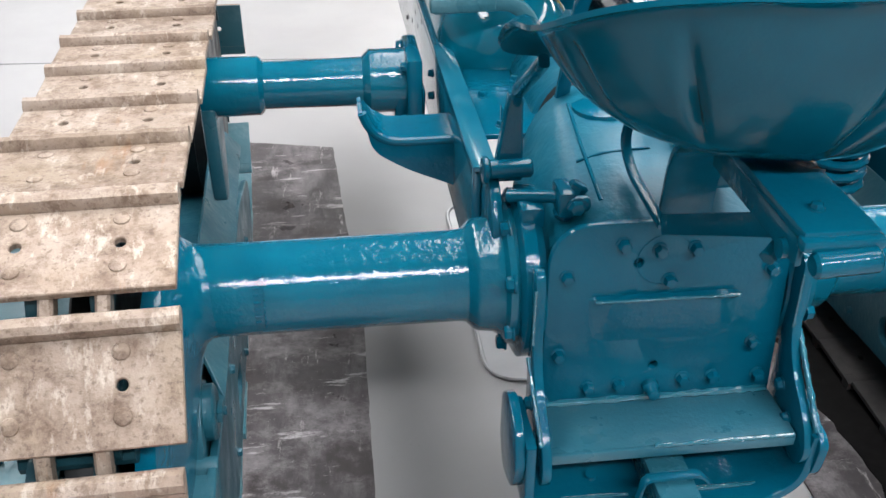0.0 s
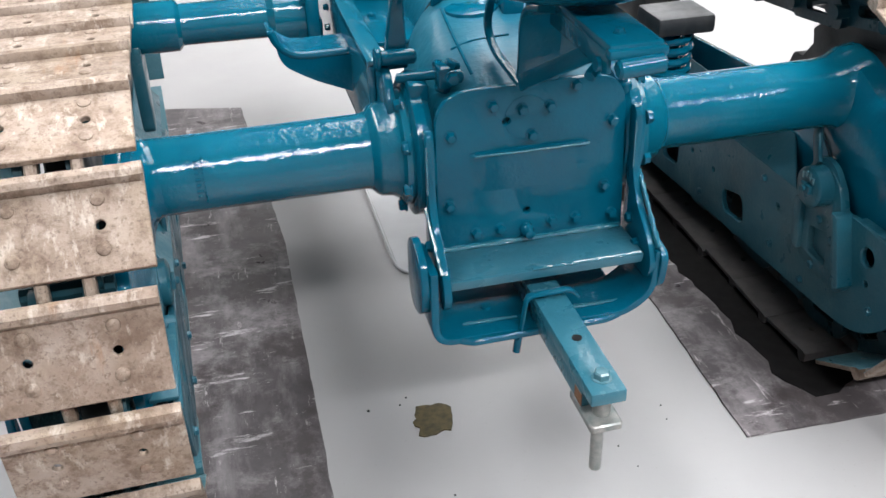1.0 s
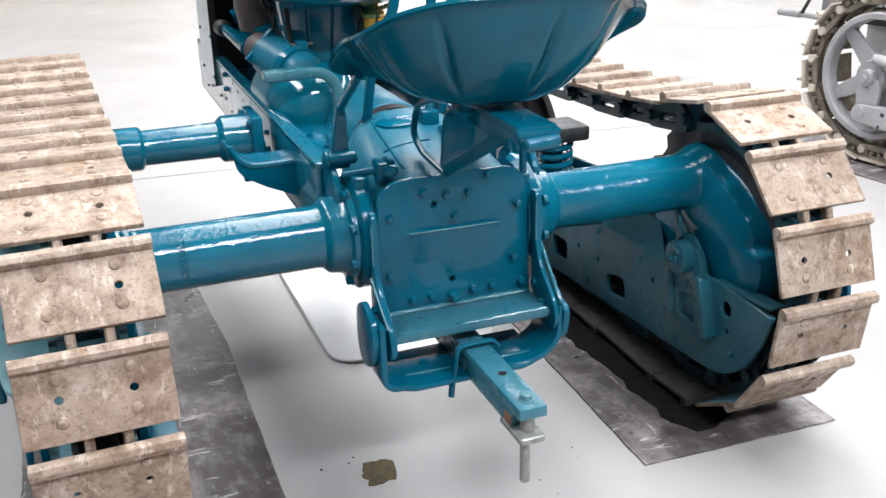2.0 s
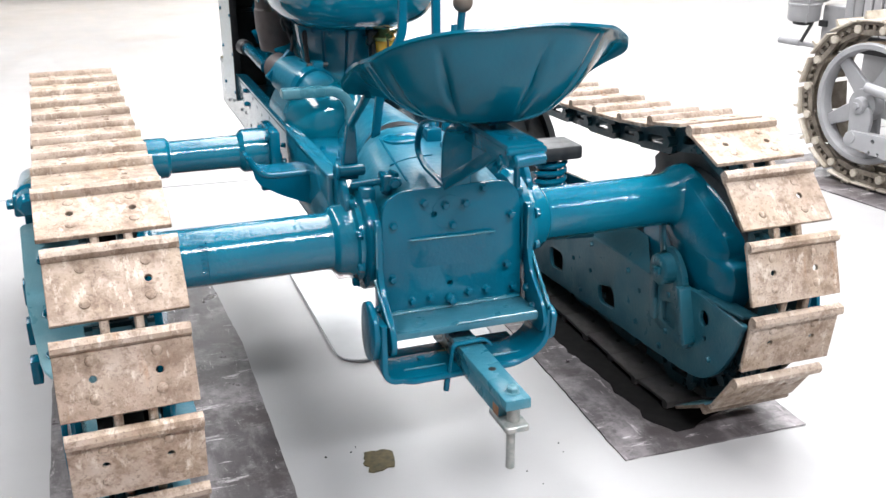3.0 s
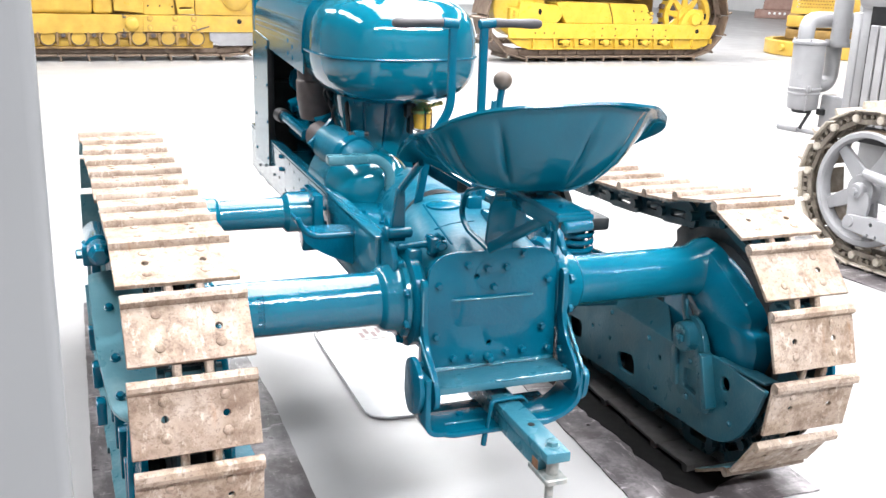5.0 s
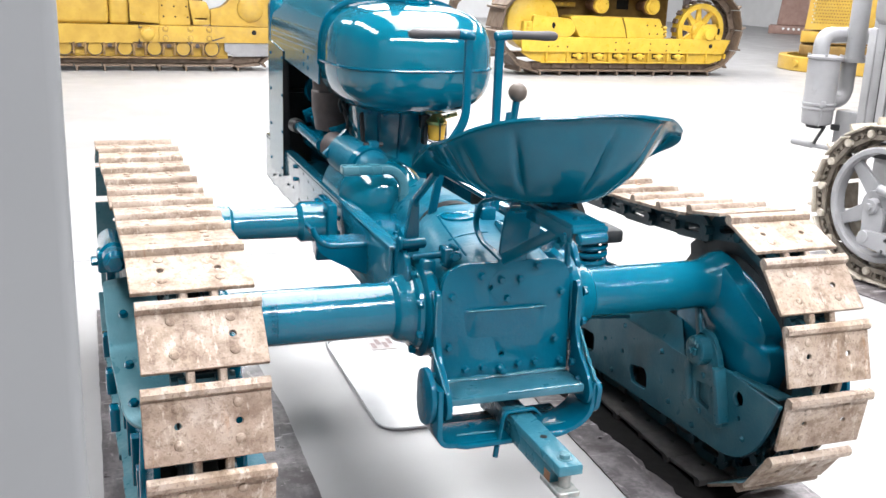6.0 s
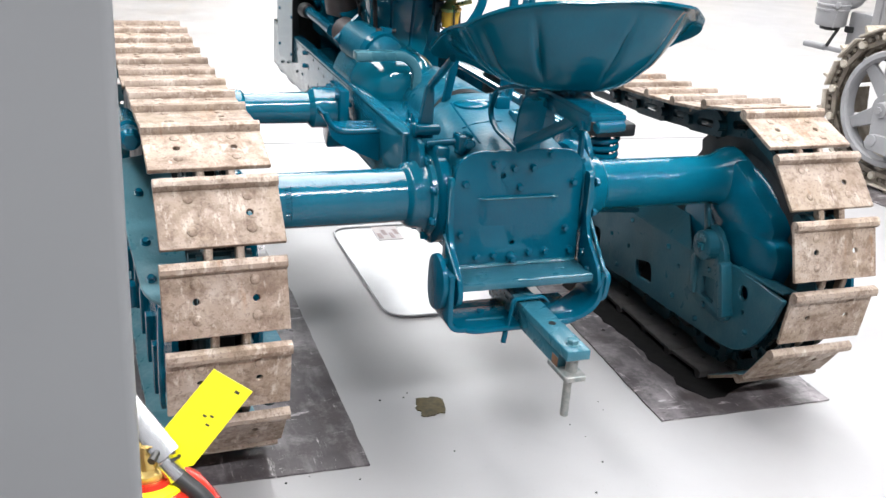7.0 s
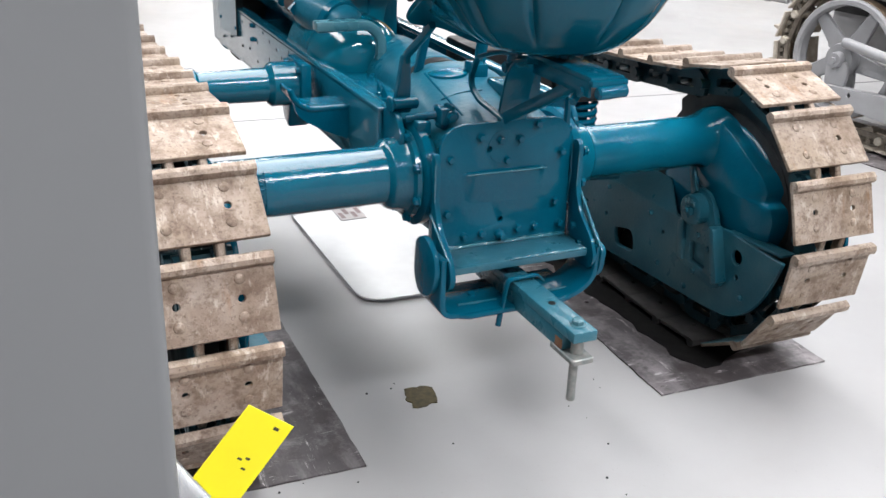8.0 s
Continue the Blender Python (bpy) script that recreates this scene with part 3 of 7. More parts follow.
def build_track(s):
    x = s * TRACK_X[s]
    before = set(tractor.children)
    phase0 = radians(109.6 - 90) * PIN_R + (0 if s < 0 else 0.004)
    chain = part("track_chain", chain_mesh(phase0, s), CHAIN_TEAL, tractor, "dark greasy teal track chain with slotted links")
    chain.location.x = x
    for k in range(SHOES):
        y, z, a = track_point(k * PITCH + phase0, s)
        r = radians(a - 90)
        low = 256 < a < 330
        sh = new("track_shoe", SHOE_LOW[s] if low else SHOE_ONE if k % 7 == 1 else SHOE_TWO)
        sh.parent = chain
        # the lip leads up the rear and forwards over the top
        jog = 0.0025 * math.sin(k * 2.4 + s)
        sh.location = (jog + (-0.009 if low else 0.0), y + SHOE_OUT * math.cos(radians(a)), z + SHOE_OUT * math.sin(radians(a)))
        sh.rotation_euler = (r + 0.012 * math.sin(k * 1.7) + ((0.06 if s < 0 else 0.03) if low else 0.0), 0, 0.008 * math.sin(k * 3.3))

    # side beams
    beam = rounded([(-0.229, 0.306), (-0.205, 0.235), (-0.165, 0.165), (-0.10, 0.118), (-0.02, 0.106), (0.33, 0.088), (0.66, 0.070), (1.0, 0.055), (1.02, 0.18), (0.72, 0.268), (0.44, 0.284), (0.10, 0.287), (-0.048, 0.316)],
                   [0.004, 0.04, 0.05, 0.05, 0.05, 0, 0, 0.02, 0.05, 0.05, 0.03, 0.04, 0.02], 5)
    slots = [rounded([(0.30, 0.182), (0.382, 0.162), (0.366, 0.118), (0.284, 0.126)], 0.02, 4), rounded([(0.585, 0.175), (0.672, 0.168), (0.66, 0.112), (0.585, 0.118)], 0.02, 4),
             circle(-0.092, 0.266, 0.017, 16), circle(-0.101, 0.221, 0.0055, 10), circle(0.175, 0.225, 0.0055, 10), circle(0.423, 0.185, 0.006, 8), circle(0.521, 0.186, 0.006, 8)]
    inner = part("track_frame", flipped(sheet(beam, slots, 0.012, side_plate(0.556), 0.002), s), TEAL_SIDE, tractor, "dusty teal side beam of the track frame")
    bolts(inner, [(0.55, y, z) for y, z in ((0.421, 0.262), (0.23, 0.258), (0.181, 0.140), (0.47, 0.11), (0.75, 0.175), (-0.124, 0.18), (0.07, 0.125))], (-1, 0, 0), 0.007, 0.005, TEAL_SIDE, s)
    # folded top: a sloping plate above the beam, a narrow lip along its rear
    flange = sheet([(0.13, 0.0), (0.95, 0.0), (0.95, 0.075), (0.23, 0.075)], (), 0.006,
                   Matrix.Translation((0.553, 0, 0.284)) @ Matrix(((0, 0.64, -0.77, 0), (1, 0, 0, 0), (0, 0.77, 0.64, 0), (0, 0, 0, 1))), 0.001)
    lip = box(0.552, 0.590, -0.222, -0.045, 0.308, 0.314, 0.002)
    lip.transform(Matrix.Translation((0, -0.048, 0.316)) @ Matrix.Rotation(radians(-3), 4, "X") @ Matrix.Translation((0, 0.048, -0.316)))
    part("beam_lip", flipped(lip, s), TEAL_SIDE, inner)
    part("track_frame_top", flipped(flange, s), TEAL_SIDE, tractor)
    deck = box(0.575, 0.735, 0.20, 0.98, 0.262, 0.27, 0.002)
    deck.transform(Matrix.Translation((0, 0, 0.27)) @ Matrix.Rotation(radians(-4), 4, "X") @ Matrix.Translation((0, 0, -0.27)))
    part("frame_deck", flipped(deck, s), TEAL_SIDE, tractor)
    outer = sheet(rounded([(-0.22, 0.36), (-0.2, 0.24), (-0.1, 0.15), (0.5, 0.10), (1.0, 0.09), (1.02, 0.30), (0.62, 0.33), (0.1, 0.40)], [0.03, 0.05, 0.05, 0.02, 0.02, 0.05, 0.05, 0.05], 4),
                  [circle(SPR_Y, SPR_Z - 0.02, 0.035, 16), rrect(0.4, 0.5, 0.18, 0.24, 0.012)], 0.012, side_plate(0.742 if s < 0 else 0.722), 0.002)
    outer_ob = part("track_frame_outer", flipped(outer, s), TEAL, tractor, "teal outer plate of the track frame")
    bolts(outer_ob, [(0.748, y, z) for y, z in ((-0.1, 0.3), (-0.06, 0.2), (0.2, 0.3), (0.32, 0.15), (0.6, 0.28), (0.8, 0.15), (0.8, 0.26))], (1, 0, 0), 0.010, 0.007, TEAL, s)
    for y in (0.02, 0.16, 0.30, 0.44, 0.58, 0.72, 0.86):
        part("rib", flipped(box(0.746, 0.762, y, y + 0.03, 0.11, 0.22, 0.002), s), TEAL, outer_ob)
    part("guard_loop", flipped(sweep(smooth_path([(0.758, -0.12, 0.17), (0.765, -0.17, 0.22), (0.765, -0.19, 0.32), (0.758, -0.15, 0.38)], 0.04), rrect(-0.012, 0.012, -0.005, 0.005, 0.002, 2), (1, 0, 0)), s), TEAL, outer_ob)
    # tension spring housing and sloping deck outside the left track
    if s < 0:
        ten = part("track_tensioner", flipped(revolve([(0, 0.014), (0.01, 0.022), (0.05, 0.024), (0.055, 0.018), (0.075, 0.018), (0.08, 0.027), (0.26, 0.027), (0.275, 0.02), (0.33, 0.016)], (0.776, 0.12, 0.617), (0.770, 0.5, 0.580), 22), s), TEAL, tractor, "teal track tensioner with an adjusting nut")
        part("tensioner_nut", flipped(rod((0.777, 0.10, 0.619), (0.776, 0.125, 0.616), 0.017, 6, 0.003), s), TEAL, ten)
        part("tensioner_block", flipped(box(0.775, 0.806, 0.19, 0.24, 0.575, 0.618, 0.005), s), TEAL, ten)
        part("tensioner_bolt", flipped(rod((0.800, 0.21, 0.597), (0.818, 0.21, 0.597), 0.010, 6, 0.002), s), TEAL, ten)
        part("tensioner_post", flipped(box(0.772, 0.790, 0.20, 0.23, 0.33, 0.58, 0.004), s), TEAL, ten)
        slope = sheet(rounded([(0.700, -0.21), (0.785, -0.16), (0.800, 0.0), (0.800, 0.20), (0.700, 0.22)], [0.01, 0.03, 0.02, 0.01, 0.01], 3), (), 0.008,
                      Matrix.Translation((0, 0, 0.47)) @ Matrix.Rotation(radians(27), 4, "X"), 0.0015)
        deck_ob = part("outer_deck", flipped(slope, s), TEAL_OLD, tractor, "pale worn teal deck plate over the outer beam")
        bolts(deck_ob, [(0.768, y * 0.89, 0.475 + y * 0.454) for y in (-0.12, -0.03, 0.10)], (0, -0.454, 0.89), 0.008, 0.006, TEAL, s)
        for y, z in ((0.02, 0.445), (0.10, 0.49), (-0.05, 0.40)):
            part("deck_clip", flipped(box(0.790, 0.808, y, y + 0.035, z - 0.06, z - 0.015, 0.003), s), TEAL, deck_ob)
    # lower rollers
    for y in (0.18, 0.36, 0.54, 0.72, 0.9):
        part("track_roller", flipped(revolve([(0, 0.05), (0.012, 0.062), (0.03, 0.062), (0.036, 0.05), (0.084, 0.05), (0.09, 0.062), (0.108, 0.062), (0.12, 0.05)], (0.596, y, 0.105), (1, y, 0.105), 24), s), DARK, tractor)
    # idler and sprocket
    idler_y = SPR_Y + RUN
    ik = IDLER_R[s] / PIN_R
    iz = SPR_Z - PIN_R + IDLER_R[s]
    part("idler_wheel", flipped(revolve([(h - 0.02 * (s > 0), r * ik) for h, r in ((0, 0.05), (0.0, 0.23), (0.01, 0.262), (0.03, 0.262), (0.034, 0.24), (0.076, 0.24), (0.08, 0.262), (0.10, 0.262), (0.11, 0.23), (0.11, 0.05))], (0.601, idler_y, iz), (1, idler_y, iz), 40), s), DARK, tractor)
    teeth = []
    for k in range(14):
        for da, r in ((-8, 0.262), (-5, 0.285), (5, 0.285), (8, 0.262)):
            aa = radians(k * 360 / 14 + da)
            teeth.append((SPR_Y + r * math.cos(aa), SPR_Z + r * math.sin(aa)))
    part("sprocket", flipped(sheet(teeth, (), 0.035, side_plate(TRACK_X[s]), 0.003), s), DARK, tractor, "dark drive sprocket")
    rx = 0.585 if s < 0 else 0.612
    part("sprocket_rim", flipped(revolve([(0, 0.205), (0.004, 0.226), (0.016, 0.230), (0.02, 0.21)], (rx, SPR_Y, SPR_Z), (1, SPR_Y, SPR_Z), 40), s), DARK, tractor)

    # axle tube with cone and bolted flange
    tube = part("axle_tube", flipped(revolve([(0, 0.088), (0.010, 0.092), (0.018, 0.090), (0.022, 0.080), (0.032, 0.0735), (0.050, 0.0715), (0.056, 0.068), (0.064, TUBE_R + 0.0015), (0.074, TUBE_R), (0.345, TUBE_R), (0.385, TUBE_R)] if s < 0 else [(0, 0.088), (0.010, 0.092), (0.018, 0.090), (0.022, 0.080), (0.032, 0.0735), (0.050, 0.0715), (0.056, 0.068), (0.064, TUBE_R + 0.0015), (0.074, TUBE_R), (0.350, TUBE_R), (0.372, TUBE_R + 0.0015), (0.390, TUBE_R + 0.006), (0.402, TUBE_R + 0.014), (0.43, TUBE_R + 0.02)],
                                              (0.172, TUBE_Y, TUBE_Z), (1, TUBE_Y, TUBE_Z), 48), s), TEAL_TUBE, tractor, "glossy teal axle tube with brushed highlights")
    bolts(tube, [(0.186, TUBE_Y + 0.090 * math.cos(radians(22 + 45 * k)), TUBE_Z + 0.090 * math.sin(radians(22 + 45 * k))) for k in range(8)], (1, 0, 0), 0.0095, 0.009, TEAL, s)
    collar = revolve([(0, 0.100), (0.010, 0.108), (0.026, 0.108), (0.030, 0.10)], (0.148, TUBE_Y, TUBE_Z), (1, TUBE_Y, TUBE_Z), 40)
    part("axle_flange", flipped(collar, s), TEAL, tube)

    # final drive case: swells from the tube's end and sweeps down round the sprocket's rear
    def case_ring(u):
        """Outline in (y, z), widening from u = 0 at the tube to u = 1 at the sprocket."""
        e = u * u * (3 - 2 * u)
        pts = []
        for k in range(48):
            a = 2 * math.pi * k / 48
            ty, tz = TUBE_Y + (TUBE_R - 0.0006) * math.cos(a), TUBE_Z + (TUBE_R - 0.0006) * math.sin(a)
            deg = math.degrees(a)
            # kidney on the rear of the sprocket
            if 75 <= deg <= 215:
                f = (deg - 75) / 140
                aa = radians(93 + f * 97)
                ky, kz = SPR_Y + 0.284 * math.cos(aa), SPR_Z + (0.236 + 0.04 * f) * math.sin(aa)
            elif deg < 75 or deg > 330:
                f = ((deg - 330) % 360) / 105
                ky, kz = TUBE_Y + 0.074 * math.cos(a) - 0.03 * f, TUBE_Z + 0.074 * math.sin(a) + 0.012 * f
            else:
                f = (deg - 215) / 115
                ky = SPR_Y - 0.275 + 0.13 * min(1, f * 2.2) + max(0, f - 0.45) * 0.62
                kz = SPR_Z - 0.038 - 0.035 * math.sin(math.pi * min(1, f * 1.6)) + 0.13 * max(0, f - 0.35)
            pts.append((ty + (ky - ty) * e, tz + (kz - tz) * e))
        return pts
    if s > 0:
        final_drive_lobe()
    else:
        cb = bmesh.new()
        rings = []
        steps = ((0, 0.538), (0.05, 0.550), (0.10, 0.557), (0.18, 0.563), (0.3, 0.568), (0.5, 0.573), (0.72, 0.578), (0.9, 0.584), (0.985, 0.592), (1.0, 0.604))
        for u, x_ in steps:
            rings.append([cb.verts.new((x_, y, z)) for y, z in case_ring(u)])
        for r0, r1 in zip(rings, rings[1:]):
            for k in range(48):
                cb.faces.new((r0[k], r0[(k + 1) % 48], r1[(k + 1) % 48], r1[k]))
        cb.faces.new(rings[0])
        cb.faces.new(rings[-1])
        part("final_drive_case", flipped(cb, s), TEAL, tractor, "glossy teal final drive casing", smooth=40)

    # pivot boss and its hanger
    hanger = sheet(rounded([(0.095, 0.345), (0.104, 0.285), (0.090, 0.195), (0.062, 0.178), (-0.042, 0.166), (-0.068, 0.188), (-0.030, 0.30), (-0.005, 0.362), (0.050, 0.386)], [0.02, 0.03, 0.02, 0.03, 0.015, 0.02, 0.03, 0.03, 0.03], 5),
                   [rounded([(0.002, 0.262), (0.056, 0.250), (0.050, 0.205), (-0.004, 0.200)], 0.006, 3)], 0.018, side_plate(0.546), 0.004, 2)
    join(hanger, sheet(rounded([(-0.016, 0.318), (-0.034, 0.316), (-0.072, 0.196), (-0.052, 0.186)], 0.006, 3), (), 0.034, side_plate(0.538), 0.003, 2))
    join(hanger, sheet(rounded([(0.078, 0.300), (0.100, 0.290), (0.090, 0.200), (0.066, 0.196)], 0.008, 3), (), 0.012, side_plate(0.534), 0.003, 2))
    if s < 0:
        hanger.transform(Matrix.Translation((0.028, 0, 0)))
    hang = part("pivot_hanger", flipped(hanger, s), TEAL_SIDE, tractor)
    part("pivot_boss", flipped(revolve([(0, 0.028), (0.002, 0.034), (0.004, 0.036), (0.03, 0.037), (0.032, 0.048), (0.042, 0.048)], (0.508 if s > 0 else 0.55, 0.040, 0.338), (1, 0.040, 0.338), 32), s), TEAL_SIDE, hang, "round teal pivot boss")
    bx = 0.0 if s > 0 else 0.042
    part("boss_nut", flipped(box(0.501 + bx, 0.511 + bx, 0.026, 0.054, 0.330, 0.346, 0.002), s), TEAL_SIDE, hang)
    part("boss_stud", flipped(rod((0.496 + bx, 0.040, 0.338), (0.503 + bx, 0.040, 0.338), 0.006, 10, 0.001), s), TEAL_SIDE, hang)
    if s > 0:                                   # unreadable raised cast letters round the boss
        for k in range(4):
            a = radians(-40 + 26 * k)
            part("cast_letter", box(0.5055, 0.5085, -0.003, 0.003, -0.006, 0.006, 0.001, 1, Matrix.Translation((0, 0.040 + 0.024 * math.sin(a), 0.338 + 0.024 * math.cos(a)))), TEAL_OLD, hang)
    bolts(hang, [(0.54 + (0 if s > 0 else 0.028), y, z) for y, z in ((0.030, 0.275), (-0.012, 0.255), (0.03, 0.184))], (-1, 0, 0), 0.008, 0.006, TEAL_SIDE, s)
    if s > 0:
        return
    for ob in set(tractor.children) - before:      # the left track stands toed out
        if ob.name.split(".")[0] not in ("axle_tube", "final_drive_case"):
            ob.matrix_basis = TOE_OUT @ ob.matrix_basis
    # front cross tube
    fr = part("cross_tube", flipped(revolve([(0, 0.052), (0.07, 0.052), (0.076, 0.047), (0.082, 0.040), (0.20, 0.0385), (0.240, 0.0385), (0.244, 0.044), (0.248, 0.0475), (0.34, 0.048)],
                                            (0.255, 0.586, 0.559), (1, 0.586, 0.559), 36), s), TEAL_TUBE, tractor, "glossy teal front cross tube with collars")
    part("cross_tube_flange", flipped(box(0.243, 0.268, 0.52, 0.65, 0.495, 0.615, 0.006), s), TEAL, fr)
    bolts(fr, [(0.268, y, z) for z in (0.51, 0.60) for y in (0.535, 0.637)], (1, 0, 0), 0.008, 0.007, TEAL, s)
    gus = sheet(rounded([(0.53, 0.56), (0.64, 0.56), (0.62, 0.47), (0.57, 0.45)], 0.02, 3), (), 0.05, side_plate(0.262), 0.006, 2)
    part("cross_tube_bracket", flipped(gus, s), TEAL, fr)
    foot = sheet(rounded([(0.54, 0.545), (0.635, 0.545), (0.63, 0.46), (0.60, 0.36), (0.56, 0.36), (0.545, 0.46)], 0.02, 4), (), 0.024, side_plate(0.585), 0.005, 2)
    part("cross_tube_foot", flipped(foot, s), TEAL_SIDE, fr)
    part("frame_gusset", flipped(sheet(rounded([(0.25, 0.20), (0.5, 0.20), (0.42, 0.30), (0.3, 0.33)], 0.015, 3), [circle(0.36, 0.26, 0.012, 10)], 0.008, side_plate(0.57), 0.001), s), TEAL_SIDE, fr)


for side in (-1, 1):
    build_track(side)

# cast mark on the left axle tube: one rib and a raised column of unreadable cast letters
mk = bmesh.new()
for k in range(7):
    aa = radians(138 + 9 * k)
    join(mk, box(-0.4935, -0.4865 + 0.002 * (k % 2), -0.0028, 0.0028, -0.002, 0.002, 0.0006, 1,
                 Matrix.Translation((0, TUBE_Y, TUBE_Z)) @ Matrix.Rotation(aa, 4, "X") @ Matrix.Translation((0, TUBE_R, 0))))
for k in range(10):
    aa = radians(134 + 7.4 * k)
    join(mk, box(-0.4825, -0.4805, -0.0045, 0.0045, -0.002, 0.002, 0.0004, 1,
                 Matrix.Translation((0, TUBE_Y, TUBE_Z)) @ Matrix.Rotation(aa, 4, "X") @ Matrix.Translation((0, TUBE_R, 0))))
part("cast_mark", mk, TEAL, tractor)

# ---- rear transmission case ----
gc = bmesh.new()
rows = []
for y, hw, zb, zt, hump in ((0.012, 0.148, 0.345, 0.598, 0.0), (0.05, 0.15, 0.335, 0.603, 0.012), (0.15, 0.152, 0.33, 0.61, 0.028), (0.25, 0.148, 0.33, 0.615, 0.042), (0.30, 0.135, 0.34, 0.612, 0.045), (0.325, 0.10, 0.40, 0.59, 0.045)):
    ring = []
    for k in range(40):
        a = 2 * math.pi * k / 40
        c, s_ = math.cos(a), math.sin(a)
        p = 0.5 if s_ < 0 else 0.62
        x = hw * math.copysign(abs(c) ** p, c)
        zc = (zb + zt) / 2
        z = zc + (zt - zb) / 2 * math.copysign(abs(s_) ** p, s_)
        if s_ > 0:
            z += hump * s_ ** 2
        ring.append(gc.verts.new((x, y, z)))
    rows.append(ring)
for r0, r1 in zip(rows, rows[1:]):
    for k in range(40):
        gc.faces.new((r0[k], r0[(k + 1) % 40], r1[(k + 1) % 40], r1[k]))
gc.faces.new(rows[0])
gc.faces.new(rows[-1])
case = part("transmission_case", gc, TEAL_SATIN, tractor, "rounded teal transmission case", smooth=50)
part("case_seam", sweep([(-0.092, 0.129, 0.6195), (-0.06, 0.129, 0.6295), (-0.03, 0.129, 0.633), (0.0, 0.129, 0.6335)], circle(0, 0, 0.0022, 8), (0, 1, 0)), TEAL, case)
part("case_ridge", sweep([(-0.080, 0.05, 0.6065), (-0.080, 0.15, 0.6275), (-0.078, 0.20, 0.636), (-0.076, 0.25, 0.645)], circle(0, 0, 0.0026, 8), (0, 0, 1)), TEAL, case)
part("case_cap", revolve([(0, 0.045), (0.006, 0.044), (0.010, 0.03), (0.011, 0)], (-0.03, 0.235, 0.644), (-0.05, 0.235, 1), 24, close=False), TEAL, case)
part("case_lug", box(0.01, 0.045, 0.19, 0.24, 0.64, 0.672, 0.004), TEAL, case)
part("case_pad", box(0.03, 0.10, 0.08, 0.17, 0.60, 0.650, 0.006), TEAL, case)
bolts(case, [(0.03, 0.21, 0.672), (0.06, 0.10, 0.65), (0.08, 0.15, 0.65)], (0, 0, 1), 0.008, 0.008)

# cover plate with pressed panel and bolts
cover = part("rear_cover_plate", sheet(rounded([(-0.152, 0.345), (0.150, 0.345), (0.142, 0.604), (-0.150, 0.604)], [0.0, 0.0, 0.055, 0.06], 8),
                                       [circle(-0.043, 0.549, 0.0058, 12), circle(-0.009, 0.397, 0.0055, 12)], 0.012, rear_plate(0.004), 0.003, 2),
             TEAL, tractor, "glossy teal rear cover plate with bolts")
pw = bmesh.new()
NX, NZ = 36, 10
grid = []
for iz in range(NZ + 1):
    v = iz / NZ
    row = []
    for ix in range(NX + 1):
        u = ix / NX
        side = min(1.0, min(u, 1 - u) / 0.16)
        side = side * side * (3 - 2 * side)
        deep = 0.0085 * side * (1 - v) ** 1.25
        row.append(pw.verts.new((-0.106 + 0.200 * u, -0.0012 - deep, 0.503 - 0.002 * u - 0.075 * v)))
    grid.append(row)
grid.insert(0, [pw.verts.new((v.co.x, 0.0, v.co.z + 0.004)) for v in grid[0]])
for a, b in zip(grid, grid[1:]):
    for k in range(NX):
        pw.faces.new((a[k], a[k + 1], b[k + 1], b[k]))
part("pressed_panel", pw, TEAL, cover, smooth=50)
bolts(cover, [(x, -0.002, z) for x, z in ((-0.128, 0.536), (0.122, 0.531), (0.115, 0.424), (-0.132, 0.424), (-0.091, 0.370), (-0.052, 0.372), (0.031, 0.374), (0.070, 0.374), (-0.004, 0.524), (0.023, 0.566), (-0.02, 0.566), (0.062, 0.594), (-0.064, 0.576), (0.13, 0.372))],
      (0, -1, 0), 0.0080, 0.009)
part("cast_circle", sweep([(-0.012 + 0.034 * math.cos(radians(20 * k)), -0.0025, 0.552 + 0.034 * math.sin(radians(20 * k))) for k in range(15)], circle(0, 0, 0.0006, 6), (0, 1, 0)), TEAL, cover)
part("drain_plug", revolve([(0, 0.011), (0.008, 0.011), (0.012, 0.008), (0.022, 0.0075), (0.024, 0.004)], (-0.010, -0.002, 0.366), (-0.010, -1, 0.30), 12), TEAL, cover)

# ---- drawbar hanger ----
hanger = part("drawbar_shelf", join(box(-0.157, 0.150, -0.092, -0.001, 0.334, 0.346, 0.003), box(-0.156, 0.146, -0.097, -0.090, 0.332, 0.3475, 0.003)),
              TEAL_SHELF, tractor, "teal shelf plate over the drawbar")
for s, x in ((-1, -0.163), (1, 0.157)):
    arm = sheet(rounded([(0.0, 0.552), (-0.014, 0.556), (-0.024, 0.545), (-0.026, 0.45), (-0.045, 0.41), (-0.10, 0.365), (-0.115, 0.33), (-0.10, 0.30), (-0.02, 0.30), (0.0, 0.34)],
                        [0, 0.01, 0.01, 0.05, 0.04, 0.04, 0.03, 0.02, 0.02, 0], 5), (), 0.012, side_plate(x), 0.002, 2)
    am = part("hanger_arm", arm, TEAL, tractor)
    for d in (-1, 1):
        bolts(am, [(x + d * 0.006, y, z) for y, z in ((-0.03, 0.375), (-0.06, 0.345))], (d, 0, 0), 0.008, 0.006)
# U-shaped strap under the shelf, with an upright ear on each end
u_path = [(-0.183, 0, 0.375), (-0.183, 0, 0.252), (0.116, 0, 0.252), (0.160, 0, 0.282), (0.166, 0, 0.355)]
strap = part("drawbar_guide", sweep(smooth_path([(x, -0.064, z) for x, _, z in u_path], 0.030, 6), rrect(-0.006, 0.006, -0.048, 0.048, 0.003, 2), (0, 1, 0)),
             TEAL, tractor, "U-shaped teal drawbar guide strap")


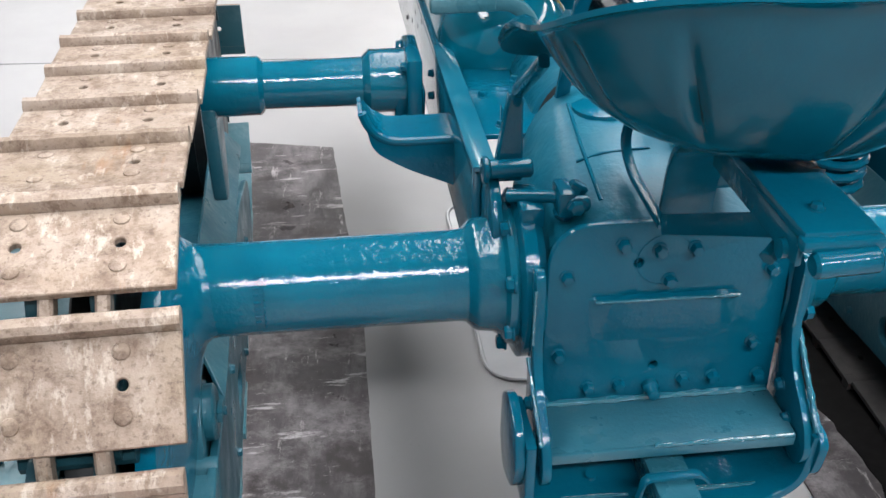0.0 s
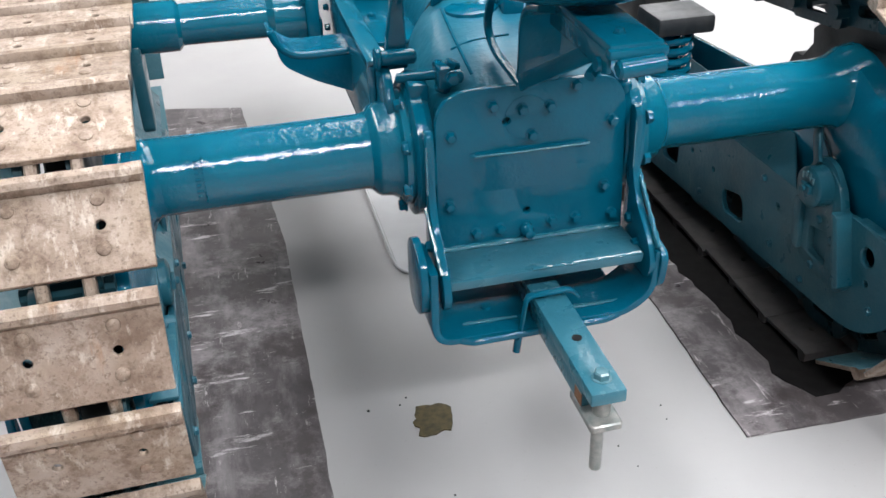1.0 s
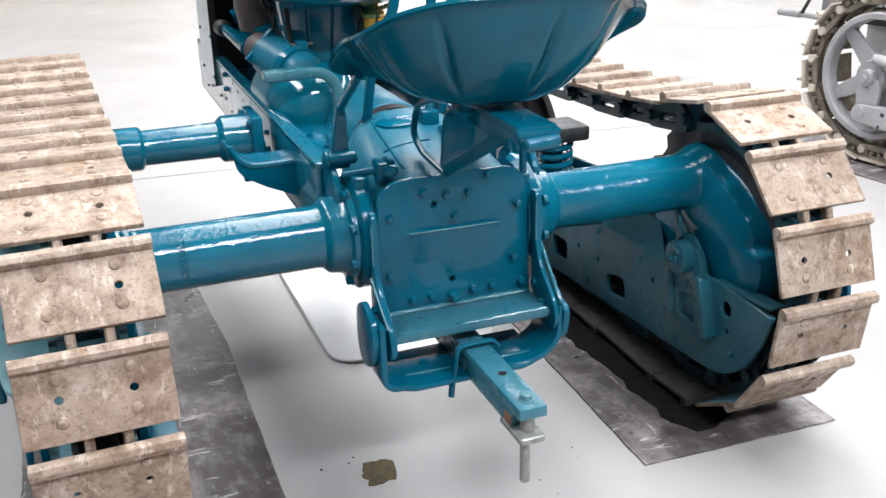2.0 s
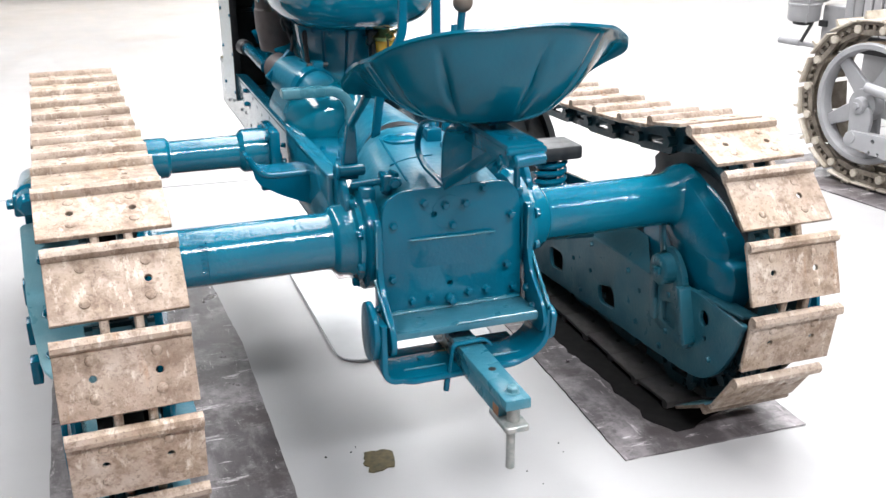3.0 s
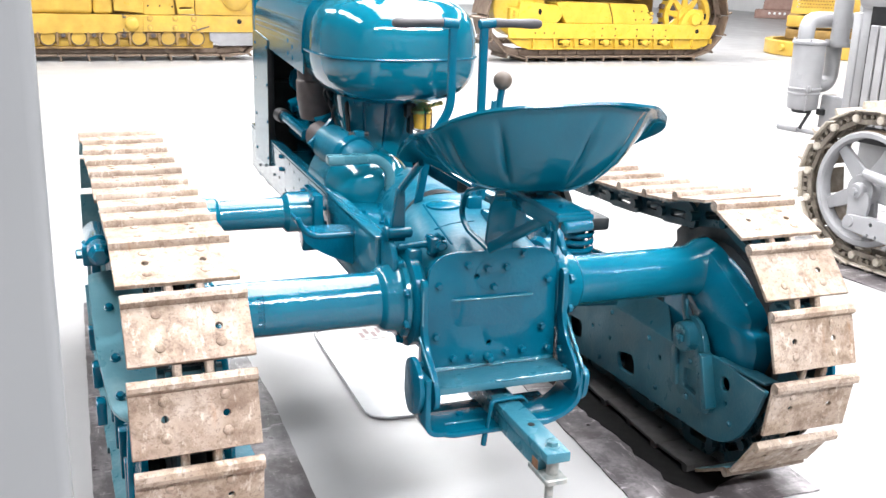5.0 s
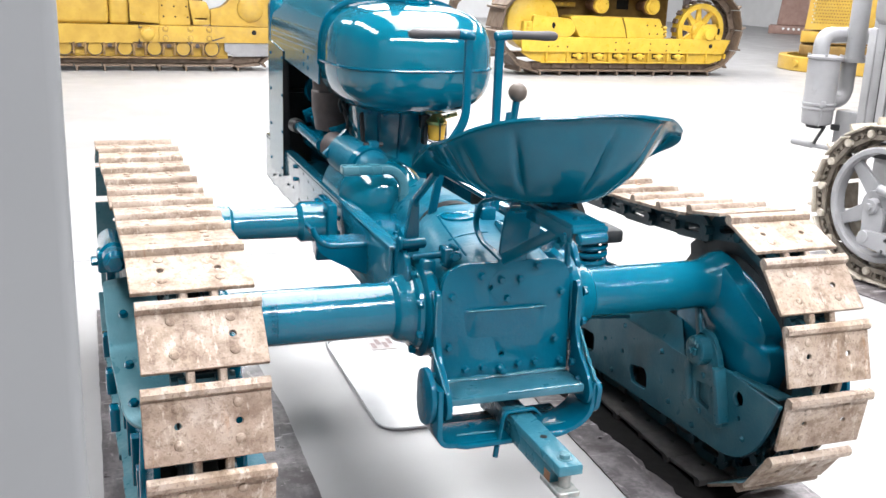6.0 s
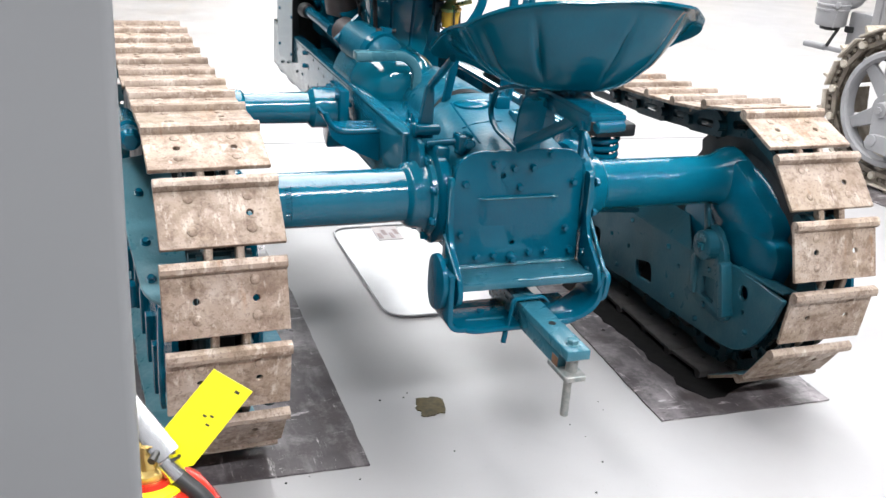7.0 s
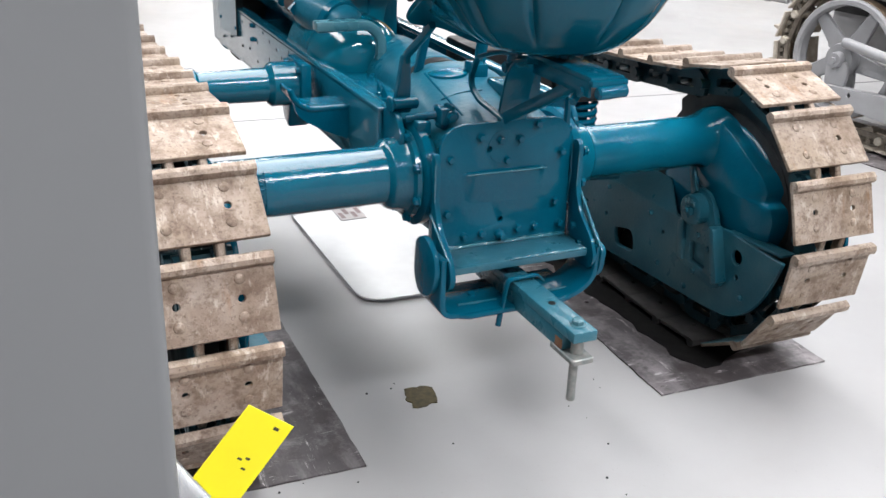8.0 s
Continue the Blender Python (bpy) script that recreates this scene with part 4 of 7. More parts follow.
def weld(a, b, r=0.0035, seed=1, parent=None):
    """A weld bead: a thin, lumpy line of metal."""
    rnd = random.Random(seed)
    a, b = Vector(a), Vector(b)
    n = max(4, int((b - a).length / 0.006))
    d = (b - a).normalized()
    prof = [((b - a).length * k / n, r * rnd.uniform(0.7, 1.25)) for k in range(n + 1)]
    return part("weld_bead", revolve(prof, a, b, 8), WELD, parent or tractor)


weld((-0.15, -0.004, 0.348), (0.145, -0.004, 0.348), 0.0052, 2, hanger)
weld((-0.03, -0.0945, 0.3482), (0.143, -0.0945, 0.3482), 0.0030, 3, hanger)
weld((-0.135, -0.080, 0.2595), (-0.05, -0.082, 0.2595), 0.0028, 4, strap)
weld((0.03, -0.082, 0.2595), (0.115, -0.082, 0.2595), 0.0030, 5, strap)
weld((-0.1705, -0.012, 0.43), (-0.169, -0.10, 0.365), 0.003, 6, hanger)
weld((0.164, -0.02, 0.45), (0.165, -0.108, 0.36), 0.0045, 7, hanger)

weld((-0.094, -0.0115, 0.5035), (0.084, -0.0115, 0.5015), 0.0026, 8, cover)
weld((-0.1695, -0.026, 0.535), (-0.1695, -0.027, 0.46), 0.0018, 9, hanger)
weld((0.151, -0.026, 0.535), (0.151, -0.027, 0.46), 0.0018, 10, hanger)
for x, ear in ((-0.195, [(-0.090, 0.29), (-0.110, 0.345), (-0.100, 0.385), (-0.050, 0.408), (-0.010, 0.385), (-0.006, 0.31), (-0.030, 0.275)]),
               (0.172, [(-0.112, 0.285), (-0.120, 0.345), (-0.112, 0.356), (-0.05, 0.368), (-0.015, 0.355), (-0.012, 0.295), (-0.05, 0.265)])):
    eb = sheet(rounded(ear, [0.03, 0.012, 0.02, 0.02, 0.02, 0.03, 0.03], 4), (), 0.012, side_plate(x), 0.002, 2)
    ear_ob = part("guide_ear", eb, TEAL, strap)
    for y, z in ((-0.04, 0.375), (-0.06, 0.325)):
        part("bolt", hexbolt((x - math.copysign(0.006, -x) * -1, y, z), (math.copysign(1, x), 0, 0), 0.008, 0.006), TEAL, strap)
part("guide_lip", sheet(rounded([(-0.150, -0.111), (-0.128, -0.122), (0.085, -0.120), (0.112, -0.110), (0.10, -0.06), (-0.14, -0.06)], 0.006, 3), (), 0.012, Matrix.Translation((0, 0, 0.2505)), 0.003), TEAL, strap)
part("guide_floor", box(-0.170, 0.128, -0.070, 0.020, 0.2465, 0.2575, 0.002), TEAL, strap)
part("guide_stud", rod((-0.088, -0.045, 0.254), (-0.088, -0.045, 0.263), 0.008, 12), TEAL, strap)

# drawbar: square bar with a clevis plate under its end, a bolt and a hanging pin
bar = part("drawbar", join(box(-0.032, 0.018, -0.345, 0.06, 0.286, 0.307, 0.003), box(-0.027, 0.013, -0.30, 0.06, 0.248, 0.287, 0.003)), TEAL_BAR, tractor, "worn teal drawbar with a bolt and rust spots")
part("clevis_plate", sheet(rounded([(-0.030, -0.346), (0.016, -0.346), (0.016, -0.26), (-0.030, -0.26)], 0.005, 2), (), 0.012, Matrix.Translation((0, 0, 0.246)), 0.002), WORN_STEEL, bar, "bare worn clevis plate")
dk = bmesh.new()
join(dk, revolve([(0, 0.0075), (0.0012, 0.0075), (0.0015, 0)], (-0.006, -0.221, 0.3066), (-0.006, -0.221, 1), 16, close=False))
part("bar_hole", dk, BLACK, bar)
part("drawbar_bolt", hexbolt((-0.006, -0.314, 0.307), (0, 0, 1), 0.0115, 0.010), TEAL_OLD, bar)
part("rust_spot", box(-0.0278, -0.0262, -0.300, -0.275, 0.252, 0.272, 0.0005), RUST, bar, "rusty bare patch")
part("hitch_pin", join(rod((-0.009, -0.318, 0.152), (-0.009, -0.318, 0.30), 0.0085, 16, 0.002), rod((-0.005, -0.318, 0.252), (-0.005, -0.318, 0.287), 0.012, 14)), WORN_STEEL, bar, "worn grey steel hitch pin")
clamp = flat_bar([(-0.056, -0.112, 0.236), (-0.044, -0.112, 0.314), (0.024, -0.112, 0.316), (0.036, -0.112, 0.302)], 0.006, 0.014, (0, 1, 0.0), 0.010)
join(clamp, rod((-0.056, -0.112, 0.240), (-0.059, -0.112, 0.216), 0.006, 10))
part("drawbar_clamp", clamp, TEAL, tractor, "bent teal clamp over the drawbar")

# ---- frame rails ----
for s in (-1, 1):
    rail = bmesh.new()
    join(rail, box(0.205, 0.217, 0.16, 1.72, 0.452, 0.60, 0.003))
    join(rail, box(0.184, 0.217, 0.16, 1.72, 0.590, 0.604, 0.004))
    join(rail, box(0.165, 0.217, 0.16, 1.72, 0.448, 0.460, 0.003))
    ro = part("frame_rail", flipped(rail, s), TEAL_RAIL, tractor, "teal channel-section frame rail")
    bolts(ro, [(0.217, y, z) for y, z in ((1.18, 0.585), (1.18, 0.545), (0.62, 0.555), (0.62, 0.515))], (1, 0, 0), 0.0065, 0.006, TEAL, s)
    for y, z in ((0.805, 0.584), (0.82, 0.50), (0.872, 0.554), (0.922, 0.566), (0.93, 0.49), (0.993, 0.574), (0.998, 0.525), (1.06, 0.585), (1.127, 0.546), (1.13, 0.49), (1.21, 0.58), (1.22, 0.51), (1.30, 0.575), (1.31, 0.50), (1.44, 0.57), (1.46, 0.50), (1.56, 0.585), (1.57, 0.48)):
        part("rail_hole", flipped(rod((0.2165, y, z), (0.2176, y, z), 0.0048, 10), s), BLACK, ro)
    # bracket that ties rail and axle flange
    tie = sheet(rounded([(0.06, 0.56), (0.10, 0.61), (0.24, 0.60), (0.26, 0.46), (0.16, 0.44)], 0.02, 3), (), 0.014, side_plate(0.198), 0.003, 2)
    part("rail_bracket", flipped(tie, s), TEAL, tractor)
# foot step on the left rail: curved plate with an upturned toe
tp = [(-0.347, 0.608), (-0.341, 0.591), (-0.329, 0.575), (-0.310, 0.564), (-0.285, 0.562), (-0.20, 0.563)]
stp = bmesh.new()
r0 = [stp.verts.new((x, 0.340, z)) for x, z in tp]
r1 = [stp.verts.new((x, 0.430 - (0.03 if i == 0 else 0.008 if i == 1 else 0), z)) for i, (x, z) in enumerate(tp)]
for k in range(len(tp) - 1):
    stp.faces.new((r0[k], r0[k + 1], r1[k + 1], r1[k]))
stp.normal_update()
bmesh.ops.solidify(stp, geom=stp.faces[:], thickness=0.006)
join(stp, sheet(rounded([(-0.343, 0.592), (-0.322, 0.566), (-0.20, 0.563), (-0.20, 0.480), (-0.285, 0.516), (-0.335, 0.548)], [0.005, 0.02, 0, 0, 0.05, 0.03], 5), (), 0.006, rear_plate(0.342), 0.001))
join(stp, pipe([(x, 0.342, z - 0.002) for x, z in tp[:]], 0.007, 0.012, 10))
part("foot_step", stp, TEAL, tractor, "curved teal foot step with an upturned toe")
# small steel angle plates on the floor of the driving place
fpo = part("floor_plate", box(-0.2, -0.06, 0.30, 0.56, 0.575, 0.583, 0.002), TEAL, tractor)
bolts(fpo, [(-0.15, 0.33, 0.583), (-0.16, 0.44, 0.583), (-0.1, 0.5, 0.583)], (0, 0, 1), 0.007, 0.006)
for y in (0.31, 0.34):
    part("ratchet_tooth", sheet([(0, 0.583), (0.014, 0.583), (0.0, 0.612)], (), 0.005, rear_plate(y) @ Matrix.Translation((-0.15, 0, 0)), 0), TEAL, fpo)

# brake lever on the left of the case, its linkage below
lv = sheet(rounded([(-0.198, 0.600), (-0.160, 0.600), (-0.163, 0.712), (-0.180, 0.716)], [0.004, 0.004, 0.006, 0.006], 3), (), 0.016, rear_plate(0.13), 0.003)
join(lv, flat_bar([(-0.171, 0.13, 0.700), (-0.171, 0.125, 0.716), (-0.166, 0.046, 0.773), (-0.165, 0.02, 0.793)], 0.016, 0.012, (1, 0, 0), 0.02))
part("brake_lever", lv, TEAL, tractor, "bent teal brake lever")
lk = part("brake_linkage", rod((-0.205, 0.115, 0.622), (-0.150, 0.115, 0.622), 0.012, 16, 0.003), TEAL, tractor, "teal brake linkage with clevis and nuts")
part("shaft_collar", rod((-0.212, 0.115, 0.622), (-0.204, 0.115, 0.622), 0.017, 14, 0.002), TEAL, lk)
part("link_rod", rod((-0.185, 0.09, 0.598), (-0.125, 0.055, 0.612), 0.008, 12, 0.002), TEAL, lk)
part("clevis", box(-0.135, -0.115, 0.03, 0.075, 0.595, 0.628, 0.005, 2), TEAL, lk)
part("adjuster_nut", rod((-0.128, 0.052, 0.585), (-0.106, 0.052, 0.630), 0.012, 6, 0.003), TEAL, lk)
part("clevis_pin", rod((-0.125, 0.036, 0.612), (-0.098, 0.036, 0.612), 0.010, 14, 0.003), TEAL, lk)
part("link_block", box(-0.175, -0.145, 0.05, 0.12, 0.57, 0.60, 0.006), TEAL, lk)
part("link_bolt", hexbolt((-0.115, 0.028, 0.612), (0, -1, 0), 0.010, 0.007), TEAL, lk)
# foot lever in front: a bar that turns down to the case
part("clutch_pedal", join(flat_bar([(-0.225, 0.53, 0.697), (-0.10, 0.53, 0.700), (-0.068, 0.53, 0.668), (-0.072, 0.53, 0.54)], 0.024, 0.020, (0, 1, 0), 0.03), box(-0.232, -0.13, 0.512, 0.548, 0.690, 0.712, 0.004)),
     TEAL_OLD, tractor, "worn pale teal clutch pedal bar")

# tunnel, bell housing, engine
part("drive_tunnel", revolve([(0, 0.098), (0.006, 0.104), (0.03, 0.104), (0.27, 0.104)], (0, 0.362, 0.551), (0, 1, 0.545), 48), TEAL_SATIN, tractor, "round teal drive tunnel")
part("bell_housing", revolve([(0.0, 0.0), (0.003, 0.035), (0.012, 0.065), (0.03, 0.093), (0.055, 0.110), (0.09, 0.120), (0.14, 0.122), (0.30, 0.122)], (-0.088, 0.548, 0.582), (-0.088, 1, 0.582), 48, close=False), TEAL_SHEET, tractor, "rounded glossy teal bell housing", smooth=60)
# black ring added to darken the gap where case and tunnel meet
part("tunnel_seal", revolve([(0, 0.096), (0.036, 0.096)], (0, 0.33, 0.556), (0, 1, 0.556), 40), BLACK, tractor)
part("housing_lug", box(-0.19, -0.155, 0.60, 0.64, 0.45, 0.56, 0.006), TEAL, tractor)
part("cross_shaft", rod((-0.16, 0.58, 0.52), (-0.11, 0.5, 0.50), 0.012, 12), TEAL, tractor)
part("control_pillar", sheet(rounded([(-0.085, 0.60), (0.010, 0.60), (0.026, 0.68), (0.055, 0.80), (0.062, 0.84), (-0.142, 0.84), (-0.130, 0.75)], [0.02, 0.02, 0.05, 0.03, 0.005, 0.005, 0.05], 4), (), 0.11, rear_plate(0.805), 0.022, 3), TEAL_SHEET, tractor, "tapered dark teal pillar below the fuel tank")
for x0, x1 in ((-0.075, -0.072), (-0.010, -0.022)):
    part("pillar_rib", rod((x0, 0.749, 0.835), (x1, 0.749, 0.63), 0.0045, 8), TEAL, tractor)
for x, z in ((-0.100, 0.812), (-0.060, 0.805), (0.010, 0.812), (0.036, 0.79)):
    part("pillar_bolt", hexbolt((x, 0.750, z), (0, -1, 0), 0.006, 0.005, False), TEAL, tractor)
part("pillar_pipe", pipe([(-0.115, 0.79, 0.84), (-0.125, 0.74, 0.80), (-0.12, 0.735, 0.70), (-0.14, 0.76, 0.62)], 0.006, 0.03, 8), DARK, tractor, "thin dark pipe")
part("pipe_loop", pipe([(-0.15, 0.86, 0.80), (-0.165, 0.84, 0.83), (-0.15, 0.82, 0.85), (-0.128, 0.83, 0.83), (-0.13, 0.85, 0.80), (-0.14, 0.86, 0.72)], 0.0045, 0.015, 8), DARK, tractor, "thin looped dark pipe")
eng = bmesh.new()
join(eng, box(-0.12, 0.12, 0.88, 1.42, 0.45, 0.86, 0.02))
for k in range(4):
    join(eng, rod((-0.16, 0.95 + 0.12 * k, 0.72), (-0.11, 0.95 + 0.12 * k, 0.74), 0.022, 14))
join(eng, box(-0.15, -0.11, 0.9, 1.4, 0.62, 0.68, 0.01))
part("engine_block", eng, TEAL, tractor, "teal engine block in shadow")
# starter motor or dynamo: round, with a brown end
ST_A, ST_B = Vector((-0.112, 0.64, 0.667)), Vector((-0.187, 0.86, 0.714))
SIDE_ROD = ((-0.200, 0.90, 0.699), (-0.199, 1.20, 0.705), (-0.205, 1.26, 0.704))
st = part("starter_motor", revolve([(-0.030, 0.0), (-0.026, 0.025), (-0.014, 0.042), (0.0, 0.050), (0.015, 0.053), (0.066, 0.054), (0.165, 0.050), (0.170, 0.030)], ST_A, ST_B, 36, close=False), TEAL_SATIN, tractor, "worn teal starter motor with a domed end", smooth=50)
part("starter_plate", revolve([(0.158, 0.03), (0.158, 0.064), (0.168, 0.064), (0.168, 0.03)], ST_A, ST_B, 4), TEAL, st, smooth=10)
part("starter_cap", revolve([(0.168, 0.037), (0.222, 0.037), (0.228, 0.032), (0.230, 0)], ST_A, ST_B, 24), BROWN_IRON, st, "brown iron end cap")
part("clamp_strap", revolve([(0.030, 0.053), (0.030, 0.0605), (0.052, 0.0605), (0.052, 0.053)], ST_A, ST_B, 40), TEAL, st, "teal clamp strap round the starter")
part("strap_shadow_gap", revolve([(0.052, 0.052), (0.052, 0.0562), (0.057, 0.0562), (0.057, 0.052)], ST_A, ST_B, 40), DARK, st)
part("strap_lug", box(-0.122, -0.096, 0.665, 0.700, 0.720, 0.746, 0.004), TEAL, st)
part("band_bolt", rod((-0.135, 0.682, 0.736), (-0.082, 0.682, 0.736), 0.006, 8, 0.001), DARK, st)
side_rod = part("side_rod", rod(SIDE_ROD[0], SIDE_ROD[1], 0.015, 16), TEAL, tractor, "teal rod with a dark end")
part("rod_knob", rod(SIDE_ROD[1], SIDE_ROD[2], 0.022, 16, 0.005), DARK, side_rod)
part("oil_filter", revolve([(0, 0.02), (0.01, 0.058), (0.06, 0.066), (0.065, 0.068), (0.12, 0.07), (0.125, 0.066), (0.24, 0.068), (0.25, 0.04)], (-0.135, 1.0, 0.72), (-0.135, 1.0, 1.2), 32), BROWN_IRON, tractor, "brown iron filter canister")
part("fuel_pipe", pipe([(-0.13, 0.88, 0.80), (-0.15, 0.86, 0.83), (-0.15, 0.9, 0.845), (-0.12, 0.84, 0.72), (-0.1, 0.82, 0.66)], 0.006, 0.02, 8), DARK, tractor)
part("fan_pulley", join(revolve([(0, 0.03), (0.0, 0.05), (0.02, 0.055), (0.04, 0.05), (0.04, 0.02)], (-0.1, 1.33, 0.80), (-0.1, 2, 0.80), 24), box(-0.15, -0.11, 1.25, 1.33, 0.86, 0.92, 0.01)), TEAL, tractor)
# radiator with dark core behind the side panel
part("radiator", join(box(-0.19, 0.19, 1.47, 1.56, 0.45, 1.04, 0.01), box(-0.20, 0.20, 1.46, 1.57, 0.42, 0.47, 0.01)), BLACK, tractor, "black radiator core")
for z in (0.53, 0.66, 0.78, 0.90):
    part("radiator_bar", box(-0.19, 0.19, 1.452, 1.472, z, z + 0.012, 0.003), BLACK, tractor)

# ---- bonnet, tank ----
hood_sec = []
for k in range(25):
    a = math.pi * k / 24
    c, s_ = math.cos(a), math.sin(a)
    hood_sec.append((0.213 * math.copysign(abs(c) ** 0.55, c), 0.93 + 0.175 * abs(s_) ** 0.6))
hd = bmesh.new()
rws = []
for y in (0.86, 0.87, 1.1, 1.35, 1.6):
    rws.append([hd.verts.new((x, y, z)) for x, z in [(0.213, 0.875 + 0.05 * (y - 0.86))] + hood_sec + [(-0.213, 0.875 + 0.05 * (y - 0.86))]])
for a, b in zip(rws, rws[1:]):
    for k in range(len(a) - 1):
        hd.faces.new((a[k], a[k + 1], b[k + 1], b[k]))
hd.normal_update()
bmesh.ops.solidify(hd, geom=hd.faces[:], thickness=0.004)
hood = part("bonnet", hd, TEAL_SHEET, tractor, "glossy teal sheet bonnet with louvre lines", smooth=50)
for s in (-1, 1):
    for z in (0.945, 0.962, 0.978):
        part("bonnet_bead", rod((s * 0.2135, 0.9, z), (s * 0.2135, 1.58, z), 0.0035, 8), TEAL, hood)
    for y, z in ((1.0, 0.935), (1.06, 0.948), (1.0, 0.905), (1.06, 0.912)):
        part("bonnet_stud", rod((s * 0.213, y, z), (s * 0.219, y, z), 0.007, 10, 0.002), TEAL, hood)
# front side panels
for s in (-1, 1):
    sp = sheet([(1.365, 0.518), (1.60, 0.500), (1.62, 0.53), (1.62, 0.945), (1.365, 0.925)], (), 0.010, side_plate(0.2145), 0.002)
    pn = part("side_panel", flipped(sp, s), TEAL_SHEET, tractor, "narrow teal side panel by the radiator")
    for z in (0.54, 0.66, 0.78, 0.90):
        for y in (1.385, 1.59):
            part("rivet", flipped(rod((0.2195, y, z), (0.2225, y, z), 0.005, 8), s), TEAL, pn)
    part("panel_edge", flipped(box(0.200, 0.221, 1.360, 1.366, 0.518, 0.925, 0.001), s), BLACK, pn)
part("front_cowl", box(-0.213, 0.213, 1.60, 1.70, 0.42, 1.085, 0.03, 3), TEAL, tractor, "rounded teal radiator cowl")

# fuel tank with rounded rear and a rolled seam
tk = bmesh.new()


def tank_ring(y, k, lift=0.0):
    out = []
    for i in range(48):
        a = 2 * math.pi * i / 48
        c, s_ = math.cos(a), math.sin(a)
        up = 0.156 if s_ > 0 else 0.135
        p = 0.62 if s_ > 0 else 0.72
        out.append((0.214 * k * math.copysign(abs(c) ** p, c), y, 0.945 + lift + up * k * math.copysign(abs(s_) ** p, s_)))
    return out


trs = []
for y, k in ((0.86, 0.985), (0.855, 1.0), (0.76, 1.0), (0.70, 0.985), (0.65, 0.945), (0.608, 0.87), (0.580, 0.77), (0.568, 0.70), (0.557, 0.62), (0.548, 0.52), (0.541, 0.40), (0.5365, 0.27), (0.534, 0.12)):
    trs.append([tk.verts.new(p) for p in tank_ring(y, k)])
for a, b in zip(trs, trs[1:]):
    for k in range(48):
        tk.faces.new((a[k], a[(k + 1) % 48], b[(k + 1) % 48], b[k]))
tk.faces.new(trs[0])
tk.faces.new(trs[-1])
tank = part("fuel_tank", tk, TEAL_SHEET, tractor, "bulbous glossy teal fuel tank with a rolled seam", smooth=60)
# rolled seam: follows the widest line of the tank
seam_pts = [(-0.2145, 0.86, 0.942)] + [(-0.2145 * k, y, 0.942) for y, k in ((0.76, 1.0), (0.70, 0.985), (0.65, 0.945), (0.608, 0.87), (0.580, 0.77), (0.557, 0.62), (0.541, 0.40), (0.535, 0.20))]
seam_pts += [(-x, y, z) for x, y, z in reversed(seam_pts)]
part("tank_seam", sweep(smooth_path(seam_pts, 0.03, 3), circle(0, 0, 0.0042, 8)), TEAL, tank)
part("bonnet_band", sweep([(x * 1.008, 0.862, 0.93 + (z - 0.93) * 1.015) for x, z in hood_sec], rrect(-0.006, 0.006, -0.003, 0.003, 0.001, 1), (0, 1, 0)), TEAL, tank)
cap = part("tank_cap", revolve([(0, 0.042), (0.006, 0.044), (0.010, 0.036), (0.016, 0.034), (0.022, 0.038), (0.026, 0.02), (0.027, 0)], (0.03, 0.76, 1.096), (0.03, 0.76, 2), 16), TEAL, tank)
part("exhaust_stack", rod((0.03, 0.95, 1.10), (0.03, 0.95, 1.62), 0.030, 24), BLACK, tractor, "black upright exhaust pipe")
part("air_intake", rod((-0.10, 1.15, 1.09), (-0.10, 1.15, 1.36), 0.032, 24), DARK, tractor, "dark upright air intake pipe")

# sediment bowl under the tank
fb = part("sediment_bowl", revolve([(0, 0.012), (0.004, 0.022), (0.04, 0.026), (0.045, 0.024)], (0.071, 0.69, 0.742), (0.071, 0.69, 2), 20), AMBER, tractor, "amber glass fuel sediment bowl")
part("bowl_head", join(revolve([(0, 0.028), (0.008, 0.03), (0.016, 0.02), (0.03, 0.012)], (0.071, 0.69, 0.787), (0.071, 0.69, 2), 16), rod((0.071, 0.69, 0.80), (0.125, 0.68, 0.815), 0.006, 8)), BRASS, fb, "brass head")
part("bowl_wire", pipe([(0.044, 0.69, 0.79), (0.043, 0.69, 0.745), (0.071, 0.69, 0.733), (0.099, 0.69, 0.745), (0.098, 0.69, 0.79)], 0.0028, 0.01, 6), DARK, fb)
part("bowl_cage", pipe([(0.071, 0.662, 0.795), (0.071, 0.660, 0.745), (0.071, 0.69, 0.731), (0.071, 0.718, 0.745), (0.071, 0.720, 0.795)], 0.0024, 0.01, 6), DARK, fb)
part("bowl_nut", rod((0.071, 0.69, 0.722), (0.071, 0.69, 0.738), 0.009, 8, 0.002), DARK, fb)
part("bowl_bracket", join(box(0.030, 0.062, 0.70, 0.73, 0.77, 0.81, 0.006), box(0.036, 0.046, 0.69, 0.72, 0.73, 0.78, 0.003)), DARK, fb)

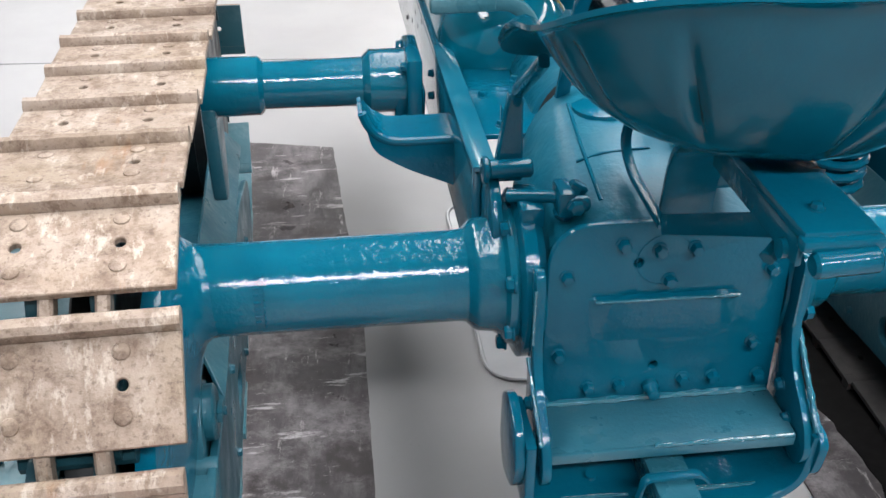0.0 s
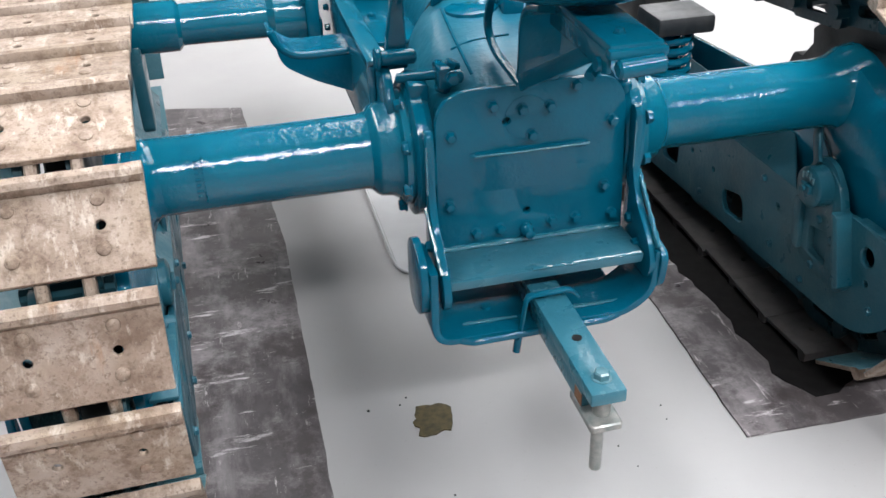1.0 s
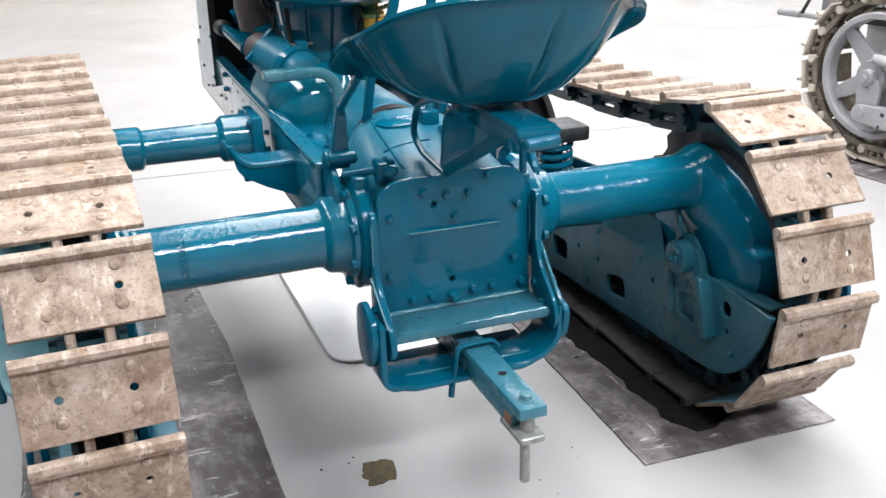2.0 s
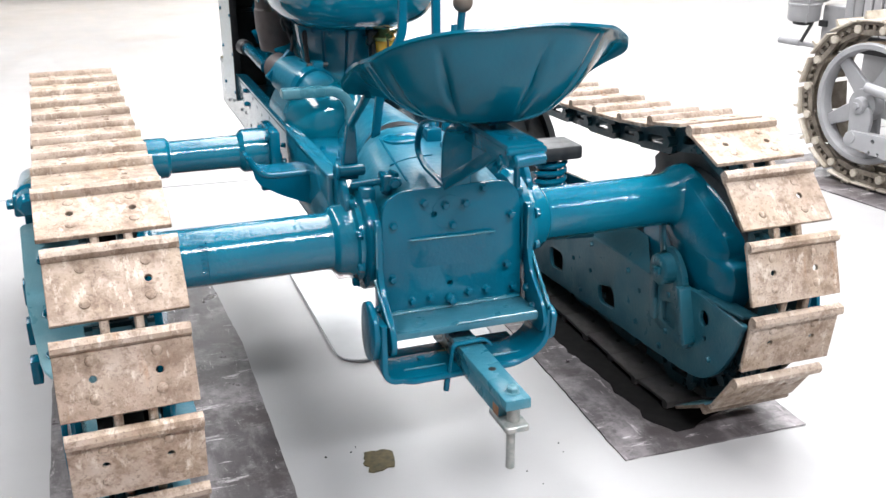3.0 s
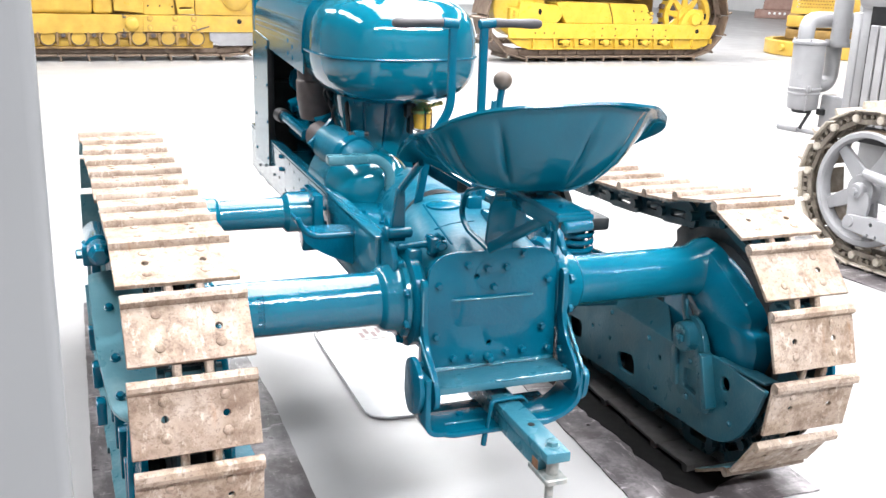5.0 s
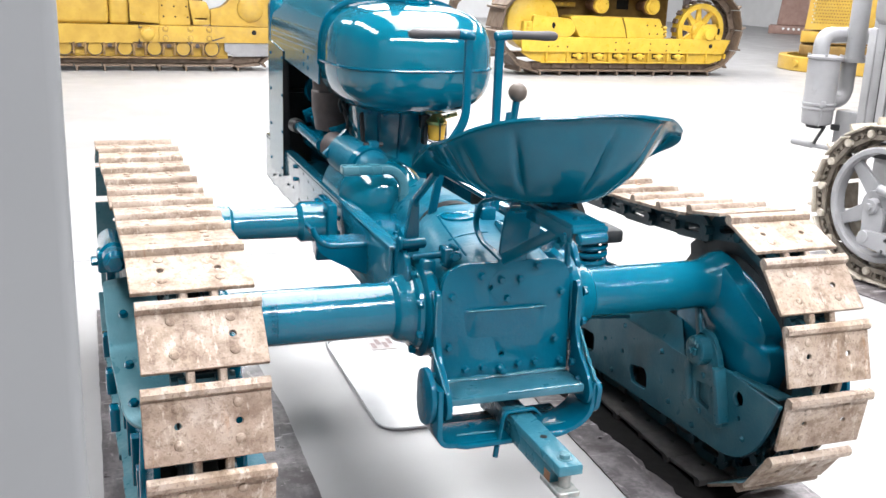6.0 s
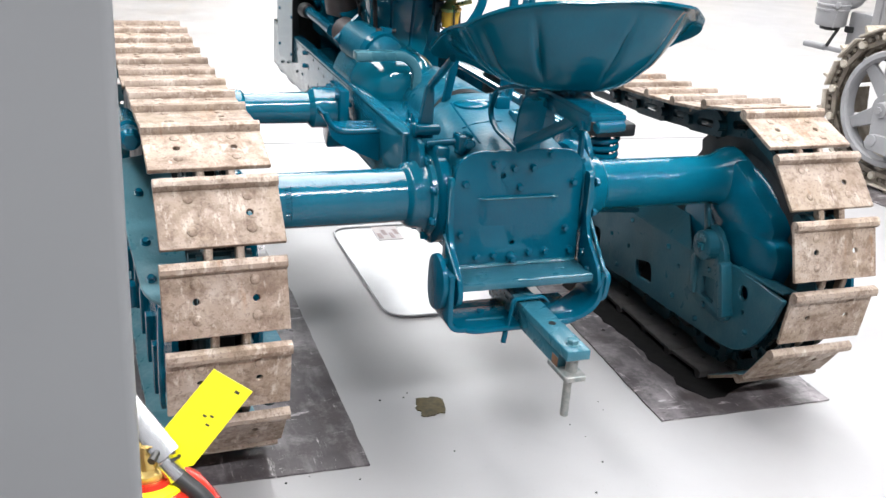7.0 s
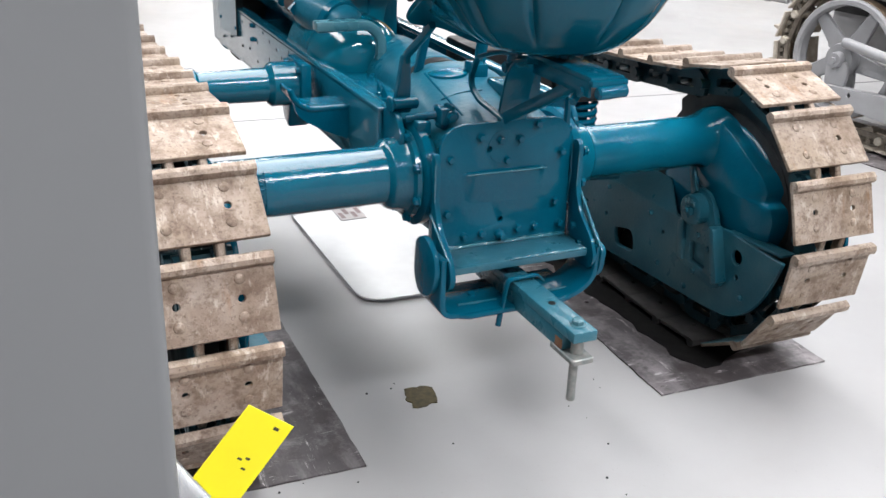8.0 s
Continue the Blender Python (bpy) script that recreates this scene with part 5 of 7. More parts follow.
# ---- levers ----
for s in (-1, 1):
    pts = [(s * 0.036, 0.20, 1.055), (s * 0.036, 0.20, 0.87), (s * 0.075, 0.22, 0.80), (s * 0.075, 0.30, 0.62)] if s < 0 else [(0.036, 0.20, 1.055), (0.036, 0.20, 0.78), (0.05, 0.26, 0.62)]
    le = part("steering_lever", sweep(smooth_path(pts, 0.03), rrect(-0.009, 0.009, -0.007, 0.007, 0.003, 2), (0, 1, 0)), TEAL, tractor, "teal steering lever with a dark rubber grip")
    part("lever_elbow", rod((s * 0.024, 0.20, 1.052), (s * 0.062, 0.20, 1.056), 0.011, 14, 0.002), TEAL, le)
    part("grip", revolve([(0, 0.0075), (0.004, 0.0105), (0.03, 0.0092), (0.06, 0.0098), (0.09, 0.0112), (0.108, 0.010), (0.114, 0.006), (0.115, 0)], (s * 0.058, 0.20, 1.056), (s * 0.5, 0.20, 1.05), 16), GRIP, le, "dark rubber hand grip")
gl = part("gear_lever", pipe([(0.156, 0.36, 0.90), (0.15, 0.37, 0.80), (0.12, 0.38, 0.62)], 0.009, 0.03, 12), TEAL, tractor, "teal gear lever with a brown ball knob")
part("knob", revolve([(0, 0.0)] + [(0.023 - 0.023 * math.cos(math.pi * k / 12), 0.023 * math.sin(math.pi * k / 12)) for k in range(1, 12)] + [(0.046, 0)], (0.157, 0.36, 0.889), (0.157, 0.36, 2), 24), KNOB, gl, "round brown knob")
part("second_lever", flat_bar([(0.135, 0.355, 0.865), (0.12, 0.37, 0.62)], 0.014, 0.008, (0, 1, 0)), TEAL, tractor)

# ---- seat and its springs ----
SEAT_AT = Matrix.Translation((0.009, -0.100, 0.774)) @ Matrix.Rotation(radians(-20), 4, "Z")
FLUTES = (34, 67, 104, 138, 154)     # bearings of the pressed flutes; 90 is the rear
WALL_SHAPE = ((0.0, 0.0), (0.40, 0.0), (0.47, 0.012), (0.59, 0.11), (0.73, 0.30), (0.825, 0.50), (0.906, 0.74), (0.966, 0.93), (1.0, 1.0))


def wall_height(f):
    for (a, p), (b, q) in zip(WALL_SHAPE, WALL_SHAPE[1:]):
        if f <= b:
            return p + (q - p) * (f - a) / (b - a)
    return 1.0


def seat_point(f, a):
    """Pan seat: f from 0 at the middle of the bowl to 1 at the rim, a the bearing."""
    c, s_ = math.cos(a), math.sin(a)
    deg = math.degrees(a) % 360

    def near(k, w):
        return math.exp(-(((deg - k + 180) % 360 - 180) / w) ** 2)
    p = 0.95 - 0.22 * f
    lobe = near(196, 19) + 0.75 * near(354, 15)
    back = math.copysign(abs(s_) ** p, s_)
    x = (0.212 if c < 0 else 0.233) * f * math.copysign(abs(c) ** p, c)
    y = -f * back * (0.200 if s_ > 0 else 0.150)
    # the rim climbs to the rear and droops at the two lobes
    rim = 0.112 + (0.072 * abs(s_) ** 0.8 if s_ > 0 else -0.135 * abs(s_))
    rim += 0.030 * c if c > 0 else 0.010 * c
    rim -= 0.024 * near(148, 26)
    z = rim * wall_height(f)
    dent = sum(near(k, 2.3) for k in FLUTES)
    d = 1 - 0.085 * dent * max(0.0, math.sin(math.pi * min(1, max(0, (f - 0.56) / 0.40)))) ** 1.5
    g = max(0.0, (f - 0.78) / 0.22)
    x, y = x * d * (1 + 0.16 * lobe * g ** 1.5), y * d
    z += 0.0025 * math.sin(5 * a + 1) * g
    if f > 0.94:
        e = (f - 0.94) / 0.06
        x, y = x * (1 + e * (0.025 + 0.03 * lobe)), y * (1 + e * (0.025 + 0.03 * lobe))
        z -= e * e * (0.009 + (0.026 if c < 0 else 0.014) * lobe)
    return SEAT_AT @ Vector((x, y, z))


sb = bmesh.new()
NA = 240
fs = [0.0, 0.2, 0.35, 0.45, 0.5, 0.54, 0.58, 0.63, 0.68, 0.74, 0.80, 0.86, 0.91, 0.94, 0.96, 0.98, 1.0]
ringsS = [[sb.verts.new(seat_point(0, 0))]]
for f in fs[1:]:
    ringsS.append([sb.verts.new(seat_point(f, 2 * math.pi * k / NA)) for k in range(NA)])
for k in range(NA):
    sb.faces.new((ringsS[0][0], ringsS[1][k], ringsS[1][(k + 1) % NA]))
for r0, r1 in zip(ringsS[1:], ringsS[2:]):
    for k in range(NA):
        sb.faces.new((r0[k], r1[k], r1[(k + 1) % NA], r0[(k + 1) % NA]))
bmesh.ops.recalc_face_normals(sb, faces=sb.faces)
sb.normal_update()
bmesh.ops.solidify(sb, geom=sb.faces[:], thickness=0.005)
seat = part("seat", sb, TEAL_SEAT, tractor, "wide teal pressed-steel pan seat with flutes", smooth=70)
# below the seat: an upright stem, a looped spring bar that runs fore and aft, a slanting tie
part("seat_stem", sweep(smooth_path([(0.005, 0.003, 0.604), (0.003, -0.004, 0.64), (-0.008, -0.040, 0.702), (-0.013, -0.066, 0.732), (-0.010, -0.12, 0.745)], 0.016), rrect(-0.031, 0.031, -0.004, 0.004, 0.002, 2), (0, 1, 0.1)), TEAL, tractor, "flat teal seat stem")
loop = [(-0.028, -0.070, 0.752), (-0.038, 0.000, 0.740), (-0.043, 0.072, 0.716), (-0.045, 0.096, 0.662), (-0.042, 0.062, 0.634), (-0.034, -0.038, 0.618)]
spring = part("seat_spring", sweep(smooth_path(loop, 0.022, 6), rrect(-0.004, 0.004, -0.006, 0.006, 0.002, 2), (1, 0, 0)), TEAL, tractor, "looped teal spring bar under the seat")
part("spring_tie", sweep([(-0.034, -0.040, 0.622), (-0.021, -0.144, 0.680), (-0.008, -0.255, 0.741)], rrect(-0.0115, 0.0115, -0.004, 0.004, 0.002, 2), (1, 0, 0)), TEAL, spring, "slanting flat teal tie")
brk = part("seat_bracket", box(-0.017, 0.049, -0.298, -0.08, 0.746, 0.758, 0.003), TEAL, tractor, "teal channel bracket at the rear of the seat spring")
part("bracket_flange", box(0.043, 0.049, -0.292, -0.1, 0.722, 0.748, 0.002), TEAL, brk)
part("bracket_side", box(-0.017, -0.011, -0.292, -0.1, 0.722, 0.748, 0.002), TEAL, brk)
part("bracket_lip", box(-0.020, 0.052, -0.306, -0.290, 0.742, 0.754, 0.004), TEAL, brk)
part("bracket_roller", rod((-0.011, -0.308, 0.733), (0.046, -0.308, 0.736), 0.0115, 18, 0.003), TEAL, brk)
bolts(brk, [(0.010, -0.26, 0.758), (0.018, -0.15, 0.758)], (0, 0, 1), 0.006, 0.004)
part("bracket_eye", revolve([(0, 0.009), (0.010, 0.009)], (-0.022, -0.27, 0.728), (-0.012, -0.27, 0.728), 14), TEAL, brk)
part("eye_nut", rod((-0.02, -0.25, 0.705), (0.0, -0.235, 0.715), 0.008, 6, 0.001), TEAL, brk)
lnk = part("drop_link", pipe([(0.118, -0.005, 0.650), (0.140, 0.02, 0.640), (0.150, 0.032, 0.615), (0.152, 0.034, 0.572)], 0.0075, 0.02, 10), TEAL, tractor, "teal drop link with an eye")
part("link_eye", revolve([(0, 0.010), (0.004, 0.014), (0.014, 0.014), (0.018, 0.010)], (0.105, -0.01, 0.657), (0.125, -0.004, 0.657), 14), TEAL, lnk)
part("link_ball", rod((0.154, 0.034, 0.575), (0.156, 0.034, 0.556), 0.011, 12, 0.003), TEAL, lnk)
piv = part("seat_pivot", box(0.018, 0.075, 0.015, 0.07, 0.63, 0.725, 0.008), TEAL, tractor)
part("pivot_pin", rod((0.0, 0.04, 0.70), (0.09, 0.04, 0.70), 0.012, 12, 0.002), TEAL, piv)
part("bolt", hexbolt((0.05, 0.015, 0.68), (0, -1, 0), 0.009, 0.007), TEAL, piv)
# coil spring post on the far side
cs = part("coil_spring", sweep([(0.37 + 0.034 * math.cos(0.5 * k), 0.32 + 0.034 * math.sin(0.5 * k), 0.455 + 0.0016 * k) for k in range(52)], circle(0, 0, 0.0075, 8)), TEAL, tractor, "teal coil spring")
part("spring_stud", rod((0.37, 0.32, 0.40), (0.37, 0.32, 0.56), 0.018, 14), TEAL, cs)
part("spring_cap", box(0.32, 0.43, 0.27, 0.37, 0.545, 0.58, 0.008), DARK, cs, "dark cap over the spring")
part("spring_bracket", sheet(rounded([(0.21, 0.36), (0.48, 0.34), (0.42, 0.43), (0.21, 0.46)], 0.02, 3), (), 0.10, rear_plate(0.32), 0.006, 2), TEAL_SIDE, cs)

# black box beyond the case on the right
part("battery_box", box(0.20, 0.36, 0.55, 0.75, 0.45, 0.62, 0.01), BLACK, tractor, "black box beside the drive tunnel")


# ---- things on the floor round the tractor ----
def flat_piece(name, outline, z0, thick, mat, label, category, jag=0.0, seed=0):
    rnd = random.Random(seed)
    pts = []
    n = len(outline)
    for i, p in enumerate(outline):
        a, b = Vector(p), Vector(outline[(i + 1) % n])
        m = max(1, int((b - a).length / 0.03)) if jag else 1
        for k in range(m):
            q = a.lerp(b, k / m)
            pts.append((q.x + rnd.uniform(-jag, jag), q.y + rnd.uniform(-jag, jag)))
    bm = sheet(pts, (), thick, Matrix.Translation((0, 0, z0 + thick / 2)), 0)
    return tagged(part(name, bm, mat, smooth=0), label, category)


flat_piece("rubber_sheet", [(-0.362, -0.18), (-0.352, 0.68), (-0.395, 1.53), (-0.828, 1.64), (-0.832, -0.165)], 0.0005, 0.004, MAT, "dark scuffed rubber sheet under a track", "rubber sheet", 0.0014, 3)
flat_piece("rubber_sheet", [(0.327, -0.174), (0.786, -0.186), (0.84, 1.5), (0.40, 1.52), (0.346, 0.289)], 0.0005, 0.004, MAT, "dark scuffed rubber sheet under a track", "rubber sheet", 0.0014, 5)

# oil and the right track's shadow drawn as one flat black piece
flat_piece("oil_stain", [(0.462, -0.06), (0.50, -0.115), (0.56, -0.10), (0.70, -0.04), (0.70, 0.9), (0.45, 0.9), (0.445, 0.45), (0.452, 0.20)], 0.0046, 0.0006, OIL_SHADE_BLACK, "black oil and painted track shadow on the rubber sheet", "oil stain", 0.009, 9)

tray = thing("drip_tray", "white metal drip tray with rounded corners", "drip tray", (0, 0, 0))
part("base", sheet(rounded([(-0.128, 0.472), (0.30, 0.46), (0.30, 1.15), (-0.128, 1.16)], 0.07, 8), (), 0.004, Matrix.Translation((0, 0, 0.003)), 0), PAN, tray)
rim_line = [(x, y, 0.007) for x, y in rounded([(-0.130, 0.470), (0.302, 0.458), (0.302, 1.152), (-0.130, 1.162)], 0.07, 8)]
part("rim", sweep(rim_line + rim_line[:1], circle(0, 0, 0.004, 6)), PAN, tray)
sticker = part("sticker", sheet([(0.0, 1.03), (0.085, 1.03), (0.09, 1.15), (0.005, 1.155)], (), 0.001, Matrix.Translation((0, 0, 0.0062)), 0), DECAL, tray, "faded printed sticker")
stb = bmesh.new()
for k in range(4):
    join(stb, box(0.008 + 0.02 * k, 0.022 + 0.02 * k, 1.045 + 0.03 * (k % 2), 1.09 + 0.03 * (k % 2), 0.0066, 0.0072, 0))
part("sticker_bars", stb, DECAL_RED, sticker)

stain = []
rs = random.Random(11)
for k in range(26):
    a = 2 * math.pi * k / 26
    r = 0.034 * (0.85 + 0.3 * rs.random()) * (1 / max(abs(math.cos(a)), abs(math.sin(a)))) ** 0.6
    stain.append((-0.166 + r * math.cos(a), 0.014 + r * 1.15 * math.sin(a)))
tagged(part("oil_patch", sheet(stain, (), 0.003, Matrix.Translation((0, 0, 0.0015)), 0.0005), OIL), "crusty brown patch of dried oil on the floor", "oil patch")
crumbs = bmesh.new()
for k in range(26):
    x, y = rs.uniform(-0.6, 0.25), rs.uniform(-0.7, 0.1)
    r = rs.uniform(0.0012, 0.0032)
    join(crumbs, revolve([(0, r), (r * 0.7, r * 0.8), (r, 0)], (x, y, 0), (x, y, 1), 6, close=False))
tagged(part("grit", crumbs, DARK), "small dark crumbs of grit on the floor", "grit", kind="stuff")

# ---- grey upright panel and fire extinguisher ----
board = thing("upright_panel", "tall grey painted steel panel beside the walkway", "panel", (-0.83, -1.06, 0))
part("face_sheet", box(-0.75, 0, -0.016, 0.016, 0.0, 2.4, 0.010, 4), PANEL, board)
part("edge_fold", box(-0.03, -0.004, 0.0162, 0.03, 0.0, 2.4, 0.003, 2), PANEL, board)

EX, EY = -0.822, -0.952
ext = thing("fire_extinguisher", "red fire extinguisher with a black hose and a yellow tag", "fire extinguisher", (EX, EY, 0))
part("cylinder", revolve([(0, 0.07), (0.006, 0.081), (0.47, 0.081), (0.50, 0.0795), (0.525, 0.073), (0.547, 0.060), (0.562, 0.042), (0.569, 0.028), (0.575, 0.026)], (0, 0, 0.003), (0, 0, 1), 48), RED, ext)
part("base_ring", revolve([(0, 0.074), (0.012, 0.0795), (0.02, 0.0795), (0.022, 0.07)], (0, 0, 0), (0, 0, 1), 40), BLACK_RUBBER, ext)
part("neck_ring", revolve([(0, 0.036), (0.003, 0.0385), (0.007, 0.038), (0.009, 0.03)], (0, 0, 0.564), (0, 0, 1), 28), TAG, ext, "yellow plastic neck ring")
part("valve", join(revolve([(0, 0.022), (0.02, 0.022), (0.024, 0.016), (0.05, 0.016), (0.055, 0.01)], (0, 0, 0.565), (0, 0, 1), 20), rod((0, 0, 0.598), (0.018, -0.010, 0.594), 0.010, 12)), BRASS, ext, "brass valve")
part("squeeze_lever", flat_bar([(-0.050, 0.034, 0.700), (-0.036, 0.025, 0.678), (0.020, -0.012, 0.602)], 0.027, 0.014, (0, -0.76, 0.65), 0.01), CHROME, ext, "silver squeeze lever")
part("carry_handle", flat_bar([(-0.05, 0.03, 0.655), (-0.02, 0.015, 0.630), (0.010, -0.006, 0.597)], 0.022, 0.010, (0, -0.76, 0.65), 0.01), CHROME, ext, "silver carrying handle")
part("lever_pin", rod((0.004, -0.026, 0.606), (0.022, 0.008, 0.612), 0.004, 8), BLACK_RUBBER, ext)
part("hose_ferrule", rod((0.014, -0.010, 0.598), (0.029, -0.017, 0.578), 0.0098, 18, 0.002), CHROME, ext, "silver hose ferrule")
part("hose", pipe([(0.027, -0.016, 0.580), (0.056, -0.028, 0.553), (0.076, -0.038, 0.508), (0.084, -0.048, 0.44), (0.086, -0.054, 0.30), (0.085, -0.052, 0.16)], 0.0088, 0.05, 14), BLACK_RUBBER, ext, "black rubber hose")

# yellow inspection tag tied to the handle, standing out to the side
tag_m = Matrix.Translation((0.022, -0.004, 0.592)) @ Matrix.Rotation(radians(-6), 4, "Z") @ rear_plate(0.0) @ Matrix.Rotation(radians(-37), 4, "Z")
tg = part("tag", sheet([(-0.024, 0.004), (0.012, -0.006), (0.0235, 0.006), (0.0225, 0.104), (-0.0225, 0.104)], [circle(-0.002, 0.008, 0.003, 8)], 0.0008, tag_m, 0), TAG, ext, "yellow card tag")
for x, y, w, h in ((0.008, 0.094, 0.005, 0.003), (0.004, 0.060, 0.004, 0.002), (-0.002, 0.057, 0.004, 0.002), (0.006, 0.050, 0.004, 0.002)):
    part("tag_mark", sheet([(x, y), (x + w, y), (x + w, y + h), (x, y + h)], (), 0.0003, tag_m @ Matrix.Translation((0, 0, 0.0007)), 0), INK, tg)
part("tag_ring", pipe([(0.012, -0.006, 0.592), (0.022, -0.02, 0.600), (0.034, -0.008, 0.597), (0.024, 0.004, 0.590)], 0.0016, 0.008, 6), BLACK_RUBBER, ext)


# ---- other machines in the hall ----
def crawler_side(parent, s, length, height, wheel, shoe_n, mats, shoe_mat, frame_mat, thick=0.36, grouser=0.035):
    """One track of a larger crawler, drawn along x at y = 0 to thick; length between wheel centres."""
    r = height / 2
    loop = 2 * math.pi * r + 2 * length
    pitch = loop / shoe_n

    def at(d):
        d %= loop
        if d < length:
            return -length / 2 + d, 0.0, 270
        d -= length
        if d < math.pi * r:
            a = 270 + math.degrees(d / r)
            return length / 2 + r * math.cos(radians(a)), r + r * math.sin(radians(a)), a
        d -= math.pi * r
        if d < length:
            return length / 2 - d, 2 * r, 90
        d -= length
        a = 90 + math.degrees(d / r)
        return -length / 2 + r * math.cos(radians(a)), r + r * math.sin(radians(a)), a
    lift = grouser
    chain = bmesh.new()
    for k in range(shoe_n):
        x, z, a = at((k + 0.5) * pitch)
        turn = Matrix.Translation((x, 0, z + lift)) @ Matrix.Rotation(-radians(a - 90), 4, "Y")
        for yy in (thick * 0.34, thick * 0.62):
            join(chain, box(-pitch * 0.52, pitch * 0.52, yy, yy + 0.03, -0.10, -0.02, 0.008, 1, turn))
        join(chain, rod(turn @ Vector((pitch * 0.5, thick * 0.28, -0.055)), turn @ Vector((pitch * 0.5, thick * 0.72, -0.055)), 0.026, 8))
    ch = part("track_chain", chain, mats, parent)
    me = bpy.data.meshes.new("track_shoe")
    sb_ = bmesh.new()
    join(sb_, box(-pitch * 0.48, pitch * 0.48, 0, thick, -0.018, 0.0, 0.004, 1))
    join(sb_, box(pitch * 0.36, pitch * 0.44, 0, thick, -0.004, grouser, 0.005, 1))
    bmesh.ops.recalc_face_normals(sb_, faces=sb_.faces)
    sb_.to_mesh(me)
    sb_.free()
    me.materials.append(shoe_mat)
    for k in range(shoe_n):
        x, z, a = at((k + 0.5) * pitch)
        so = new("track_shoe", me)
        so.parent = ch
        so.matrix_local = Matrix.Translation((x, 0, z + lift)) @ Matrix.Rotation(-radians(a - 90), 4, "Y")
    far_chain = new("track_chain", ch.data)
    far_chain.parent = parent
    far_chain.location = (0, 1.75, 0)
    for sho in list(ch.children):
        so = new("track_shoe", me)
        so.parent = far_chain
        so.matrix_local = sho.matrix_local.copy()
    return r + lift


def dozer_base(label, m, length, coat, hull):
    """Tracks, hull and added shading deck of a large crawler standing side-on: x along the track, y away from the
    viewer.
    """
    d = thing("bulldozer", label, "bulldozer")
    crawler_side(d, 1, length, 1.07, 0.4, 30, BROWN_TRACK, BROWN_TRACK, coat, thick=0.50, grouser=0.05)
    h0, h1 = hull
    # dark coat carries the shade between the tracks as well as grime
    part("hull", box(h0, h1, 0.62, 1.62, 0.42, 1.25, 0.05, 3), OCHRE_DARK, d, "grimy ochre hull between the tracks, shade put into its colour")
    part("hull_ledge", box(h0 + 0.05, h0 + 0.75, 0.52, 0.63, 0.84, 0.90, 0.01), OCHRE, d)
    bolts(d, [(h0 + 0.1 + 0.09 * k, 0.52, 0.87) for k in range(7)], (0, -1, 0), 0.016, 0.012, coat)
    part("hull_port", box(0.16, 0.34, 0.612, 0.63, 0.82, 0.95, 0.004), BLACK, d)
    part("bonnet", box(-0.2, length / 2 + 0.2, 0.75, 1.5, 1.22, 1.85, 0.08, 3), coat, d)
    # unseen deck added above the track to keep light off the hull
    part("deck", box(-length / 2 - 0.5, length / 2 + 0.1, 0.02, 0.75, 1.30, 1.37, 0.02, 2), coat, d)
    d.matrix_world = m
    return d


def spoked_idler(d, x, z, r, coat):
    """Cast wheel with flat spokes and open windows between them."""
    wheel = part("idler_wheel", revolve([(0.03, r * 0.80), (0.0, r * 0.82), (0.0, r), (0.16, r), (0.16, r * 0.82), (0.13, r * 0.80), (0.03, r * 0.80)], (x, 0.17, z), (x, 1, z), 40, close=False), coat, d, "spoked yellow idler wheel")
    for k in range(9):
        a = radians(40 * k + 12)
        arm = sheet([(-0.050, 0.06), (0.050, 0.06), (0.026, r * 0.83), (-0.026, r * 0.83)], (), 0.05, Matrix.Translation((x, 0.25, z)) @ Matrix.Rotation(-a + math.pi / 2, 4, "Y") @ Matrix.Rotation(radians(90), 4, "X"), 0.006)
        part("spoke", arm, coat, wheel)
    part("idler_boss", rod((x, 0.18, z), (x, 0.34, z), 0.12, 24, 0.02), coat, wheel)
    for k in range(20):
        a = radians(18 * k)
        part("tread_tooth", box(-0.03, 0.03, 0.20, 0.30, -0.012, 0.02, 0.004, 1, Matrix.Translation((x + (r + 0.02) * math.cos(a), 0, z + (r + 0.02) * math.sin(a))) @ Matrix.Rotation(-a + math.pi / 2, 4, "Y")), BROWN_TRACK, wheel)


def dark_holes(d, places, r, y):
    for x, z in places:
        part("bolt_hole", rod((x, y - 0.002, z), (x, y + 0.01, z), r, 10), BLACK, d)


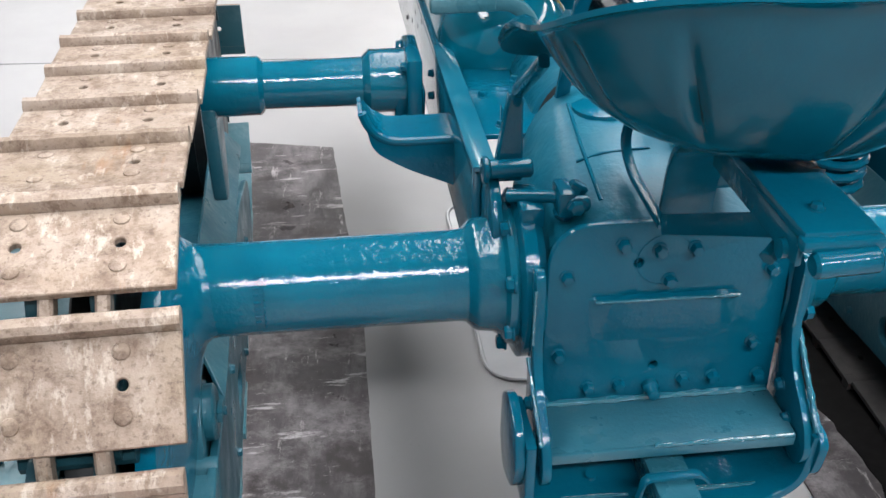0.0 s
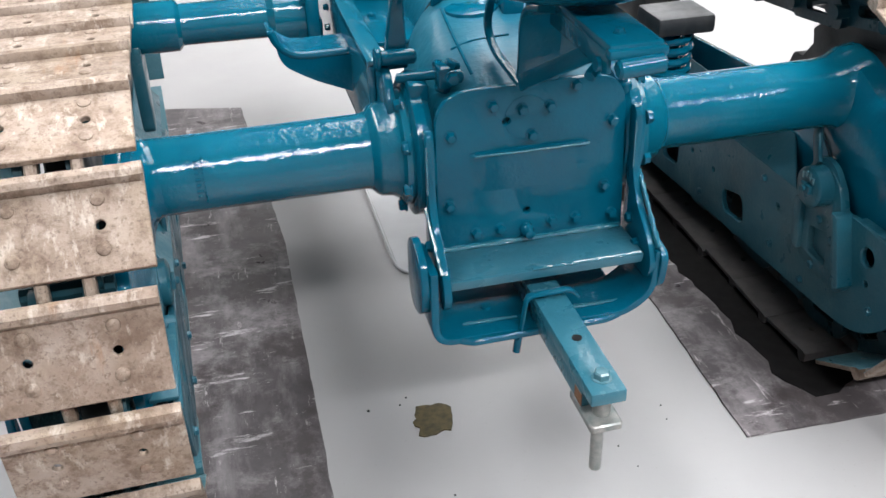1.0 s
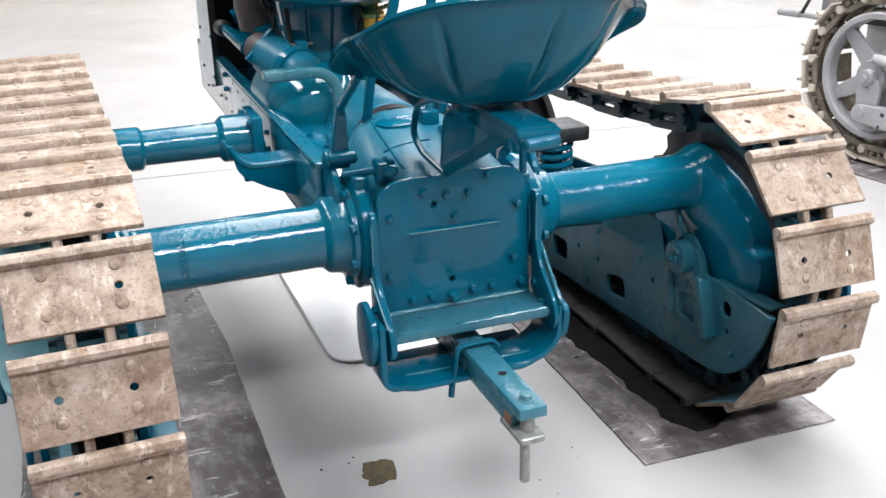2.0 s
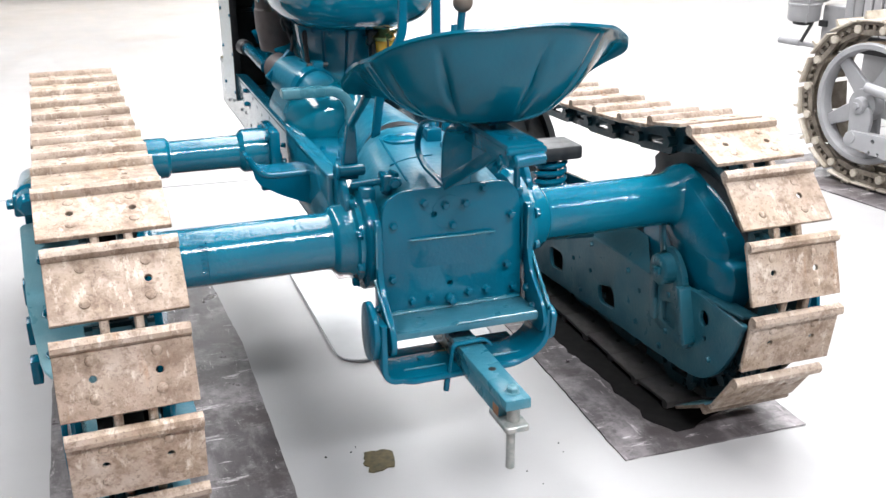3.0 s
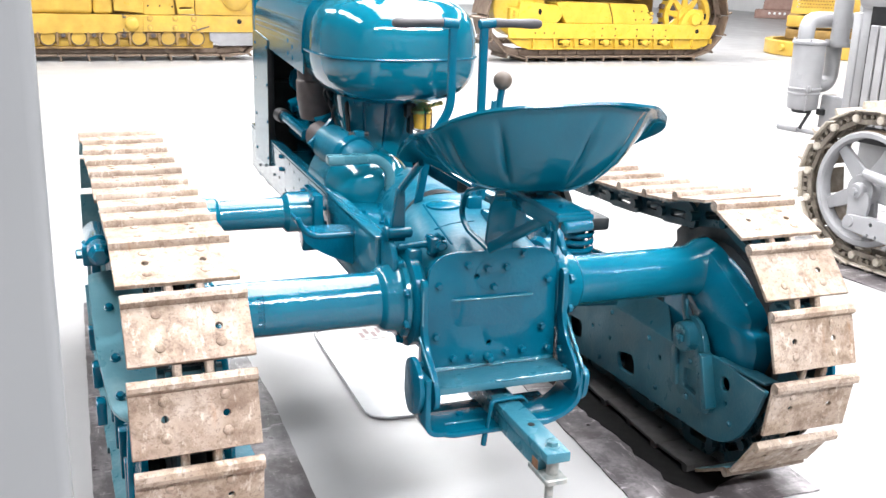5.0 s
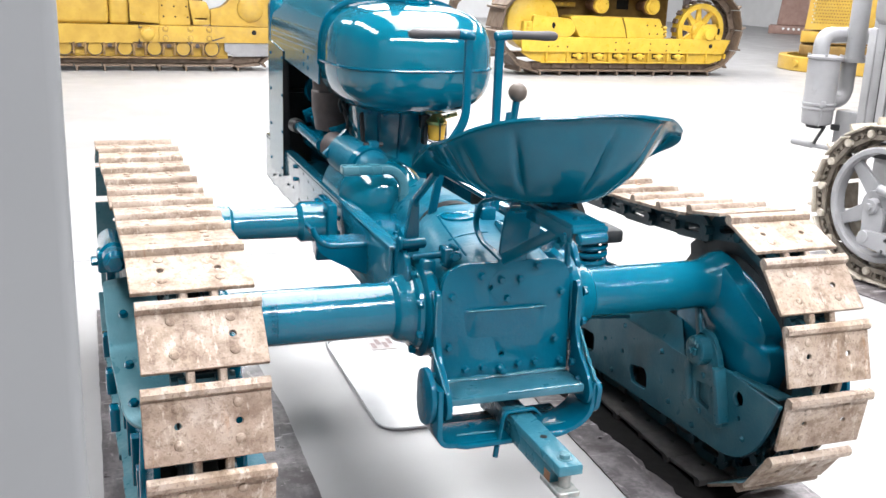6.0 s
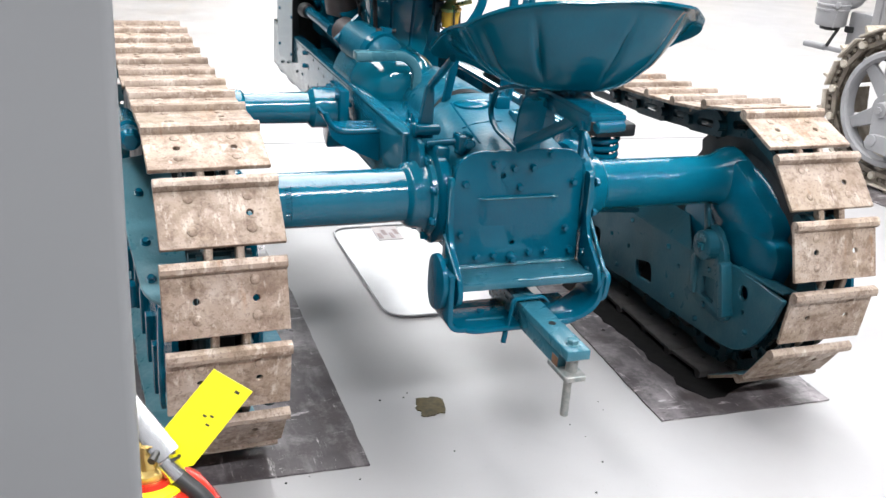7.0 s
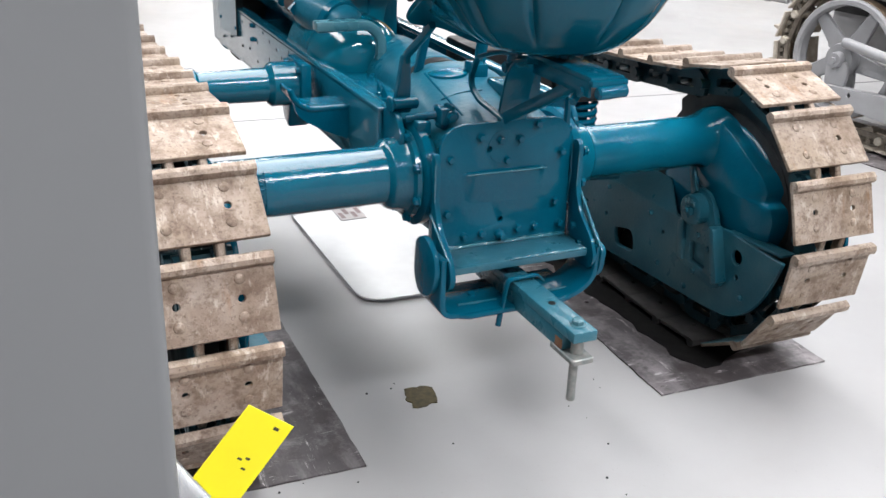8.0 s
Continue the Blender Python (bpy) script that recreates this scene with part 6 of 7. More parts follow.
def guarded_dozer(label, m):
    """Bulldozer with a clean bolted guard, six roller brackets, a long spring cover and a spoked idler."""
    d = dozer_base(label, m, 2.45, YELLOW, (-1.25, 0.98))
    beam = part("rock_guard", sheet(rounded([(-1.42, 0.285), (-1.44, 0.475), (1.665, 0.470), (1.575, 0.280)], 0.012, 2), (), 0.03, rear_plate(0.115), 0.006), YELLOW, d, "yellow guard plate with bolt holes")
    part("guard_ledge", box(-1.42, 1.63, 0.115, 0.42, 0.452, 0.470, 0.004), YELLOW, beam)
    dark_holes(beam, [(-1.056, 0.355), (-0.928, 0.355), (-0.792, 0.355), (-0.095, 0.415), (-0.095, 0.325), (0.100, 0.410), (0.100, 0.325), (0.423, 0.405), (0.423, 0.322), (0.670, 0.402), (0.670, 0.320), (0.865, 0.400), (0.865, 0.320)], 0.011, 0.099)
    dark_holes(beam, [(1.355, 0.385)], 0.030, 0.099)
    part("roller_frame", sheet(rounded([(-1.42, 0.29), (-1.30, 0.20), (-1.16, 0.155), (1.42, 0.150), (1.58, 0.20), (1.58, 0.285)], [0.01, 0.05, 0.08, 0.08, 0.05, 0.01], 4), (), 0.05, rear_plate(0.165), 0.008), YELLOW, d, "yellow roller frame")
    part("frame_foot", box(-1.14, 1.40, 0.120, 0.17, 0.146, 0.164, 0.004), YELLOW, d)
    for k in range(6):
        x = -0.62 + 0.297 * k
        b = part("roller_bracket", join(box(x - 0.075, x + 0.075, 0.085, 0.15, 0.222, 0.262, 0.012, 2), revolve([(0, 0.03), (0.008, 0.042), (0.05, 0.045)], (x, 0.075, 0.235), (x, 1, 0.235), 14)), YELLOW, d)
        for dx in (-0.055, 0.055):
            part("bracket_bolt", hexbolt((x + dx, 0.085, 0.245), (0, -1, 0), 0.017, 0.014, False), YELLOW, b)
        part("bracket_gap", box(x - 0.085, x + 0.085, 0.134, 0.146, 0.205, 0.274, 0.004), BLACK, b)
    for k in range(-2, 8):
        x = -0.47 + 0.297 * k - 0.01
        part("frame_rib", box(x - 0.008, x + 0.008, 0.095, 0.15, 0.162, 0.284, 0.003), YELLOW, d)
    # spring cover in two lengths with a dark joint, end block on the sprocket side
    part("spring_cover", sheet(rounded([(-0.60, 0.47), (0.085, 0.47), (0.055, 0.60), (-0.005, 0.735), (-0.62, 0.745), (-0.76, 0.73)], [0, 0, 0.1, 0.02, 0.05, 0.03], 4), (), 0.30, rear_plate(0.30), 0.055, 4), YELLOW, d, "rounded yellow spring cover")
    part("cover_joint", sheet(rounded([(0.070, 0.475), (0.092, 0.475), (0.062, 0.605), (0.006, 0.725), (-0.012, 0.725), (0.044, 0.60)], 0.004, 2), (), 0.29, rear_plate(0.303), 0.004), BLACK, d)
    part("spring_cover", sheet(rounded([(0.095, 0.47), (0.66, 0.47), (0.635, 0.60), (0.56, 0.725), (0.01, 0.735), (0.065, 0.61)], [0, 0, 0.08, 0.03, 0.02, 0.1], 4), (), 0.30, rear_plate(0.30), 0.055, 4), YELLOW, d, "rounded yellow spring cover")
    dark_holes(d, [(0.38, 0.64), (0.50, 0.635), (0.60, 0.62), (0.42, 0.53), (0.54, 0.53), (0.64, 0.53)], 0.011, 0.149)
    for z in (0.50, 0.55, 0.60):
        part("cover_stud", hexbolt((0.665, 0.22, z), (1, 0, 0.2), 0.024, 0.05), YELLOW, d)
    blk = part("frame_block", sheet(rounded([(-1.30, 0.475), (-0.75, 0.475), (-0.66, 0.56), (-0.74, 0.70), (-1.02, 0.72), (-1.27, 0.74)], [0.01, 0.03, 0.1, 0.05, 0.05, 0.02], 4), (), 0.14, rear_plate(0.20), 0.03, 3), YELLOW, d)
    part("block_slot", sheet(rounded([(-1.015, 0.60), (-0.985, 0.575), (-0.965, 0.62), (-0.985, 0.655), (-1.01, 0.65)], 0.008, 2), (), 0.012, rear_plate(0.128), 0), BLACK, blk)
    part("block_flange", box(-1.40, -1.28, 0.14, 0.30, 0.475, 0.66, 0.01), YELLOW, blk)
    bolts(blk, [(-1.34, 0.14, z) for z in (0.52, 0.57, 0.62)], (0, -1, 0), 0.02, 0.016, YELLOW)
    part("final_drive", revolve([(0, 0.06), (0.012, 0.13), (0.03, 0.33), (0.05, 0.358), (0.10, 0.362), (0.30, 0.36)], (-1.225, 0.20, 0.655), (-1.225, 1, 0.655), 44), YELLOW, d, "round yellow final drive cover")
    spoked_idler(d, 1.225, 0.585, 0.355, YELLOW)
    hub = part("idler_hub", sheet(rounded([(1.10, 0.47), (1.52, 0.47), (1.47, 0.60), (1.40, 0.665), (1.26, 0.68), (1.17, 0.62)], [0.01, 0.01, 0.06, 0.05, 0.06, 0.06], 4), (), 0.08, rear_plate(0.16), 0.02, 3), YELLOW, d, "yellow idler bearing block")
    part("hub_cap", revolve([(0, 0.03), (0.01, 0.075), (0.03, 0.085), (0.10, 0.09)], (1.31, 0.06, 0.545), (1.31, 1, 0.545), 22), YELLOW, hub)
    part("hub_bolt", hexbolt((1.43, 0.12, 0.50), (0, -1, 0), 0.028, 0.03), YELLOW, hub)
    part("hub_slot", box(1.455, 1.485, 0.112, 0.13, 0.54, 0.62, 0.004), BLACK, hub)
    for x in (-0.275, 0.485):
        cr = part("carrier_roller", revolve([(0, 0.02), (0.0, 0.07), (0.012, 0.074), (0.012, 0.098), (0.02, 0.105), (0.07, 0.105)], (x, 0.20, 0.878), (x, 1, 0.878), 28), YELLOW, d, "yellow carrier roller")
        part("roller_body", revolve([(0.07, 0.085), (0.07, 0.112), (0.13, 0.112), (0.13, 0.07), (0.36, 0.07)], (x, 0.20, 0.878), (x, 1, 0.878), 24), RUST, cr, "rusty roller flange")
        bolts(cr, [(x + 0.06 * math.cos(a), 0.20, 0.878 + 0.06 * math.sin(a)) for a in (0.4, 2.5, 4.6)], (0, -1, 0), 0.012, 0.01, YELLOW)
    return d


def worn_dozer(label, m):
    """Older bulldozer: chipped guard edge, pairs of guard bolts, rusty roller brackets under it."""
    d = dozer_base(label, m, 2.75, OCHRE, (-1.6, 1.0))
    rnd = random.Random(5)
    low = [(-1.75 + 0.045 * k, 0.292 + 0.010 * (k / 42) + rnd.uniform(-0.004, 0.006)) for k in range(43)]
    low += [(0.16, 0.318), (1.75, 0.318)]
    beam = part("rock_guard", sheet(low + [(1.75, 0.500), (-1.75, 0.512)], (), 0.03, rear_plate(0.115), 0.0), OCHRE, d, "yellow guard plate with a chipped lower edge and bolt pairs")
    part("guard_ledge", box(-1.7, 1.7, 0.115, 0.42, 0.484, 0.498, 0.004), OCHRE, beam)
    part("bolted_plate", sheet(rrect(0.438, 1.020, 0.322, 0.494, 0.01, 2), (), 0.016, rear_plate(0.094), 0.003), OCHRE, beam)
    for x in (0.513, 0.789, 1.001):
        for z in (0.465, 0.364):
            part("guard_bolt", revolve([(0, 0.014), (0.006, 0.026), (0.012, 0.027)], (x, 0.074, z), (x, 1, z), 14), OCHRE, beam)
            part("bolt_seat", rod((x, 0.0835, z), (x, 0.0865, z), 0.034, 16), BRACKET, beam)
    part("pivot_cap", revolve([(0, 0.03), (0.006, 0.062), (0.018, 0.074), (0.06, 0.076)], (0.319, 0.055, 0.408), (0.319, 1, 0.408), 24), OCHRE, beam, "round yellow pivot cap")
    for z in (0.491, 0.325):
        part("pivot_bracket", join(box(0.219, 0.232, 0.09, 0.11, z - 0.025, z + 0.025, 0.002), box(0.219, 0.257, 0.09, 0.11, z - 0.02, z - 0.005, 0.002)), BROWN_IRON, beam)
    dark_holes(beam, [(1.521, 0.440)], 0.029, 0.099)
    part("scraped_bar", sheet([(1.026, 0.345), (1.176, 0.389), (1.176, 0.376), (1.039, 0.332)], (), 0.012, rear_plate(0.098), 0.001), BROWN_IRON, beam)
    # spring cover in several lengths
    cov = part("spring_cover", sheet(rounded([(-1.7, 0.505), (-0.093, 0.505), (-0.093, 0.815), (-1.5, 0.827), (-1.7, 0.62)], [0, 0, 0, 0.08, 0.1], 4), (), 0.30, rear_plate(0.30), 0.05, 4), OCHRE, d, "rounded yellow spring cover")
    part("spring_cover", sheet([(-0.087, 0.505), (0.125, 0.505), (0.125, 0.796), (-0.087, 0.808)], (), 0.30, rear_plate(0.302), 0.04, 4), OCHRE, d)
    part("lapped_plate", sheet(rounded([(0.132, 0.548), (0.451, 0.522), (0.451, 0.815), (0.125, 0.840)], 0.01, 2), (), 0.05, rear_plate(0.135), 0.008), OCHRE, d)
    part("cover_panel", sheet([(0.451, 0.505), (0.801, 0.505), (0.776, 0.796), (0.451, 0.808)], (), 0.06, rear_plate(0.165), 0.006), OCHRE, d)
    dark_holes(d, [(0.488, 0.726), (0.501, 0.605), (0.620, 0.719), (0.632, 0.605), (0.757, 0.719), (0.770, 0.599)], 0.011, 0.135)
    part("end_cover", sheet(rounded([(0.832, 0.516), (1.014, 0.516), (1.014, 0.694), (0.976, 0.783), (0.782, 0.796), (0.801, 0.662)], [0.01, 0.02, 0.03, 0.03, 0.01, 0.1], 4), [rrect(0.845, 0.989, 0.576, 0.595, 0.005, 2)], 0.10, rear_plate(0.15), 0.012, 2), OCHRE, d)
    part("slot_dark", box(0.832, 1.001, 0.155, 0.16, 0.567, 0.605, 0), RUST, d)
    part("drive_case", sheet(rounded([(1.026, 0.510), (1.790, 0.497), (1.790, 1.043), (1.352, 0.916), (1.176, 0.726), (1.026, 0.688)], [0.01, 0.02, 0.1, 0.15, 0.08, 0.03], 5), (), 0.20, rear_plate(0.24), 0.05, 4), OCHRE, d, "rounded yellow drive case")
    part("drive_boss", revolve([(0, 0.05), (0.012, 0.11), (0.04, 0.15), (0.10, 0.165)], (1.489, 0.08, 0.713), (1.489, 1, 0.713), 30), OCHRE, d)
    # roller brackets: two rusty legs with a roller between
    for k in range(7):
        x = -1.063 + 0.322 * k
        br = part("roller_bracket", join(join(box(x - 0.075, x - 0.050, 0.095, 0.16, 0.17, 0.31, 0.004), box(x + 0.050, x + 0.075, 0.095, 0.16, 0.17, 0.31, 0.004)), box(x - 0.05, x + 0.05, 0.12, 0.16, 0.25, 0.31, 0.004)), BRACKET, d, "rust-smeared yellow roller bracket")
        part("bracket_nut", hexbolt((x, 0.12, 0.275), (0, -1, 0), 0.022, 0.02), BROWN_IRON, br)
        xr = x + 0.163
        part("track_roller", revolve([(0, 0.04), (0.004, 0.085), (0.02, 0.095), (0.06, 0.095)], (xr, 0.125, 0.245), (xr, 1, 0.245), 20), OCHRE, d)
        part("roller_ring", revolve([(0.008, 0.078), (0.0, 0.079), (0.0, 0.087), (0.008, 0.088)], (xr, 0.118, 0.245), (xr, 1, 0.245), 20, close=False), BROWN_IRON, d)
    part("roller_frame", box(-1.75, 1.22, 0.165, 0.21, 0.13, 0.31, 0.006), OCHRE, d, "yellow roller frame")
    part("frame_foot", box(-1.75, 1.10, 0.105, 0.17, 0.128, 0.150, 0.004), BRACKET, d)
    part("end_guard", sheet(rounded([(1.176, 0.315), (1.176, 0.22), (1.302, 0.155), (1.696, 0.16), (1.790, 0.315)], 0.02, 3), (), 0.05, rear_plate(0.135), 0.008), GREY_PAINT, d, "scraped grey end guard")
    return d


# ochre darkened by grime and, on the hulls, by shade put into the colour
OCHRE_DARK = paint("grimy_darkened_ochre_paint", (0.17, 0.10, 0.03), (0.26, 0.16, 0.045), rough=0.5, coat=0.0, dust=(0.10, 0.06, 0.03), chips=(0.08, 0.05, 0.03))
BROWN_TRACK = metal("brown_worn_track_iron", (0.09, 0.062, 0.045), (0.21, 0.155, 0.115), 0.6, 0.3, 12)
BRACKET = paint("rust_smeared_yellow_paint", (0.16, 0.10, 0.05), (0.34, 0.21, 0.07), rough=0.5, coat=0.0, dust=(0.07, 0.05, 0.04), chips=(0.06, 0.04, 0.03))
worn_dozer("large worn yellow bulldozer standing side-on at the back of the hall", Matrix.Translation((-0.455, 9.92, 0)))
guarded_dozer("yellow bulldozer with bolted track guard and spoked idler", Matrix.Translation((5.775, 9.53, 0)))

# ochre machine with an open ring on the floor and a perforated guard, farther right
rg = thing("ring_frame", "ochre machine with a floor ring and perforated guard", "machine", (10.0, 10.3, 0))
rg.rotation_euler = (0, 0, radians(-40.2))
ring = part("ring", revolve([(0, 0.84), (0.0, 0.94), (0.01, 0.95), (0.20, 0.95), (0.21, 0.94), (0.21, 0.84), (0.0, 0.84)], (0, 0, 0.003), (0, 0, 1), 56, close=False), OCHRE, rg, "ochre iron ring on the floor")
part("ring_stud", revolve([(0, 0.02), (0.0, 0.045), (0.02, 0.05), (0.08, 0.05)], (-0.70, -0.70, 0.12), (-0.3, -0.3, 0.12), 14), OCHRE, ring)
part("foot_post", box(-0.42, -0.22, -0.20, 0.1, 0.003, 0.24, 0.01), OCHRE_DARK, rg)
part("base_block", box(-0.66, 0.30, -0.25, 0.4, 0.22, 0.37, 0.02), OCHRE_DARK, rg)
part("column", box(-0.64, 0.30, -0.22, 0.4, 0.39, 0.58, 0.015), OCHRE_DARK, rg)
part("column_cheek", box(-0.66, -0.36, -0.26, -0.20, 0.41, 0.57, 0.006), OCHRE, rg)
gx = []
for k in range(14):
    for q in range(18):
        gx.append(circle(-0.53 + 0.040 * k + (0.020 if q % 2 else 0), 0.70 + 0.046 * q, 0.0125, 6))
part("perforated_guard", sheet([(-0.62, 0.60), (0.06, 0.60), (0.06, 1.6), (-0.54, 1.6)], gx, 0.02, rear_plate(-0.24), 0), OCHRE, rg, "perforated ochre guard sheet")
part("guard_core", box(-0.50, 0.30, -0.20, 0.4, 0.60, 1.58, 0.02), OCHRE_DARK, rg)
side = part("side_cover", box(0.08, 0.34, -0.26, 0.3, 0.60, 1.6, 0.01), OCHRE, rg)
part("nameplate_bar", box(0.17, 0.19, -0.264, -0.258, 0.80, 1.15, 0), INK, side)

# brown machine and tan posts in the far distance
PINK_RUST = metal("faded_red_brown_iron", (0.27, 0.16, 0.13), (0.36, 0.24, 0.20), 0.7, 0.1, 6)
far = thing("brown_machine", "rust-brown machine frame far off", "machine", (17.0, 20.4, 0))
far.rotation_euler = (0, 0, radians(-42))
part("base", box(-0.48, 0.55, -0.3, 0.4, 0.0, 0.22, 0.02), PINK_RUST, far)
for k in range(4):
    part("base_hole", rod((-0.10 + 0.13 * k, -0.31, 0.14), (-0.10 + 0.13 * k, -0.29, 0.14), 0.035, 10), WALL_WHITE, far)
part("body", sheet(rounded([(-0.30, 0.22), (0.5, 0.22), (0.5, 1.6), (-0.16, 1.6)], 0.04, 3), (), 0.4, rear_plate(0.1), 0.02), PINK_RUST, far)
blade = thing("blade_end", "worn steel blade end standing on the floor", "blade", (7.78, 11.2, 0))
part("blade", sheet(rounded([(-0.09, 0.0), (0.12, 0.0), (0.16, 0.12), (0.05, 0.35), (0.0, 1.0), (-0.12, 1.0)], 0.02, 3), (), 0.06, rear_plate(0), 0.01), BROWN_IRON, blade)


# ---- grey crawler tractor beside the teal one ----
gt = thing("grey_crawler_tractor", "grey-painted crawler tractor with spoked idler and finned radiator", "tractor")
GM = Matrix.Translation((2.21, 1.25, 0)) @ Matrix.Rotation(radians(-90 + 8), 4, "Z")   # x runs along its track, rearwards to the viewer


def gpart(name, bm, mat, parent=None, label=""):
    bm.transform(GM)
    return part(name, bm, mat, parent or gt, label)


PALE = metal("pale_dusty_track_iron", (0.30, 0.25, 0.19), (0.55, 0.50, 0.43), 0.7, 0.15, 22)
CHAIN_IRON = metal("dusty_chain_iron", (0.085, 0.068, 0.052), (0.25, 0.215, 0.175), 0.65, 0.15, 26)
RIM_RUST = metal("brown_worn_rim_iron", (0.14, 0.095, 0.06), (0.27, 0.20, 0.14), 0.55, 0.3, 30)
GR, GLEN, GN = 0.296, 1.25, 36
gloop = 2 * math.pi * GR + 2 * GLEN


def gat(d):
    d %= gloop
    if d < GLEN:
        return d, 0.0, 270
    d -= GLEN
    if d < math.pi * GR:
        a = 270 + math.degrees(d / GR)
        return GLEN + GR * math.cos(radians(a)), GR + GR * math.sin(radians(a)), a
    d -= math.pi * GR
    if d < GLEN:
        return GLEN - d, 2 * GR, 90
    d -= GLEN
    a = 90 + math.degrees(d / GR)
    return GR * math.cos(radians(a)), GR + GR * math.sin(radians(a)), a


gp = gloop / GN
gchain = bmesh.new()
pin_first = part("track_pin", rod((gp * 0.5, -0.022, -0.014), (gp * 0.5, 0.12, -0.014), 0.017, 10, 0.003), PALE)
pin_mesh = pin_first.data
bpy.data.objects.remove(pin_first)
shoe_b = bmesh.new()
join(shoe_b, box(-gp * 0.47, gp * 0.47, -0.03, 0.26, 0.018, 0.027, 0.002, 1))
join(shoe_b, sheet([(-0.03, 0.026), (-0.012, 0.026), (-0.018, 0.058), (-0.026, 0.058)], (), 0.27, Matrix.Translation((0.0, 0.115, 0)) @ Matrix.Rotation(radians(90), 4, "X"), 0.001))
bmesh.ops.recalc_face_normals(shoe_b, faces=shoe_b.faces)
shoe_b.normal_update()
gme = bpy.data.meshes.new("track_shoe")
shoe_b.to_mesh(gme)
shoe_b.free()
gme.materials.append(PALE)
gmats = []
GZ = 0.043
FORE = -0.015     # the loop bulges a little ahead of the idler
for k in range(GN):
    x, z, a = gat((k + 0.5) * gp)
    turn = Matrix.Translation((x + FORE, 0, z + GZ)) @ Matrix.Rotation(-radians(a - 90), 4, "Y")
    gmats.append(turn)
    for yy in (0.0, 0.10):
        join(gchain, sheet(rounded([(-gp * 0.56, -0.034), (gp * 0.56, -0.034), (gp * 0.56, 0.008), (gp * 0.3, 0.018), (-gp * 0.3, 0.018), (-gp * 0.56, 0.008)], 0.012, 2),
                           [rrect(-gp * 0.28, gp * 0.28, -0.014, 0.006, 0.005, 2)], 0.014, turn @ Matrix.Translation((0, yy + (0.008 if k % 2 else -0.004), 0)) @ Matrix.Rotation(radians(90), 4, "X"), 0))
    for dx in (-0.018, 0.018):
        join(gchain, rod(turn @ Vector((dx, -0.014, -0.004)), turn @ Vector((dx, 0.01, -0.004)), 0.009, 8))
gch = gpart("track_chain", gchain, CHAIN_IRON, None, "brown dusty track chain with pale pin ends")
for turn in gmats:
    for kind, data in (("track_shoe", gme), ("track_pin", pin_mesh)):
        so = new(kind, data)
        so.parent = gch
        so.matrix_local = GM @ turn
# the far track, mostly hidden behind the body
FAR = GM @ Matrix.Translation((0, 1.22, 0))
gch_far = new("track_chain", gch.data)
gch_far.parent = gt
gch_far.matrix_local = FAR @ GM.inverted()
for turn in gmats:
    for kind, data in (("track_shoe", gme), ("track_pin", pin_mesh)):
        so = new(kind, data)
        so.parent = gch_far
        so.matrix_local = GM @ turn
# spoked idler
IR, IZ = 0.238, GR + GZ
gidl = gpart("idler_wheel", revolve([(0.012, 0.209), (0.0, 0.214), (0.0, 0.231), (0.006, IR), (0.058, IR), (0.062, 0.216), (0.058, 0.209), (0.012, 0.209)], (0, -0.03, IZ), (0, 1, IZ), 48, close=False), GREY_PAINT, None, "spoked grey idler wheel")
for k in range(5):
    a = radians(64 + 72 * k)
    c, s_ = math.cos(a), math.sin(a)
    arm = sheet([(-0.040, 0.04), (0.040, 0.04), (0.024, 0.216), (-0.024, 0.216)], (), 0.022, Matrix.Translation((0, 0.01, IZ)) @ Matrix.Rotation(-a + math.pi / 2, 4, "Y") @ Matrix.Rotation(radians(90), 4, "X"), 0.004)
    gpart("spoke", arm, GREY_PAINT, gidl)
gpart("tread", revolve([(0.0, IR - 0.006), (0.0, IR + 0.003), (0.050, IR + 0.003), (0.052, IR - 0.01), (0.03, IR - 0.026), (0.0, IR - 0.006)], (0, -0.012, IZ), (0, 1, IZ), 48, close=False), RIM_RUST, gidl, "brown worn idler tread")
gpart("hub", join(revolve([(0, 0.016), (0.0, 0.028), (0.012, 0.032), (0.03, 0.034), (0.03, 0.062), (0.05, 0.066), (0.09, 0.066)], (0, -0.075, IZ), (0, 1, IZ), 24), rod((0, -0.088, IZ), (0, -0.07, IZ), 0.014, 6)), GREY_PAINT, gidl, "grey idler hub")
yoke = gpart("idler_yoke", sheet(rounded([(-0.045, IZ - 0.0), (0.05, IZ + 0.0), (0.062, IZ - 0.05), (0.045, IZ - 0.15), (-0.035, IZ - 0.16), (-0.04, IZ - 0.08)], 0.03, 4), (), 0.02, Matrix.Translation((0, -0.05, 0)) @ rear_plate(0), 0.005, 2), GREY_PAINT)
gpart("yoke_bolt", revolve([(0, 0.016), (0.0, 0.024), (0.02, 0.026)], (-0.005, -0.085, IZ - 0.125), (-0.005, 1, IZ - 0.125), 16), GREY_PAINT, yoke)
gpart("adjuster_rod", join(rod((0.02, -0.06, IZ + 0.075), (0.32, -0.06, IZ + 0.035), 0.021, 16, 0.004), rod((0.32, -0.06, IZ + 0.035), (0.62, -0.06, IZ + 0.0), 0.014, 12)), GREY_PAINT, None, "grey track adjuster rod")
gpart("adjuster_block", box(0.295, 0.345, -0.088, -0.03, IZ + 0.005, IZ + 0.062, 0.016, 3), GREY_PAINT)
